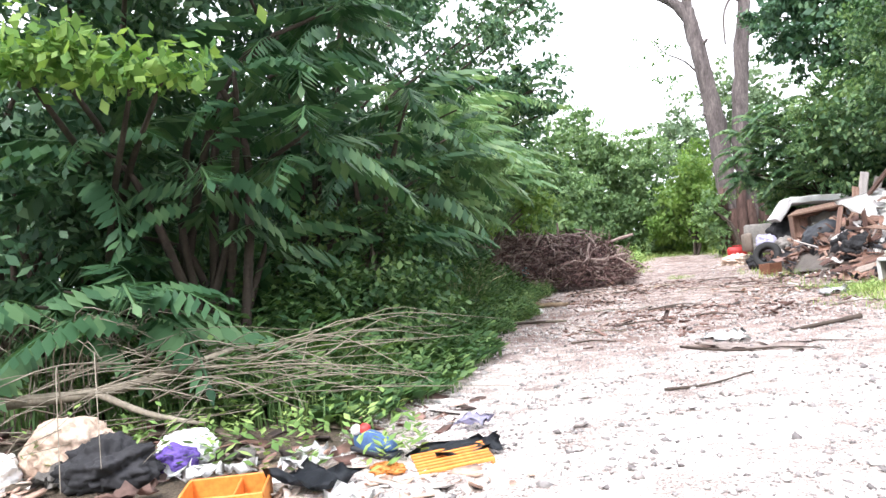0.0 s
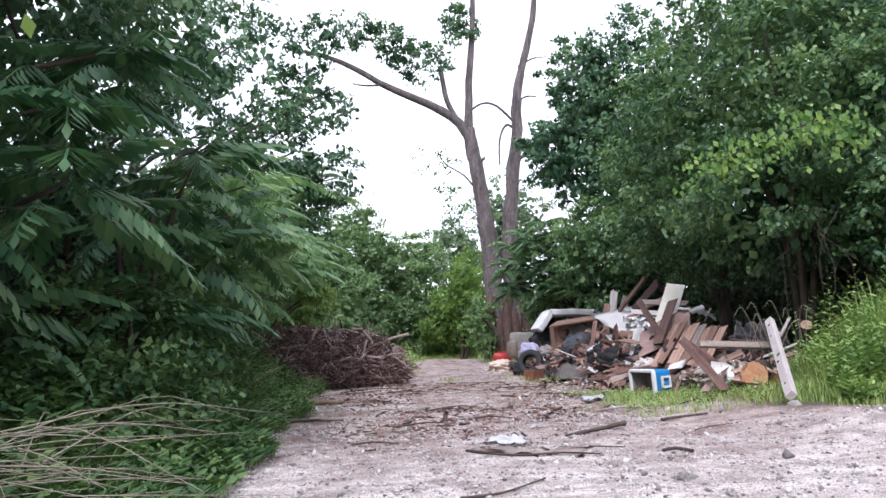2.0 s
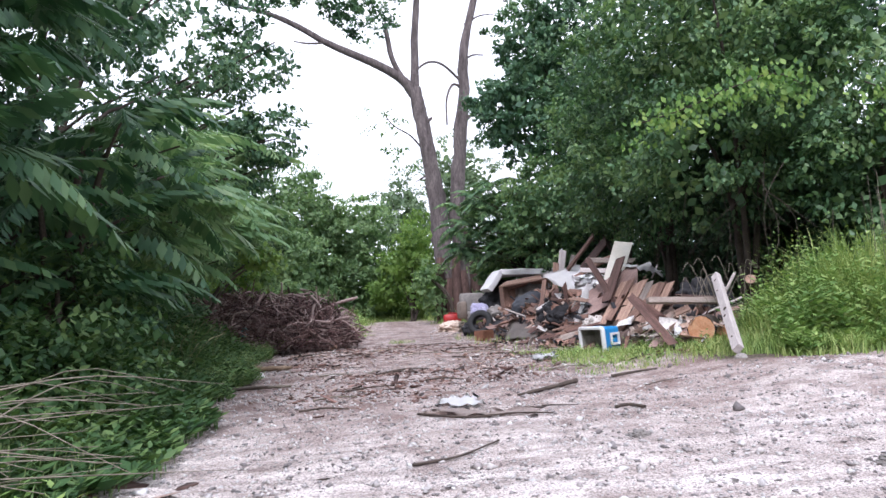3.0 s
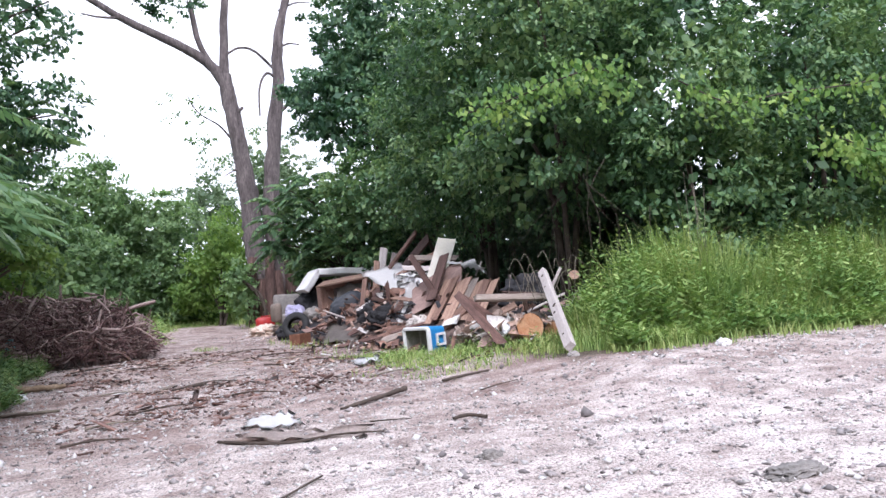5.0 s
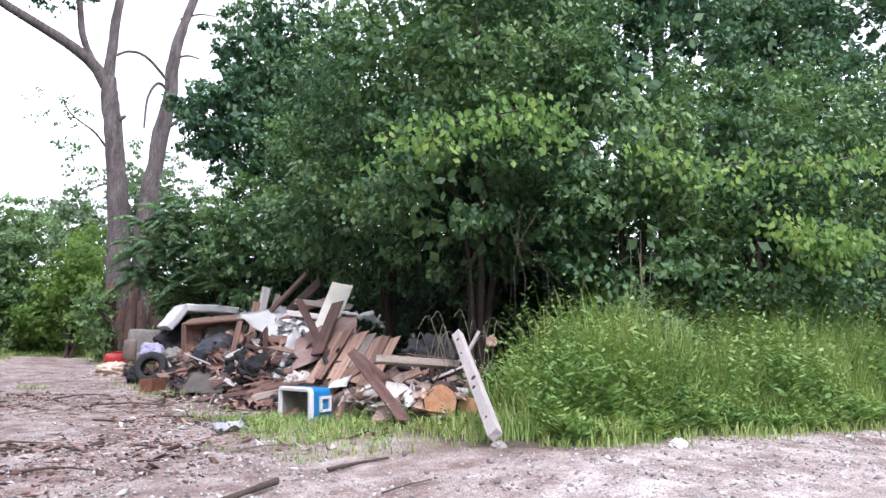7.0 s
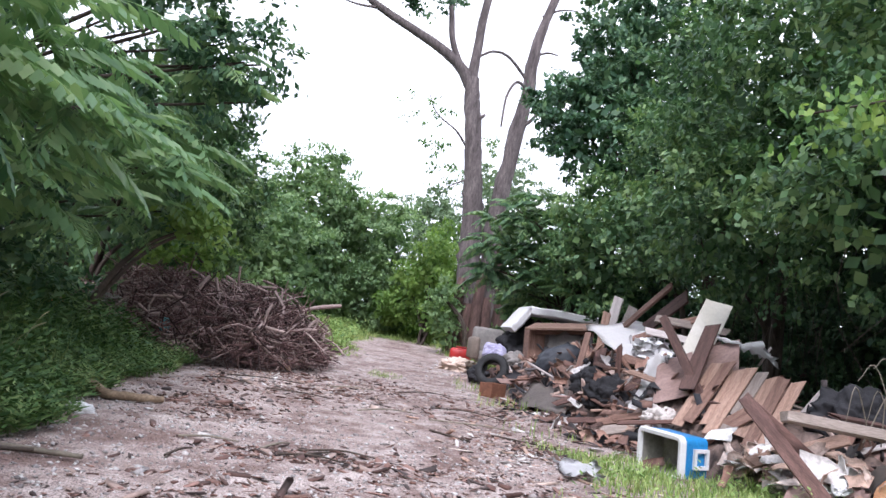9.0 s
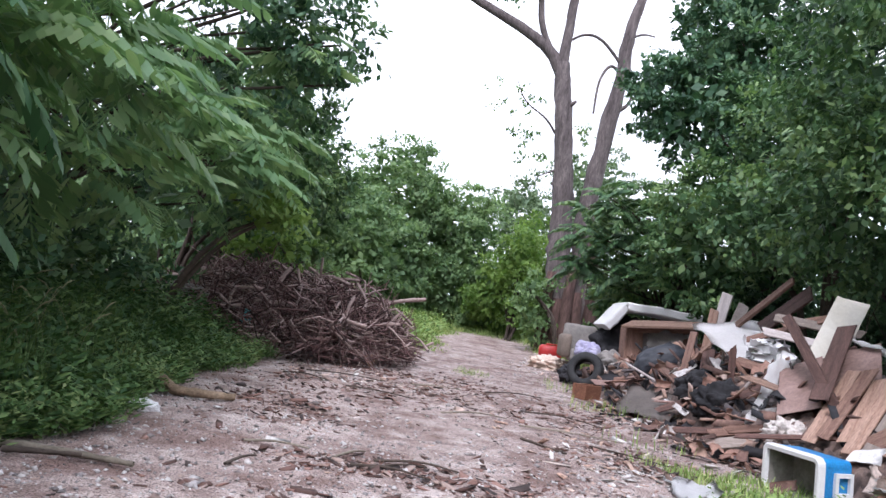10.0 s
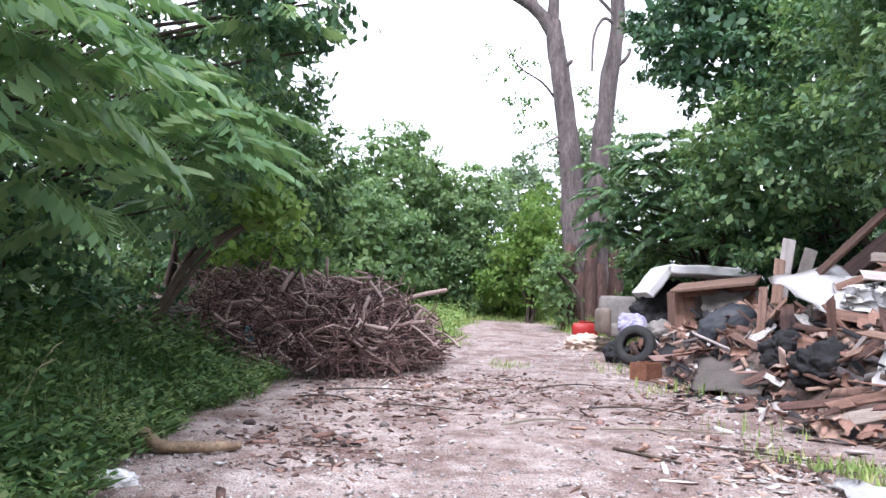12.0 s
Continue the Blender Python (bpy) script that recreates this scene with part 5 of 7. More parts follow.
# scattered chips, scraps and pebbles
def chips(x, y, size, seed, thick=0.25, lift=0.0):
    """Small uneven slabs, each its own island."""
    r = np.random.default_rng(seed)
    n = len(x)
    q = np.array([(-1, -1, -1), (1, -1, -1), (1, 1, -1), (-1, 1, -1), (-1, -1, 1), (1, -1, 1), (1, 1, 1), (-1, 1, 1)], float) * 0.5
    v = q[None] * np.stack([size * r.uniform(0.6, 2.2, n), size * r.uniform(0.3, 0.8, n), size * thick * r.uniform(0.5, 1.2, n)], 1)[:, None]
    v = v * (1 + 0.25 * r.normal(size=(n, 8, 3)))
    a, t1, t2 = r.uniform(0, 2 * math.pi, n), r.normal(size=n) * 0.25, r.normal(size=n) * 0.25
    ca, sa = np.cos(a)[:, None], np.sin(a)[:, None]
    X, Y, Z = v[..., 0], v[..., 1], v[..., 2] + v[..., 0] * t1[:, None] + v[..., 1] * t2[:, None]
    out = np.stack([X * ca - Y * sa + x[:, None], X * sa + Y * ca + y[:, None], Z + (ground_z(x, y) + size * thick * 0.45 + lift)[:, None]], -1)
    f = np.array([(0, 3, 2, 1), (4, 5, 6, 7), (0, 1, 5, 4), (1, 2, 6, 5), (2, 3, 7, 6), (3, 0, 4, 7)])
    return out.reshape(-1, 3), (np.arange(n)[:, None, None] * 8 + f).reshape(-1, 4)


def patches(n, spots, seed):
    r = np.random.default_rng(seed)
    k = r.integers(0, len(spots), n)
    s = np.array(spots)[k]
    return s[:, 0] + r.normal(size=n) * s[:, 2], s[:, 1] + r.normal(size=n) * s[:, 3]


cx, cy = patches(6500, [(0.6, 10.7, 0.5, 0.15), (-0.6, 14.6, 0.7, 0.7), (0.4, 15.5, 0.6, 0.9), (3.0, 12.6, 0.4, 0.4), (2.8, 15.0, 0.7, 0.8), (1.0, 9.3, 0.8, 0.4), (-0.4, 17.2, 0.8, 0.3), (1.4, 16.8, 0.4, 1.0), (0.0, 8.6, 0.6, 0.6),
                        (2.0, 10.6, 0.8, 0.5), (-0.6, 12.6, 0.4, 0.5)], 401)
stuff("wood_chips", chips(cx, cy, rng.gamma(1.6, 0.014, len(cx)) + 0.008, 402, 0.2), CHIPS, "dark broken bark and wood chips on the track", "wood chips")
cx, cy = patches(1300, [(0.0, 15.6, 0.7, 0.5), (2.9, 12.9, 0.5, 0.5), (0.2, 16.6, 0.6, 0.6), (3.6, 16.0, 0.5, 1.2), (3.2, 23.5, 0.5, 1.2), (2.9, 11.8, 0.5, 0.4), (3.6, 19.6, 0.4, 1.4), (1.9, 12.0, 0.9, 1.4), (3.9, 10.6, 0.4, 0.5)], 403)
stuff("pale_scraps", chips(cx, cy, rng.gamma(1.6, 0.02, len(cx)) + 0.01, 404, 0.12), PALE_CHIPS, "pale scraps of paper, plaster and wood on the track", "litter")


def pebbles(x, y, size, seed):
    r = np.random.default_rng(seed)
    n = len(x)
    q = np.array([(1, 0, 0), (0, 1, 0), (-1, 0, 0), (0, -1, 0), (0, 0, 1), (0, 0, -1)], float)
    v = q[None] * (size * 0.5)[:, None, None] * r.uniform(0.55, 1.25, (n, 6, 1)) * np.array([1, 1, 0.6])
    v = v + r.normal(size=(n, 6, 3)) * (size * 0.12)[:, None, None]
    a = r.uniform(0, 6.3, n)
    ca, sa = np.cos(a)[:, None], np.sin(a)[:, None]
    out = np.stack([v[..., 0] * ca - v[..., 1] * sa + x[:, None], v[..., 0] * sa + v[..., 1] * ca + y[:, None], v[..., 2] + (ground_z(x, y) + size * 0.08)[:, None]], -1)
    f = np.array([(0, 1, 4), (1, 2, 4), (2, 3, 4), (3, 0, 4), (1, 0, 5), (2, 1, 5), (3, 2, 5), (0, 3, 5)])
    return out.reshape(-1, 3), (np.arange(n)[:, None, None] * 6 + f).reshape(-1, 3)


px_, py_ = scatter(62000, -2.2, 13.0, 1.2, 12.5, lambda x, y, q: (x > edge_l(y) - 0.3) & ((y < edge_r(x)) | (x < 3.2)) & (q < 1.1 - 0.06 * y), 405)
stuff("gravel", pebbles(px_, py_, np.random.default_rng(406).gamma(2.2, 0.008, len(px_)) + 0.008, 407), PEBBLES, "loose pale crushed stone on the drive", "gravel")
px_, py_ = scatter(8000, -2.0, 4.2, 8, 26, lambda x, y, q: (x > -1.9) & (q < 0.8), 408)
stuff("track_stones", pebbles(px_, py_, np.random.default_rng(409).gamma(2.2, 0.009, len(px_)) + 0.008, 410), TRACK_STONE, "small loose stones on the dirt track", "gravel")

sheet("flat_board", [(0.77, 6.92, -0.055), (1.20, 6.51, -0.055), (1.27, 7.40, -0.045), (0.89, 7.31, -0.045)], 8, 6, WHITE_BOARD, "dirty white flattened board lying on the gravel", "board", 0.006, 4, 0.01, 0.03)
sheet("soggy_board", [(0.56, 6.29, -0.066), (1.47, 5.78, -0.064), (1.62, 6.02, -0.058), (0.80, 6.62, -0.060)], 8, 6, rough_mat("soggy_board", (0.48, 0.39, 0.355), (0.62, 0.53, 0.495), 5, 0.95, 40, 0.4), "soggy brownish board half sunk in the gravel", "board", 0.012, 5, 0.01, 0.04)
sheet("white_sheet_scrap", [(2.95, 11.2, 0.01), (3.3, 11.1, 0.05), (3.45, 11.8, 0.03), (3.1, 12.1, 0.02)], 6, 6, WHITE_CLOTH, "torn white plastic scrap by the grass edge", "litter", 0.03, 6, 0.006, 0.05)
crumple("white_bag", (-1.45, 11.35, float(ground_z(-1.45, 11.35)) - 0.02), (0.24, 0.17, 0.12), WHITE_CLOTH, "small crumpled white plastic bag beside the bank", "bag", 8)
crumple("white_litter", (6.25, 7.3, float(ground_z(6.25, 7.3)) - 0.01), (0.17, 0.14, 0.1), WHITE_CLOTH, "small white litter ball at the grass edge", "litter", 9)

# ---- rubbish heap ----
def mound():
    """The low core of the heap, buried under the boards."""
    xs, ys = np.linspace(3.4, 7.2, 58), np.linspace(9.4, 22.6, 150)
    X, Y = np.meshgrid(xs, ys)
    cxm = 5.75 + 0.45 * (1 - smooth(Y, 11.6, 13.4))
    w = 1.35 + 0.45 * smooth(Y, 15, 19)
    end = smooth(Y, 9.5, 11.8) * (1 - smooth(Y, 20.6, 22.6))
    h = (0.58 + 0.42 * smooth(Y, 11.5, 14.5)) * end * np.clip(1 - ((X - cxm) / w) ** 2, 0, 1) ** 0.8
    r = np.random.default_rng(500)
    h = h + (h > 0.05) * r.normal(size=h.shape) * 0.05
    Z = ground_z(X, Y) - 0.03 + h
    v = np.stack([X.ravel(), Y.ravel(), Z.ravel()], 1)
    i = (np.arange(len(ys) - 1)[:, None] * len(xs) + np.arange(len(xs) - 1)[None]).ravel()[:, None]
    return v, np.concatenate([i, i + 1, i + len(xs) + 1, i + len(xs)], 1), h


mv, mf, mh = mound()
tagged(new("rubbish_mound", mesh_np("rubbish_mound", mv, mf, rough_mat("mixed_rubbish", (0.06, 0.045, 0.04), (0.26, 0.18, 0.15), 9, 0.9, 50, 0.9))), "dark core of soil and rotting rubbish under the dumped boards", "rubbish heap", "", "stuff")


def turned(n, r, steep=0.5, lie=0.75):
    """Random frames: long axis, cross axis and normal."""
    x = unit(r.normal(size=(n, 3)) * [1, 1, steep])
    z = unit(np.array([[-0.5, -0.45, lie]]) + r.normal(size=(n, 3)) * 0.55)
    y = unit(np.cross(z, x))
    return x, y, np.cross(x, y)


def splinters(p, length, width, thick, seed):
    """Long broken strips of wood, each its own island with ragged ends."""
    r = np.random.default_rng(seed)
    n = len(p)
    x, y, z = turned(n, r)
    q = np.array([(-1, -1, -1), (1, -1, -1), (1, 1, -1), (-1, 1, -1), (-1, -1, 1), (1, -1, 1), (1, 1, 1), (-1, 1, 1)], float) * 0.5
    q = np.repeat(q[None], n, 0)
    q[..., 0] *= 1 + r.uniform(-0.3, 0.1, (n, 8))
    v = p[:, None] + q[..., :1] * (x * length[:, None])[:, None] + q[..., 1:2] * (y * width[:, None])[:, None] + q[..., 2:] * (z * thick)[:, None]
    f = np.array([(0, 3, 2, 1), (4, 5, 6, 7), (0, 1, 5, 4), (1, 2, 6, 5), (2, 3, 7, 6), (3, 0, 4, 7)])
    return v.reshape(-1, 3), (np.arange(n)[:, None, None] * 8 + f).reshape(-1, 4)


def rags(p, size, seed, lie=0.75):
    """Torn, folded scraps of sheet with two skins."""
    r = np.random.default_rng(seed)
    n, g = len(p), 5
    x, y, z = turned(n, r, 0.4, lie)
    u, w = np.meshgrid(np.linspace(-0.5, 0.5, g), np.linspace(-0.5, 0.5, g))
    u, w = u.ravel()[None] + r.normal(size=(n, g * g)) * 0.05, w.ravel()[None] + r.normal(size=(n, g * g)) * 0.05
    a = r.uniform(0, 6.3, (n, 1))
    h = 0.09 * np.sin(5 * u * np.cos(a) + 5 * w * np.sin(a) + a) + r.normal(size=(n, g * g)) * 0.03
    asp = r.uniform(0.4, 1.0, (n, 1))
    top = p[:, None] + size[:, None, None] * (u[..., None] * x[:, None] * 1.3 + (w * asp)[..., None] * y[:, None] + h[..., None] * z[:, None])
    v = np.concatenate([top, top - z[:, None] * 0.006], 1)
    i = (np.arange(g - 1)[:, None] * g + np.arange(g - 1)[None]).ravel()[:, None]
    one = np.concatenate([i, i + 1, i + g + 1, i + g], 1)
    rim = list(range(g)) + [g * k + g - 1 for k in range(1, g)] + [g * g - 2 - k for k in range(g - 1)] + [g * (g - 2 - k) for k in range(g - 2)]
    side = np.array([(rim[k], rim[(k + 1) % len(rim)], rim[(k + 1) % len(rim)] + g * g, rim[k] + g * g) for k in range(len(rim))])
    f = np.concatenate([one, one[:, ::-1] + g * g, side])
    return v.reshape(-1, 3), (np.arange(n)[:, None, None] * 2 * g * g + f).reshape(-1, 4)


def on_mound(n, seed, least=0.04, lift=0.05):
    """Places on the heap's skin, clear of the cooler."""
    r = np.random.default_rng(seed)
    k = np.flatnonzero(mh.ravel() > least)
    k = k[r.integers(0, len(k), n)]
    p = mv[k] + np.stack([r.normal(size=n) * 0.05, r.normal(size=n) * 0.05, np.abs(r.normal(size=n)) * lift], 1)
    siding = (p[:, 1] > 11.6) & (p[:, 1] < 13.7) & (p[:, 0] > 4.75) & (p[:, 0] < 6.2)
    return p[~((p[:, 0] < 4.95) & (p[:, 1] > 10.1) & (p[:, 1] < 12.6)) & ~(siding & (r.random(n) < 0.85))]


r_ = np.random.default_rng(501)
hp = on_mound(1500, 502)
stuff("debris", splinters(hp, r_.gamma(2.5, 0.11, len(hp)) + 0.1, r_.uniform(0.02, 0.11, len(hp)), 0.018, 503), SHARDS, "splintered wood and laths heaped together", "debris")
hp = on_mound(560, 504)
stuff("debris", rags(hp, r_.gamma(2.5, 0.05, len(hp)) + 0.08, 505), SHARDS, "torn card, plaster, rags and scraps heaped together", "debris")
hp = np.stack([5.55 + r_.normal(size=46) * 0.2, 15.8 + r_.normal(size=46) * 0.35, 1.25 + np.abs(r_.normal(size=46)) * 0.14], 1)
stuff("white_scraps", rags(hp, r_.uniform(0.08, 0.26, len(hp)), 506), WHITE_CLOTH, "torn white plastic and paper bunched on the heap", "litter")
hp = np.stack([5.1 + r_.normal(size=170) * 0.2, 10.9 + r_.normal(size=170) * 0.6, 0.2 + np.abs(r_.normal(size=170)) * 0.14], 1)
hp = hp[~((hp[:, 0] < 4.82) & (hp[:, 1] > 10.5))]
stuff("pale_debris", rags(hp, r_.uniform(0.1, 0.3, len(hp)), 507), PALE_CHIPS, "pale pinkish torn panels layered beside the cooler", "debris")
hp = np.stack([4.35 + r_.normal(size=220) * 0.25, 15.2 + r_.normal(size=220) * 1.2, 0.08 + np.abs(r_.normal(size=220)) * 0.05], 1)
stuff("debris", rags(hp, r_.uniform(0.07, 0.2, len(hp)), 508, 1.6), SHARDS, "flat scraps of board and card spilled from the heap", "debris")
# single broken boards strewn over the heap
wood = [(WOOD_BROWN, "brown"), (WOOD_GREY, "grey"), (WOOD_DARK, "dark"), (WOOD_TAN, "tan"), (PINK_BOARD, "pinkish"), (WOOD_DARK, "dark"), (WOOD_PALE, "pale")]
for k, (x, y, z) in enumerate(q for q in on_mound(120, 509, 0.25, 0.04) if q[1] < 18.6):
    d = unit(r_.normal(size=(1, 3)) * [1, 1, 0.35])[0] * r_.uniform(0.25, 0.7)
    m_, c_ = wood[k % 7]
    c = np.array([x, y, z + 0.06])
    w_ = r_.uniform(0.035, 0.15)
    mm, length = along_pose(c - d, c + d, (-0.6 + r_.normal() * 0.4, -0.5 + r_.normal() * 0.4, 0.7))
    ob = part("broken_board", box_bm(length, w_, 0.022, 0.004, 0.07, k), m_, None, c_ + " broken board lying loose on the rubbish heap")
    ob.matrix_world = mm
    tagged(ob, "", "board", "dumped boards")
fx, fy = patches(620, [(4.4, 13.6, 0.3, 0.7), (4.1, 15.5, 0.35, 0.8), (5.0, 10.9, 0.2, 0.5), (3.9, 17.4, 0.3, 0.7), (5.0, 9.9, 0.35, 0.3), (5.0, 12.6, 0.2, 0.4)], 503)
keep = ~((fx < 4.9) & (fy > 10.2) & (fy < 12.6))
fx, fy = fx[keep], fy[keep]
stuff("debris", chips(fx, fy, rng.uniform(0.03, 0.13, len(fx)), 504, 0.12, 0.02), SHARDS, "smaller scraps spilled along the foot of the heap", "debris")

FRONT = (-0.75, -0.6, 0.35)
board("wooden_beam", (5.06, 14.27, 1.78), (5.15, 12.75, 0.55), 0.11, 0.1, WOOD_DARK, "dark weathered beam leaning against the heap", FRONT)
board("wooden_plank", (5.05, 14.2, 1.06), (5.02, 12.85, 0.38), 0.16, 0.04, WOOD_DARK, "dark reddish plank leaning on the heap", FRONT, 0.05)
board("broken_sheathing", (5.75, 14.2, 1.78), (4.98, 13.15, 0.92), 0.22, 0.03, WOOD_DARK, "dark brown broken panel", FRONT, 0.08)
board("broken_sheathing", (5.72, 13.95, 1.5), (5.35, 13.2, 0.85), 0.6, 0.03, PINK_BOARD, "pinkish-brown sheet of panelling", FRONT, 0.08)
board("broken_sheathing", (5.2, 14.1, 1.25), (4.9, 13.4, 0.75), 0.5, 0.03, PINK_BOARD, "pinkish-brown sheet of panelling", FRONT, 0.08)
board("white_board", (5.98, 14.55, 2.12), (5.6, 14.4, 1.3), 0.38, 0.03, CREAM_BOARD, "pale cream board standing on end on the heap", (-0.5, -0.85, 0.1), 0.1)
board("wooden_plank", (5.3, 16.7, 1.6), (5.75, 15.75, 2.42), 0.13, 0.05, WOOD_BROWN, "long reddish-brown plank sticking up from the heap", (-0.8, -0.3, 0.5))
board("wooden_plank", (5.6, 16.7, 1.55), (6.1, 15.9, 2.3), 0.3, 0.04, WOOD_DARK, "dark reddish board sticking up from the heap", (-0.8, -0.3, 0.5))
board("white_board", (5.76, 18.65, 1.4), (5.98, 18.8, 2.32), 0.2, 0.06, WOOD_PALE, "short pale board standing on end", (-0.6, -0.8, 0.0), 0.05)
board("wooden_plank", (5.98, 18.5, 1.5), (6.2, 18.55, 2.15), 0.2, 0.03, GREY_BOARD, "short grey board standing on end", (-0.6, -0.8, 0.0), 0.05)
board("wooden_plank", (5.5, 18.2, 1.3), (5.6, 18.3, 1.95), 0.16, 0.03, WOOD_TAN, "short tan board standing on end", (-0.6, -0.8, 0.0), 0.06)
board("splintered_board", (4.68, 11.25, 0.93), (4.62, 9.8, 0.25), 0.13, 0.03, WOOD_DARK, "long splintered brown board propped on the rubbish", (-0.6, -0.75, 0.5), 0.16)
board("wooden_beam", (4.66, 10.55, 0.85), (5.72, 10.35, 0.79), 0.09, 0.15, WOOD_GREY, "square tan beam lying level across the rubbish", (0, -1, 0.2), 0.03)
board("wooden_post", (4.66, 8.05, 0.2), (5.64, 10.2, 1.17), 0.12, 0.09, WOOD_PALE, "long pale weathered fence post leaning on the heap", (-0.75, 0.1, 0.6), 0.02, "post", "posts")
board("wooden_plank", (4.8, 11.35, 0.86), (5.08, 10.35, 0.32), 0.15, 0.05, WOOD_DARK, "dark rotten plank sloping off the heap", FRONT, 0.06)
board("thin_rod", (6.13, 13.6, 1.3), (6.28, 13.6, 1.57), 0.03, 0.02, WOOD_PALE, "thin pale lath sticking up", (0, -1, 0), 0.0)
for k, (p, q, w, m, lab) in enumerate([
        ((5.5, 15.6, 1.85), (6.3, 14.9, 1.75), 0.16, WOOD_GREY, "grey plank lying across the top of the heap"),
        ((5.3, 15.4, 1.62), (6.1, 14.7, 1.5), 0.14, WOOD_PALE, "pale plank lying across the top of the heap"),
        ((5.7, 15.7, 1.75), (6.4, 15.4, 2.0), 0.2, WOOD_TAN, "tan plank lying across the top of the heap"),
        ((5.4, 16.2, 1.5), (6.0, 15.2, 1.9), 0.14, WOOD_BROWN, "brown plank tipped on the heap"),
        ((4.7, 16.9, 0.65), (5.05, 17.6, 1.5), 0.12, WOOD_BROWN, "brown plank tipped on the heap"),
        ((4.55, 17.4, 0.55), (5.2, 17.2, 1.35), 0.06, WOOD_TAN, "narrow tan lath tipped on the heap"),
        ((4.9, 16.4, 0.7), (5.2, 17.2, 1.25), 0.2, WOOD_DARK, "dark plank tipped on the heap"),
        ((4.3, 14.2, 0.25), (5.1, 13.9, 0.5), 0.12, WOOD_BROWN, "brown plank at the foot of the heap"),
        ((4.2, 13.7, 0.2), (5.0, 13.5, 0.42), 0.16, WOOD_GREY, "grey plank at the foot of the heap"),
        ((4.0, 14.6, 0.18), (4.9, 14.2, 0.35), 0.1, WOOD_DARK, "dark plank at the foot of the heap"),
        ((4.7, 11.1, 0.35), (5.5, 10.9, 0.7), 0.14, WOOD_TAN, "tan plank among the scraps"),
        ((5.3, 10.8, 0.9), (6.2, 11.3, 0.85), 0.1, WOOD_DARK, "dark plank on the low end of the heap"),
        ((4.95, 12.5, 0.4), (5.35, 12.2, 0.8), 0.2, WOOD_BROWN, "brown splintered plank beside the cooler"),
        ((4.55, 10.1, 0.16), (5.0, 10.6, 0.42), 0.24, PINK_BOARD, "pinkish broken panel among the scraps")]):
    board("wooden_plank", p, q, w, 0.03, m, lab, (-0.5, -0.5, 0.7), 0.06, seed=k)


def plank_panel():
    """A torn-off piece of plank siding: seven boards on two battens."""
    thing = empty("plank_panel", (0, 0, 0), "torn-off tan siding panel of vertical planks leaning on the heap", "panel")
    a, b = Vector((5.52, 13.5, 1.25)), Vector((5.96, 12.45, 1.14))
    drop = Vector((-0.78, -0.68, -0.76))
    face = (b - a).cross(drop).normalized()
    if face.z < 0:
        face = -face
    for k in range(8):
        t = k / 7
        top = a.lerp(b, t) + Vector((0, 0, 0.03 * math.sin(k * 2.3)))
        bot = top + drop * (1.0 - 0.07 * (k % 3))
        m, length = along_pose(top, bot, face)
        ob = part("plank", box_bm(length, 0.15, 0.022, 0.004, 0.06, k), (WOOD_TAN, WOOD_BROWN, WOOD_TAN, WOOD_TAN, WOOD_GREY)[k % 5], thing)
        ob.matrix_local = m @ pose(0, 0, 0.012 * (k % 2), 0, 0, random.Random(k).uniform(-2, 2))
    for t in (0.25, 0.75):
        p, q = a + drop * t - face * 0.035, b + drop * t - face * 0.035
        m, length = along_pose(p, q, face)
        part("batten", box_bm(length, 0.08, 0.03), WOOD_BROWN, thing).matrix_local = m


plank_panel()


def mattress():
    """A mattress bent over the rubbish: its near end folds down."""
    prof = spline([(4.1, 1.5), (4.25, 1.72), (4.42, 1.98), (4.47, 2.04), (4.56, 2.05), (5.2, 2.04), (6.05, 2.0)], 26)
    bm = bmesh.new()
    rows = []
    for k, (x, z) in enumerate(prof):
        t = prof[min(k + 1, 25)] - prof[max(k - 1, 0)]
        n = np.array([-t[1], t[0]]) / np.linalg.norm(t)
        ring = []
        yy = 21.55 - 0.6 * k / 25
        for (dy, off) in ((0, -0.03), (0, -0.16), (0.03, -0.19), (1.27, -0.19), (1.3, -0.16), (1.3, -0.03), (1.27, 0), (0.03, 0)):
            ring.append(bm.verts.new((x + 0.27 + n[0] * off, yy + dy, z + n[1] * off + 0.008 * math.sin(k * 1.3 + dy * 5))))
        rows.append(ring)
    for r0, r1 in zip(rows, rows[1:]):
        for j in range(8):
            bm.faces.new((r0[j], r0[(j + 1) % 8], r1[(j + 1) % 8], r1[j]))
    bm.faces.new(rows[0])
    bm.faces.new(rows[-1][::-1])
    bmesh.ops.recalc_face_normals(bm, faces=bm.faces)
    tagged(part("mattress", bm, WHITE_CLOTH, None, "white mattress bent over the far end of the heap", False), "", "mattress")


mattress()
crumple("black_sack", (5.0, 22.3, 0.6), (1.3, 0.8, 1.2), BLACK_PLASTIC, "black rubbish sack under the bent mattress", "sack", 12)
crumple("black_sack", (5.8, 22.0, 0.7), (1.1, 0.8, 1.0), BLACK_PLASTIC, "black rubbish sack under the bent mattress", "sack", 13)


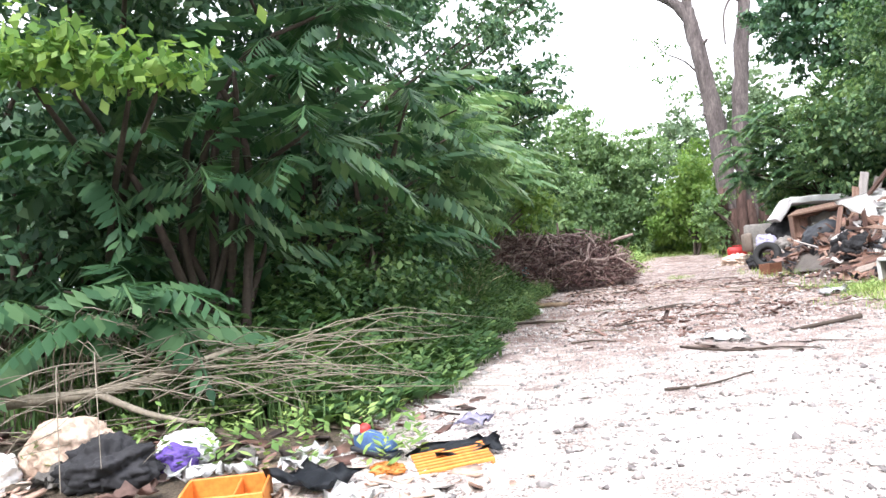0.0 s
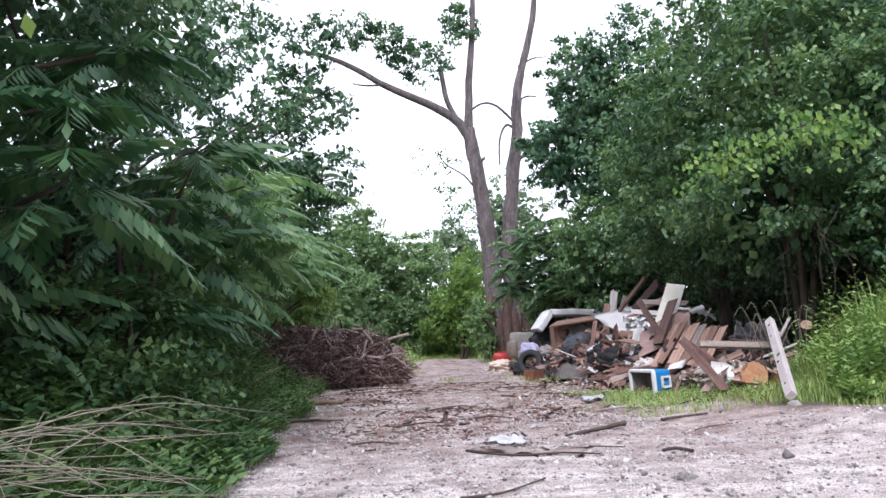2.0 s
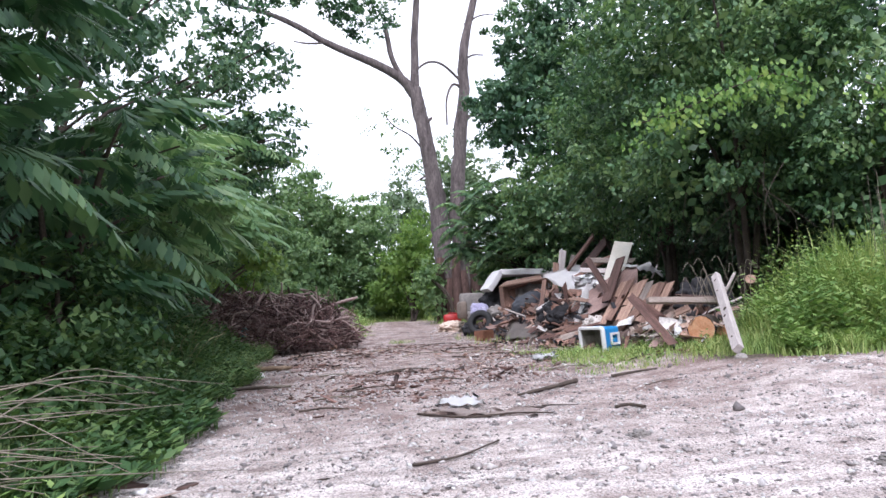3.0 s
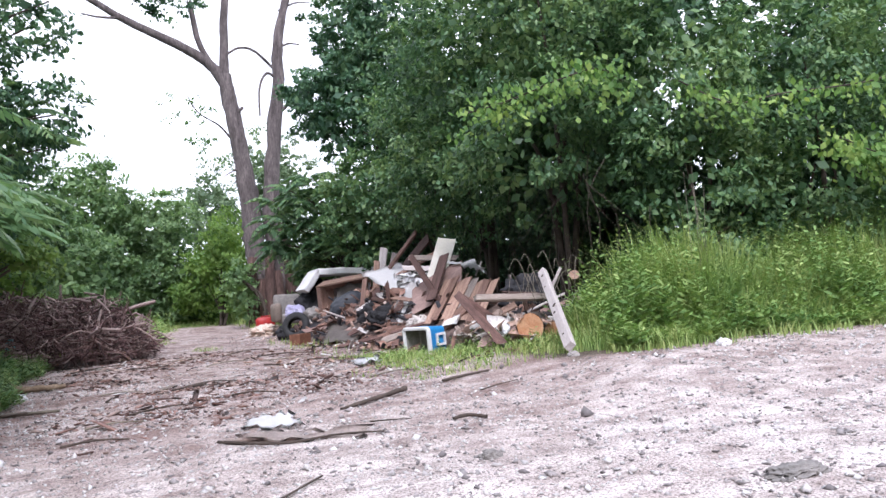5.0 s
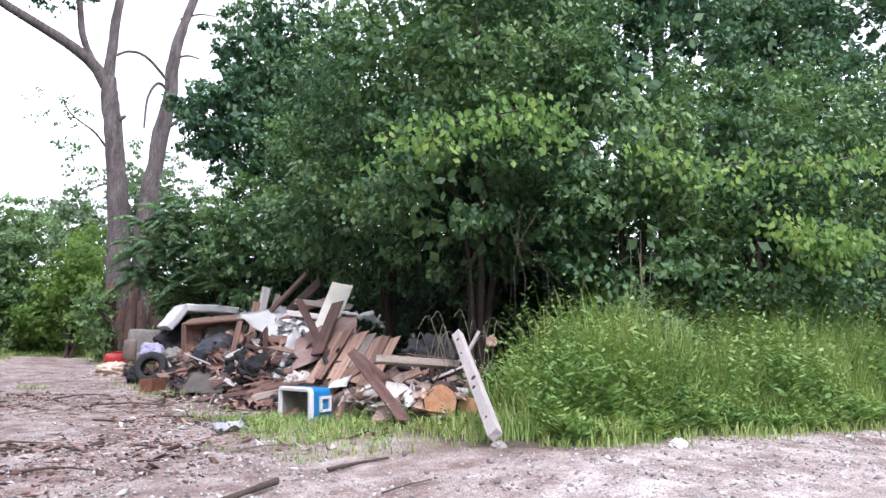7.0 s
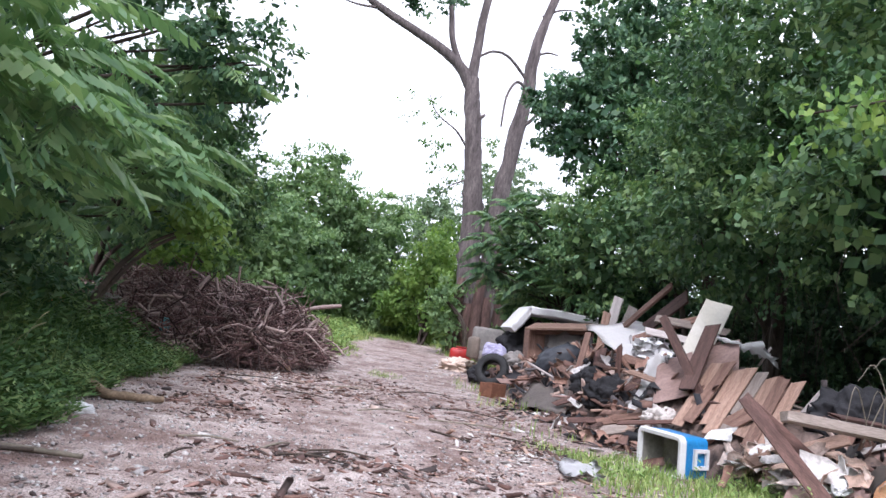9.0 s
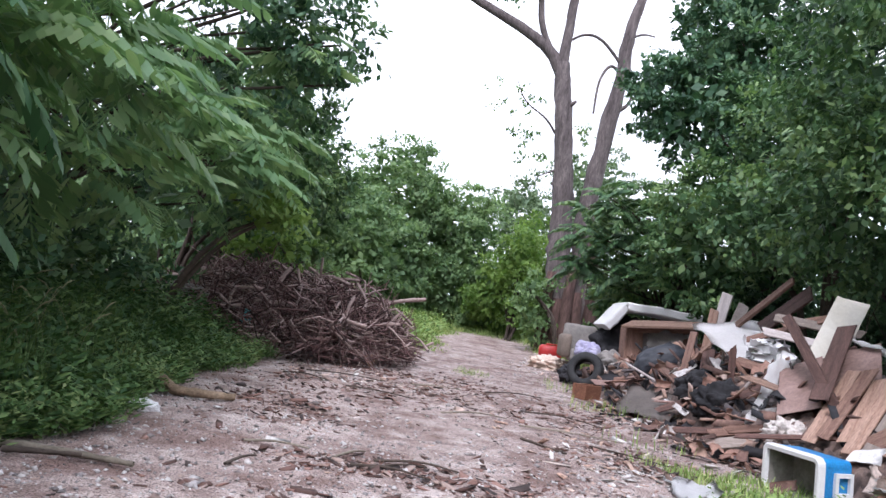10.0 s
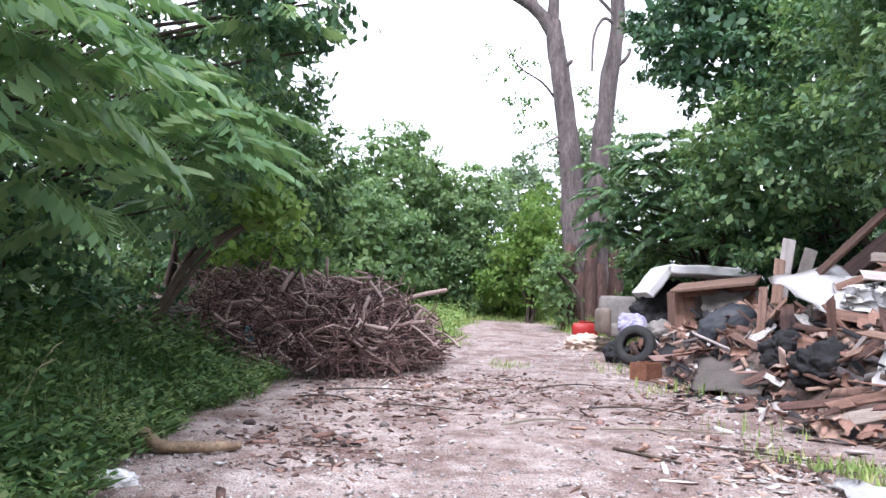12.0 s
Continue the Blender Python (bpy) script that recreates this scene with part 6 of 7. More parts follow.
def cabinet():
    thing = empty("broken_cabinet", (0, 0, 0), "brown wooden cabinet with its front torn out, tipped on the heap", "cabinet")
    def add(name, p, q, w, t, m, face, label=""):
        mm, L = along_pose(Vector(p), Vector(q), face)
        part(name, box_bm(L, w, t, 0.006, 0.01), m, thing, label).matrix_world = mm
    add("side_panel", (4.8, 20.2, 0.5), (4.75, 20.35, 1.5), 0.34, 0.06, WOOD_BROWN, (-0.3, -1, 0.1))
    add("side_panel", (4.62, 20.5, 0.5), (4.6, 20.6, 1.5), 0.5, 0.05, WOOD_BROWN, (-1, 0, 0))
    add("top_panel", (4.58, 20.35, 1.56), (5.8, 19.6, 1.72), 0.75, 0.05, WOOD_TAN, (0, -0.25, 1))
    add("top_panel", (4.7, 20.2, 1.46), (5.7, 19.5, 1.62), 0.14, 0.05, WOOD_BROWN, (0, -1, 0.2), "torn front rail")
    add("back_panel", (4.9, 20.5, 1.0), (5.8, 20.0, 1.15), 0.9, 0.02, GREY_BOARD, (0, -1, 0))
    add("side_panel", (5.65, 19.7, 0.7), (5.7, 19.75, 1.6), 0.3, 0.05, WOOD_BROWN, (-0.3, -1, 0.1))


cabinet()

sheet("torn_curtain", [(4.92, 19.95, 1.45), (5.62, 19.55, 1.56), (5.4, 19.6, 0.85), (5.0, 19.85, 0.95)], 9, 8, GREY_CLOTH, "torn grey cloth hanging in the broken cabinet", "cloth", 0.06, 18, 0.008, 0.06)


def armchair():
    thing = empty("armchair", (4.1, 22.9, 0.3), "dumped grey-brown upholstered armchair half buried by rubbish", "armchair")
    for name, p, s, m in (("backrest", (4.15, 23.15, 1.05), (0.8, 0.25, 0.75), GREY_CLOTH), ("armrest", (3.75, 22.8, 0.88), (0.22, 0.8, 0.55), rough_mat("brown_cloth", (0.2, 0.16, 0.13), (0.3, 0.24, 0.2), 5)),
                          ("seat", (4.15, 22.75, 0.68), (0.6, 0.7, 0.3), GREY_CLOTH)):
        bm = box_bm(*s, 0.05)
        bmesh.ops.subdivide_edges(bm, edges=bm.edges[:], cuts=2, use_grid_fill=True)
        for v in bm.verts:
            v.co += v.co.normalized() * 0.02 * noise.noise(v.co * 6)
        part(name, bm, m, thing, "", True).location = Vector(p) - Vector((4.1, 22.9, 0.3))


armchair()


def tyre(at, rz, rx, label):
    """A car tyre: rounded tread with blocks, sidewalls and open middle."""
    thing = empty("tyre", at, label, "tyre", "tyres")
    prof = [(0.2, -0.075), (0.215, -0.1), (0.27, -0.115), (0.33, -0.108), (0.365, -0.085), (0.375, 0), (0.365, 0.085), (0.33, 0.108), (0.27, 0.115), (0.215, 0.1), (0.2, 0.075), (0.24, 0.06), (0.33, 0.04), (0.34, 0), (0.33, -0.04), (0.24, -0.06)]
    bm = bmesh.new()
    N = 40
    rings = [[bm.verts.new((r * math.cos(a), r * math.sin(a), z)) for r, z in prof] for a in np.linspace(0, 2 * math.pi, N, endpoint=False)]
    for k in range(N):
        for j in range(len(prof)):
            bm.faces.new((rings[k][j], rings[(k + 1) % N][j], rings[(k + 1) % N][(j + 1) % 16], rings[k][(j + 1) % 16]))
    bmesh.ops.recalc_face_normals(bm, faces=bm.faces)
    part("carcass", bm, RUBBER, thing, "", True)
    bm = bmesh.new()
    for k in range(N):
        a = 2 * math.pi * k / N
        for z in (-0.055, 0.0, 0.055):
            g = bmesh.ops.create_cube(bm, size=1)
            bmesh.ops.scale(bm, vec=(0.016, 0.042, 0.045), verts=g["verts"])
            bmesh.ops.transform(bm, matrix=Matrix.Rotation(a + (0.07 if z == 0 else 0), 4, "Z") @ Matrix.Translation((0.374 - 0.05 * abs(z) / 0.3, 0, z)), verts=g["verts"])
    part("tread", bm, RUBBER, thing)
    thing.rotation_euler = (radians(rx), 0, radians(rz))


tyre((3.84, 20.25, 0.48), -32, 72, "worn black car tyre standing against the heap")


def fuel_can():
    thing = empty("fuel_can", (3.75, 25.0, 0.2), "red plastic fuel can lying by the track", "fuel can")
    bm = box_bm(0.62, 0.3, 0.34, 0.06)
    bmesh.ops.bevel(bm, geom=bm.edges[:], offset=0.015, segments=2, affect="EDGES")
    part("body", bm, RED_PLASTIC, thing, "", True).location = (0, 0, 0.4)
    part("handle", box_bm(0.34, 0.05, 0.05, 0.012), RED_PLASTIC, thing).location = (0.02, 0, 0.6)
    v, f = tube([(0.2, 0, 0.55), (0.27, 0, 0.62), (0.3, 0, 0.68)], [0.04, 0.035, 0.03], 10)
    under("spout", mesh_np("spout", v, f, BLACK_PLASTIC, False), thing)


fuel_can()


def cooler():
    """A drinks cooler on its side, lid gone: blue body, white rim, grimy liner, end handle."""
    thing = empty("cooler", (4.41, 12.1, -0.01), "blue and white plastic cooler lying on its side without a lid", "cooler")
    L, H, D, T = 0.7, 0.46, 0.38, 0.045
    bm = bmesh.new()
    def ring(x, ins, d):
        out = []
        hy, hz, rr = L / 2 - ins, H / 2 - ins, max(0.02, 0.07 - ins)
        for cy_, cz_, a0 in ((hy - rr, hz - rr, 0), (-hy + rr, hz - rr, 90), (-hy + rr, -hz + rr, 180), (hy - rr, -hz + rr, 270)):
            for k in range(5):
                a = radians(a0 + k * 22.5)
                out.append(d.verts.new((x, cy_ + rr * math.cos(a), H / 2 + cz_ + rr * math.sin(a))))
        return out
    def skin(rows, name, m, cap_first=False, cap_last=False, d=None, label=""):
        for r0, r1 in zip(rows, rows[1:]):
            for j in range(20):
                d.faces.new((r0[j], r0[(j + 1) % 20], r1[(j + 1) % 20], r1[j]))
        if cap_first:
            d.faces.new(rows[0])
        if cap_last:
            d.faces.new(rows[-1])
        bmesh.ops.recalc_face_normals(d, faces=d.faces)
        return part(name, d, m, thing, label)
    skin([ring(-D / 2 + 0.05, 0.0, bm), ring(D / 2 - 0.03, 0.015, bm), ring(D / 2, 0.045, bm)], "body", BLUE_PLASTIC, False, True, bm, "blue outer shell")
    bm = bmesh.new()
    skin([ring(-D / 2 + 0.052, -0.008, bm), ring(-D / 2, -0.008, bm), ring(-D / 2 - 0.012, 0.01, bm), ring(-D / 2 - 0.008, T, bm), ring(-D / 2 + 0.03, T + 0.004, bm)], "rim", WHITE_PLASTIC, False, False, bm, "white rim")
    bm = bmesh.new()
    skin([ring(-D / 2 + 0.028, T, bm), ring(D / 2 - 0.08, T + 0.02, bm), ring(D / 2 - 0.07, T + 0.05, bm)], "liner", DIRTY_WHITE, False, True, bm, "grimy grey inner liner")
    for s in (-1, 1):
        bm = bmesh.new()
        for cyy, czz, a, b in ((0.0, 0.085, 0.19, 0.035), (0.0, -0.085, 0.19, 0.035), (-0.078, 0.0, 0.035, 0.135), (0.078, 0.0, 0.035, 0.135)):
            g = bmesh.ops.create_cube(bm, size=1)
            bmesh.ops.scale(bm, vec=(a, 0.03, b), verts=g["verts"])
            bmesh.ops.translate(bm, vec=(cyy, 0, czz), verts=g["verts"])
        part("handle", bm, WHITE_PLASTIC, thing, "white square carrying handle").location = (0.055, s * (L / 2 + 0.012), H / 2 + 0.01)
    thing.rotation_euler = (0, radians(-3), radians(16.5))


cooler()


def rust_box():
    thing = empty("drawer_box", (3.56, 18.4, float(ground_z(3.56, 18.4))), "small rusty-brown wooden drawer lying on the ground", "drawer")
    for name, p, s in (("front_panel", (0, -0.13, 0.13), (0.5, 0.025, 0.26)), ("back_panel", (0, 0.13, 0.13), (0.5, 0.025, 0.26)), ("side_panel", (-0.237, 0, 0.13), (0.025, 0.235, 0.26)),
                       ("side_panel", (0.237, 0, 0.13), (0.025, 0.235, 0.26)), ("base_panel", (0, 0, 0.02), (0.44, 0.23, 0.02))):
        part(name, box_bm(*s, 0.004), RUST_BOX, thing).location = p
    thing.rotation_euler = (0, 0, radians(46))


rust_box()
crumple("black_bag", (4.72, 18.1, 0.7), (0.95, 0.5, 0.6), NAVY_PLASTIC, "bulging black plastic sack on the side of the heap", "sack", 21, 0.1, 2.2).rotation_euler = (0, radians(-24), 0)
crumple("black_sack", (4.72, 15.1, 0.3), (0.75, 0.55, 0.6), BLACK_PLASTIC, "torn black rubbish sack low in the heap", "sack", 22)
crumple("black_sack", (4.78, 16.1, 0.45), (0.7, 0.5, 0.55), BLACK_PLASTIC, "torn black rubbish sack low in the heap", "sack", 23)
crumple("black_sack", (6.3, 11.9, 0.55), (0.9, 0.7, 0.7), BLACK_PLASTIC, "black rubbish sack behind the siding panel", "sack", 24)
crumple("black_sack", (3.72, 21.2, 0.1), (0.45, 0.4, 0.5), BLACK_PLASTIC, "small black sack beside the tyre", "sack", 25)
crumple("lilac_rag", (4.05, 21.3, 0.62), (0.6, 0.4, 0.5), LILAC_CLOTH, "bundle of white and lilac clothes behind the tyre", "clothes", 26, 0.32, 3)
crumple("grey_rag", (4.45, 20.7, 0.5), (0.7, 0.5, 0.5), GREY_CLOTH, "grey bundle of cloth beside the cabinet", "clothes", 27)
crumple("crumpled_cloth", (5.6, 16.6, 1.35), (0.5, 0.4, 0.36), WHITE_CLOTH, "crumpled white sheets and paper on top of the heap", "cloth", 28, 0.35, 5)
crumple("crumpled_cloth", (5.55, 15.9, 1.15), (0.45, 0.4, 0.36), WHITE_CLOTH, "crumpled white sheets and paper on top of the heap", "cloth", 29, 0.35, 5)
crumple("crumpled_cloth", (4.85, 13.4, 0.3), (0.5, 0.5, 0.35), rough_mat("paper", (0.6, 0.52, 0.47), (0.78, 0.74, 0.7), 12), "crumpled pale paper among the planks", "paper", 30, 0.4, 6)
crumple("pale_rag", (3.6, 23.8, 0.15), (0.9, 0.6, 0.4), rough_mat("pale_rag", (0.6, 0.45, 0.36), (0.76, 0.66, 0.58), 7), "pale cloth and paper spilled by the fuel can", "cloth", 31, 0.6, 6)
RING_WOOD = rough_mat("orange_cut_wood", (0.5, 0.2, 0.085), (0.72, 0.44, 0.26), 9, 0.85, 45, 0.6, 0.1, grain=(0.7, 1.1))


def cut_log(at, back, radius, label, face=RING_WOOD):
    """A sawn log: bark round it, an uneven orange sawn face at its near end."""
    thing = empty("cut_log", at, label, "log", "cut logs")
    b = Vector(back)
    pts = [tuple(b * t) for t in (0, 0.33, 0.66, 1)]
    under("bark", mesh_np("bark", *limb(pts, radius, radius * 0.9, 8, 14, 0.05, 7), BARK_DARK, False), thing)
    bm = bmesh.new()
    bmesh.ops.create_circle(bm, cap_ends=True, radius=radius * 0.97, segments=16)
    bmesh.ops.subdivide_edges(bm, edges=bm.edges[:], cuts=1)
    for v in bm.verts:
        v.co *= 1 + 0.07 * noise.noise(v.co * 9)
    w = (-b).normalized()
    part("sawn_face", bm, face, thing, "sawn face").matrix_local = Matrix.Translation(w * 0.012) @ w.to_track_quat("Z", "Y").to_matrix().to_4x4()


cut_log((4.97, 9.5, 0.4), (0.5, 0.75, 0.02), 0.19, "sawn log with an orange cut face under the beam")
cut_log((5.3, 9.45, 0.32), (0.4, 0.7, -0.05), 0.13, "smaller split log with an orange face under the beam")
cut_log((6.42, 10.55, 1.1), (0.75, 1.35, -0.75), 0.085, "sawn branch end sticking up behind the leaning post", WOOD_TAN)
sheet("torn_card", [(4.75, 9.75, 0.22), (5.0, 9.55, 0.2), (5.02, 9.75, 0.4), (4.85, 9.9, 0.42)], 8, 8, PINK_BOARD, "torn brown card under the beam", "cardboard", 0.05, 72, 0.01, 0.05)
tagged(new("forked_stick", mesh_np("forked_stick", *join([limb([(5.72, 10.25, 0.83), (5.80, 10.20, 0.96), (5.94, 10.15, 1.22)], 0.03, 0.022, 9, 8, 0.06, 4), limb([(5.80, 10.20, 0.96), (5.62, 10.30, 1.12)], 0.022, 0.015, 6, 7, 0.06, 5)]), WOOD_PALE, False)), "pale peeled crooked stick hooked behind the leaning post", "stick")
crumple("white_rag", (4.95, 10.15, 0.3), (0.15, 0.12, 0.14), WHITE_CLOTH, "crumpled white rag under the beam", "rag", 34, 0.25, 3)
sheet("bent_sheet", [(3.62, 16.5, 0.1), (4.2, 15.7, 0.14), (4.66, 16.4, 0.46), (4.15, 17.6, 0.52)], 10, 8, GREY_BOARD, "bent grey-brown panel at the foot of the heap", "panel", 0.04, 14, 0.015, 0.03)
sheet("white_board", [(4.62, 16.5, 1.62), (5.2, 15.7, 1.02), (5.7, 15.6, 1.3), (5.75, 16.8, 1.84)], 10, 8, WHITE_BOARD, "pointed white board lying on the heap", "panel", 0.02, 15, 0.012, 0.02)
sheet("white_board", [(4.98, 14.25, 1.32), (5.2, 14.1, 1.22), (4.82, 13.9, 0.48), (4.62, 14.1, 0.42)], 8, 10, WHITE_BOARD, "curved white plastic strip hanging down the heap", "panel", 0.05, 16, 0.008, 0.03)
sheet("grey_plastic_sheet", [(5.65, 14.0, 1.62), (6.0, 13.2, 1.5), (6.3, 13.4, 1.4), (6.0, 14.2, 1.55)], 10, 8, WHITE_PLASTIC, "crumpled translucent grey plastic sheet", "plastic sheet", 0.07, 17, 0.006, 0.05)

# rough stone under the post
crumple("stone", (4.66, 8.0, float(ground_z(4.66, 8.0)) - 0.05), (0.15, 0.13, 0.13), STONE, "small rough stone at the foot of the post", "stone", 40, 0.25)

# bare twigs hanging in the hollow under the hedge
def hollow_twigs():
    r = np.random.default_rng(601)
    out = []
    for k in range(70):
        x, y = r.uniform(6.3, 8.4), r.uniform(9.6, 16.5)
        top = np.array([x, y, r.uniform(1.8, 3.2)])
        low = top + [r.normal() * 0.5, r.normal() * 0.5, -r.uniform(0.8, 2.0)]
        low[2] = max(low[2], float(ground_z(low[0], low[1])) + 0.1)
        out.append(tube(spline([top, (top + low) / 2 + r.normal(size=3) * 0.15, low], 6), np.linspace(0.006, 0.002, 6), 4))
    return join(out)


stuff("dead_twigs", hollow_twigs(), BARK_DARK, "dry brown twigs hanging in the dark under the hedge", "twigs")
out_arc = []
for k in range(14):
    r_ = np.random.default_rng(620 + k)
    a = np.array([5.7 + r_.uniform(-0.2, 0.6), 10.5 + r_.uniform(-0.3, 0.3), 0.7])
    b = a + [r_.uniform(-0.6, 0.6), r_.uniform(-0.3, 0.1), r_.uniform(0.2, 0.9)]
    out_arc.append(tube(spline([a, (a + b) / 2 + [0, 0, 0.35], b + [0.1, 0, -0.1]], 10), np.linspace(0.007, 0.003, 10), 4))
stuff("dry_stems", join(out_arc), TWIG_GREY, "arching dry stems behind the leaning post", "stems")
out_arc = []
for k in range(6):
    r_ = np.random.default_rng(640 + k)
    a = np.array([7.35 + r_.uniform(-0.12, 0.12), 8.7 + r_.uniform(-0.1, 0.1), 0.3])
    out_arc.append(tube(spline([a, a + [0.0, 0, 1.0], a + [r_.normal() * 0.06, 0, r_.uniform(1.8, 2.25)]], 8), np.linspace(0.005, 0.003, 8), 4))
stuff("dry_stalks", join(out_arc), TWIG_GREY, "tall grey dry stalks standing in the grass", "stalks")

# ---- cut branch and rubbish at the near bank ----
def fallen_branch():
    thing = empty("fallen_branch", (0, 0, 0), "fallen grey branch with a spray of long bare twigs", "branch")
    r = np.random.default_rng(701)
    g = lambda x, y, z: (x, y, float(ground_z(x, y)) + z)
    under("main_stem", mesh_np("main_stem", *limb([g(-4.6, 2.5, 0.3), g(-3.7, 2.85, 0.34), g(-3.1, 3.05, 0.36), g(-2.5, 3.5, 0.5)], 0.05, 0.02, 14, 8, 0.06, 1), TWIG_GREY, False), thing)
    under("side_stem", mesh_np("side_stem", *limb([g(-3.2, 3.0, 0.35), g(-2.8, 2.95, 0.22), g(-2.4, 2.95, 0.14)], 0.025, 0.012, 9, 7, 0.06, 2), TWIG_GREY, False), thing)
    bits = []
    for k in range(110):
        t = r.random()
        a = np.array(g(-3.4 + 1.3 * t + r.normal() * 0.15, 2.95 + 0.75 * t + r.normal() * 0.2, 0.12 + 0.4 * r.random()))
        L = r.uniform(0.8, 1.7)
        d = np.array([0.7 + r.normal() * 0.4, 0.35 + r.normal() * 0.75, 0.0]) if k % 3 else np.array([r.normal(), r.normal(), 0.0])
        d = d / np.linalg.norm(d)
        lift = r.uniform(0.0, 0.5) * r.random()
        m1, e = a + d * L * 0.5 + [0, 0, lift * 0.8], a + d * L + [0, 0, lift * r.uniform(-0.4, 0.7)]
        for q in (m1, e):
            q[2] = max(q[2], float(ground_z(q[0], q[1])) + 0.02)
        bits.append(tube(spline([a, m1, e], 8), np.linspace(r.uniform(0.003, 0.007), 0.0015, 8), 4))
    for k in range(60):
        a = np.array(g(-3.9 + r.normal() * 0.35, 3.6 + r.normal() * 0.25, 0.1))
        e = a + [r.uniform(0.1, 0.9), r.normal() * 0.2, r.uniform(0.3, 0.7)]
        bits.append(tube(spline([a, (a + e) / 2 + [-0.1, 0, 0.35], e], 9), np.linspace(0.008, 0.002, 9), 4))
    tagged(under("twig_spray", mesh_np("twig_spray", *join(bits), TWIG_GREY, False), thing), "", "", "", "stuff")


fallen_branch()
gz0 = lambda x, y: float(ground_z(x, y))
crumple("black_sack", (-2.55, 2.3, gz0(-2.55, 2.3) - 0.03), (0.46, 0.36, 0.3), BLACK_PLASTIC, "black plastic rubbish sack on the near bank", "sack", 51)
crumple("purple_rag", (-2.33, 2.55, gz0(-2.33, 2.55)), (0.22, 0.2, 0.16), PURPLE_CLOTH, "crumpled purple cloth on the near bank", "rag", 52, 0.25, 3)
crumple("white_bag", (-2.36, 2.72, gz0(-2.36, 2.72)), (0.35, 0.25, 0.2), WHITE_CLOTH, "crumpled white plastic bag on the near bank", "bag", 53, 0.28, 3)
crumple("soggy_cardboard", (-2.98, 2.5, gz0(-2.98, 2.5)), (0.5, 0.38, 0.34), rough_mat("soggy_card", (0.42, 0.3, 0.23), (0.58, 0.45, 0.37), 5), "soggy pinkish-brown cardboard on the near bank", "cardboard", 54, 0.3, 3)
crumple("white_bag", (-3.3, 2.3, gz0(-3.3, 2.3)), (0.3, 0.25, 0.18), WHITE_CLOTH, "crumpled white plastic bag on the near bank", "bag", 55, 0.28, 3)


def crate(at, rz, sx, sy, h):
    thing = empty("plastic_crate", at, "open orange plastic tray on the near bank", "crate")
    for name, p, s in (("side_panel", (0, -sy / 2, h / 2), (sx, 0.012, h)), ("side_panel", (0, sy / 2, h / 2), (sx, 0.012, h)), ("end_panel", (-sx / 2, 0, h / 2), (0.012, sy, h)),
                       ("end_panel", (sx / 2, 0, h / 2), (0.012, sy, h)), ("divider", (0.05, 0, h * 0.45), (0.01, sy, h * 0.85)), ("base", (0, 0, 0.008), (sx, sy, 0.012))):
        part(name, box_bm(*s, 0.003), ORANGE_PLASTIC, thing).location = p
    thing.rotation_euler = (radians(4), 0, radians(rz))


crate((-1.68, 1.98, gz0(-1.68, 1.98)), 20, 0.36, 0.26, 0.1)


def lattice(at, rz):
    thing = empty("plastic_grille", at, "broken orange plastic grille lying on the gravel", "grille")
    for k in range(7):
        part("slat", box_bm(0.38, 0.016, 0.018, 0.003), ORANGE_PLASTIC, thing).location = (0, -0.12 + 0.04 * k, 0.03)
    for s in (-1, 0, 1):
        part("rail", box_bm(0.016, 0.27, 0.016, 0.003), ORANGE_PLASTIC, thing).location = (0.18 * s, 0, 0.014)
    thing.rotation_euler = (radians(6), radians(-4), radians(rz))


lattice((-0.8, 2.62, gz0(-0.8, 2.55)), 25)
crumple("orange_scrap", (-1.08, 2.44, gz0(-1.08, 2.44)), (0.16, 0.1, 0.06), ORANGE_PLASTIC, "broken orange plastic scrap on the gravel", "scrap", 57, 0.4)


def shoe(at):
    thing = empty("shoe", at, "blue shoe with a red and white collar on the rubbish", "shoe")
    bm = bmesh.new()
    bmesh.ops.create_uvsphere(bm, u_segments=18, v_segments=12, radius=0.5)
    for v in bm.verts:
        t = v.co.x
        v.co = Vector((v.co.x * 0.3, v.co.y * 0.11, max(-0.04, v.co.z * (0.13 - 0.11 * t)) + 0.05))
    part("upper", bm, BLUE_CLOTH, thing, "blue fabric upper", True)
    part("sole", box_bm(0.29, 0.1, 0.03, 0.01), NAVY_PLASTIC, thing, "dark sole").location = (0, 0, 0.012)
    bm = bmesh.new()
    bmesh.ops.create_uvsphere(bm, u_segments=14, v_segments=8, radius=0.034)
    part("collar", bm, RED_PLASTIC, thing, "red collar", True).location = (-0.075, 0, 0.115)
    bm = bmesh.new()
    bmesh.ops.create_uvsphere(bm, u_segments=12, v_segments=8, radius=0.03)
    part("tongue", bm, WHITE_CLOTH, thing, "white tongue", True).location = (-0.11, -0.03, 0.115)
    thing.rotation_euler = (0, radians(5), radians(-20))


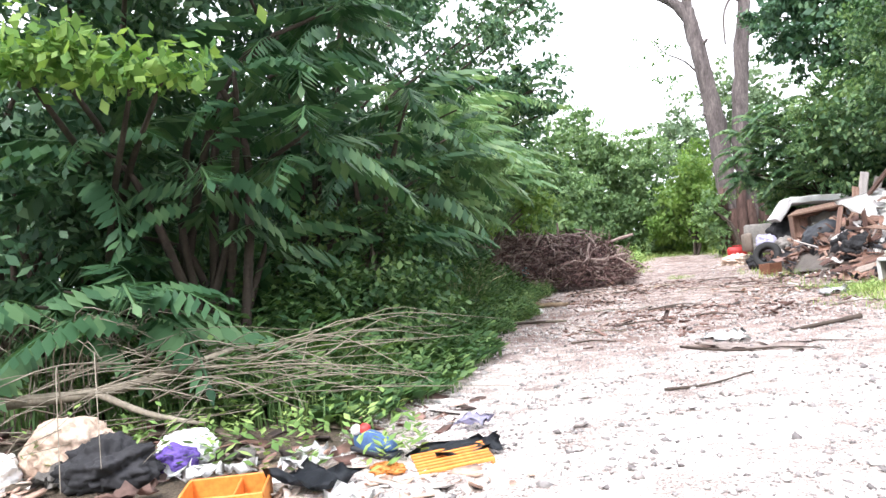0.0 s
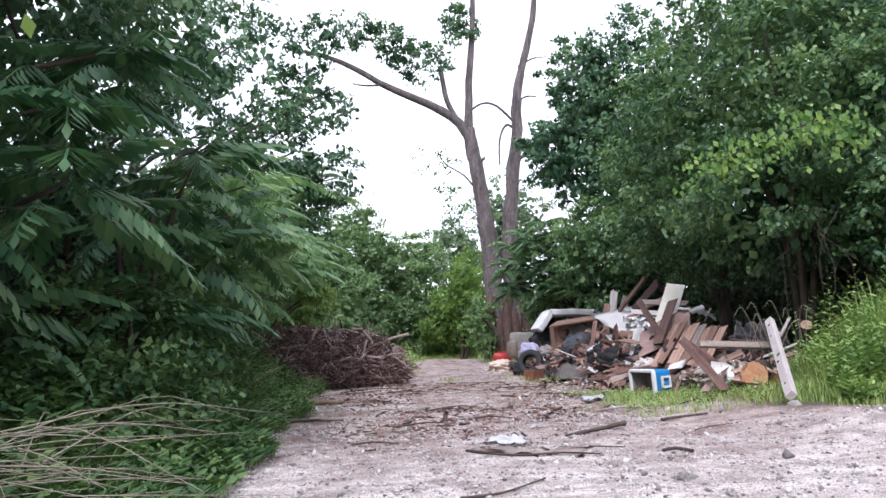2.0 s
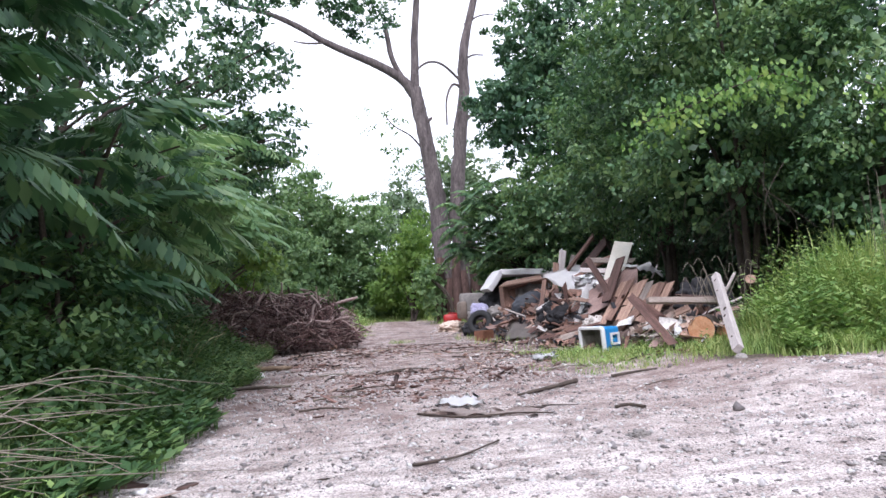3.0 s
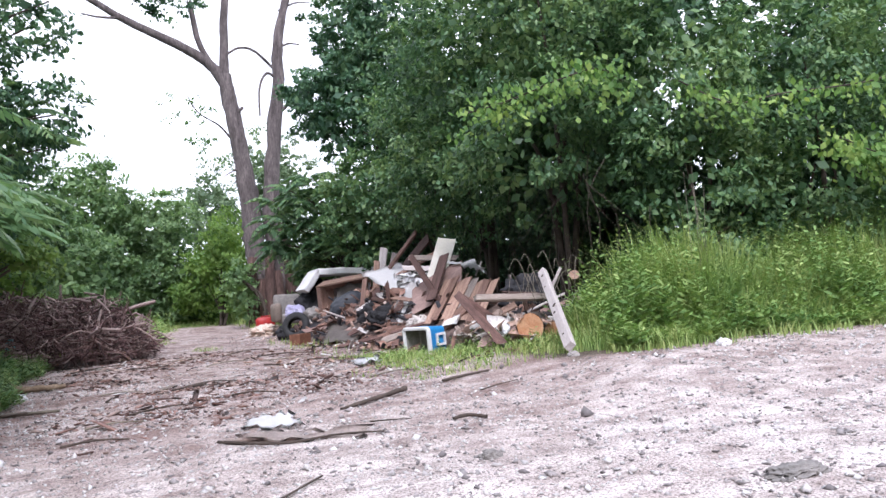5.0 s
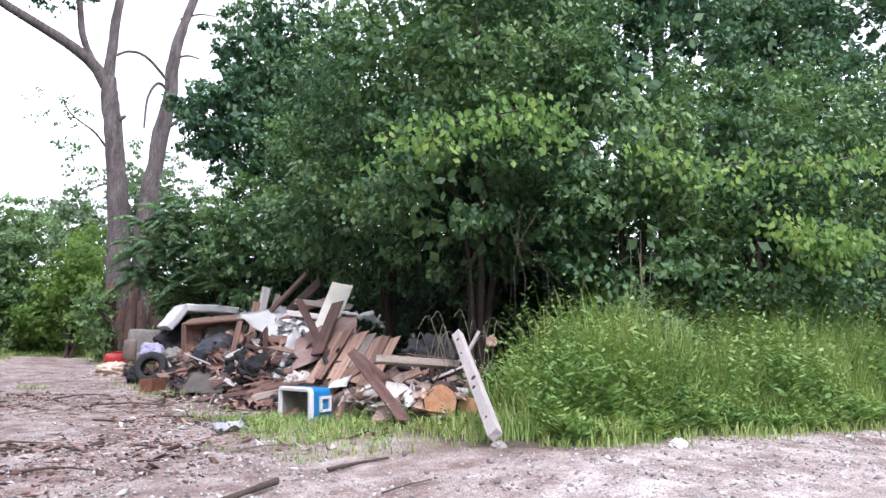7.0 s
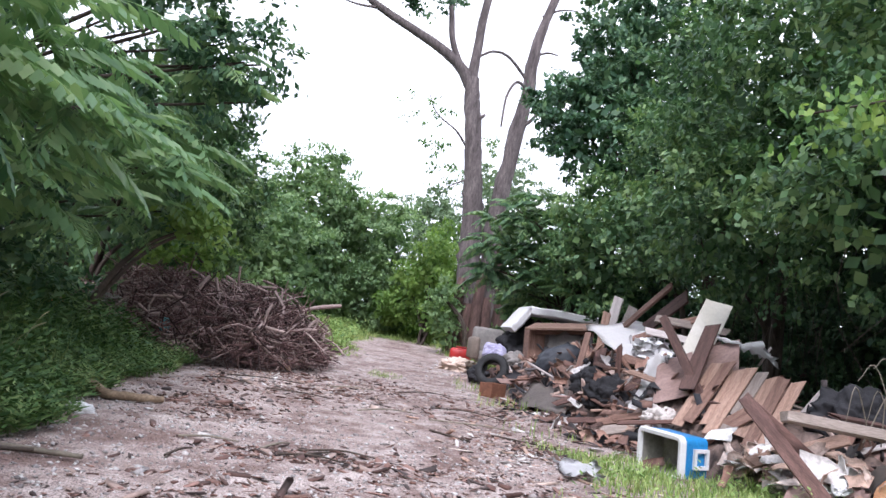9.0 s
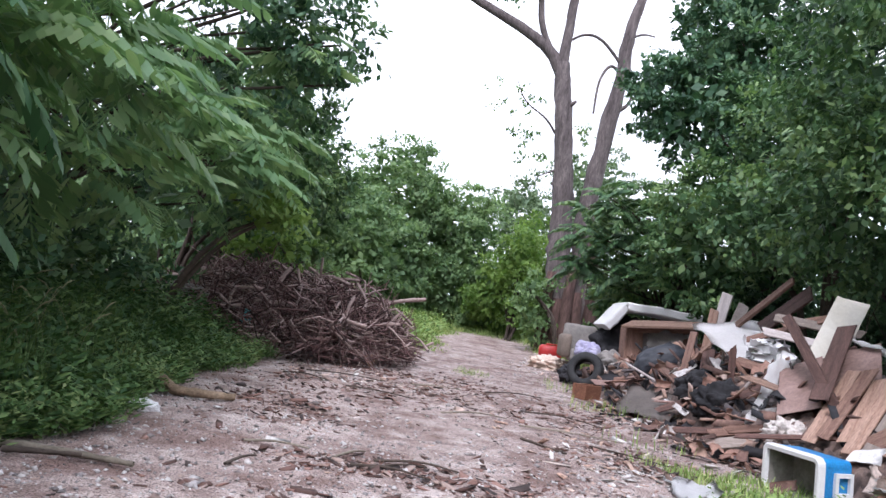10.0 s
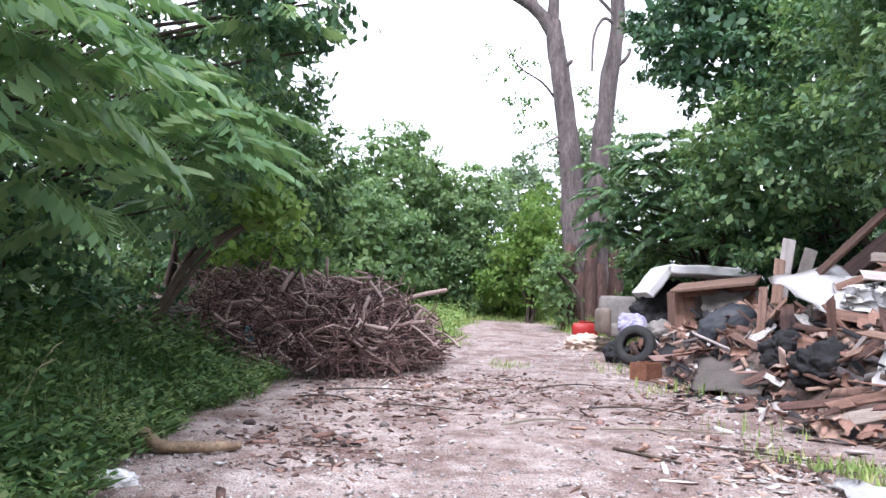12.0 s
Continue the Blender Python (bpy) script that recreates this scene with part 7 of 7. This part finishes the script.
shoe((-1.25, 2.74, gz0(-1.25, 2.74) + 0.02))
sheet("grey_rag", [(-1.05, 2.72, -0.06), (-0.85, 2.6, -0.06), (-0.52, 2.76, -0.05), (-0.7, 2.95, -0.03)], 8, 6, NAVY_PLASTIC, "dark grey crumpled cloth on the gravel", "rag", 0.02, 31, 0.008, 0.03)
sheet("clear_wrapper", [(-0.95, 3.25, -0.05), (-0.8, 3.2, -0.02), (-0.72, 3.32, -0.03), (-0.9, 3.38, 0.0)], 6, 5, LILAC_CLOTH, "pale clear plastic wrapper at the gravel edge", "wrapper", 0.03, 32, 0.004, 0.02)
sheet("dark_plastic", [(-1.55, 2.1, -0.04), (-1.2, 2.05, -0.03), (-1.15, 2.3, -0.02), (-1.5, 2.35, -0.0)], 8, 6, NAVY_PLASTIC, "dark plastic sheeting among white scraps", "plastic sheet", 0.05, 33, 0.006, 0.03)
lx, ly = patches(170, [(-1.25, 2.25, 0.22, 0.2), (-0.9, 2.2, 0.25, 0.2), (-1.6, 2.5, 0.3, 0.15), (-2.9, 2.3, 0.3, 0.2)], 720)
stuff("near_litter", chips(lx, ly, rng.uniform(0.03, 0.1, len(lx)), 721, 0.15), PALE_CHIPS, "torn white paper and plastic scraps on the near bank", "litter")

for k in range(12):
    r_ = random.Random(800 + k)
    x, y = r_.uniform(-3.0, -0.9), r_.uniform(1.95, 2.75)
    a, w, h = r_.uniform(0, 3.1), r_.uniform(0.12, 0.28), r_.uniform(0.1, 0.2)
    q = [(x + w * cx_ * math.cos(a) - h * cy_ * math.sin(a), y + w * cx_ * math.sin(a) + h * cy_ * math.cos(a), gz0(x, y) + 0.03 + r_.uniform(0, 0.05)) for cx_, cy_ in ((-0.5, -0.5), (0.5, -0.5), (0.5, 0.5), (-0.5, 0.5))]
    m_, lab_ = [(WHITE_CLOTH, "torn white plastic scrap on the near bank"), (GREY_CLOTH, "dirty grey rag on the near bank"), (WHITE_BOARD, "torn white paper on the near bank"), (PINK_BOARD, "soggy brown card on the near bank")][k % 4]
    sheet("litter_scrap", q, 6, 5, m_, lab_, "litter", 0.035, 60 + k, 0.004, 0.03, "near litter")
wx, wy = scatter(90, -3.2, -1.0, 2.3, 3.6, lambda x, y, q: x < -0.9, 820)
stuff("seedlings", weed_arrays(wx, wy, rng.uniform(0.08, 0.3, len(wx)), 0.09, 821, 8), LEAF_WEED, "small green weeds growing through the litter", "weeds")
tx, ty = scatter(260, -4.4, -1.0, 2.4, 4.4, lambda x, y, q: q < 0.9, 822)
stuff("twig_litter", chips(tx, ty, rng.uniform(0.04, 0.16, len(tx)), 823, 0.08), CHIPS, "dead leaves and bits of bark on the near bank", "leaf litter")

post = next(o for o in scene.objects if o.name.startswith("wooden_post"))
for k, u in enumerate((-0.98, -0.3, -0.12, 0.62, 1.02)):
    bm = bmesh.new()
    bmesh.ops.create_cone(bm, cap_ends=True, segments=9, radius1=0.016 + 0.008 * (k % 3), radius2=0.012 + 0.008 * (k % 3), depth=0.008)
    knot = part("knot", bm, BARK_DARK, post)
    knot.location = (u, 0.02 * math.sin(k * 2.4), 0.048)
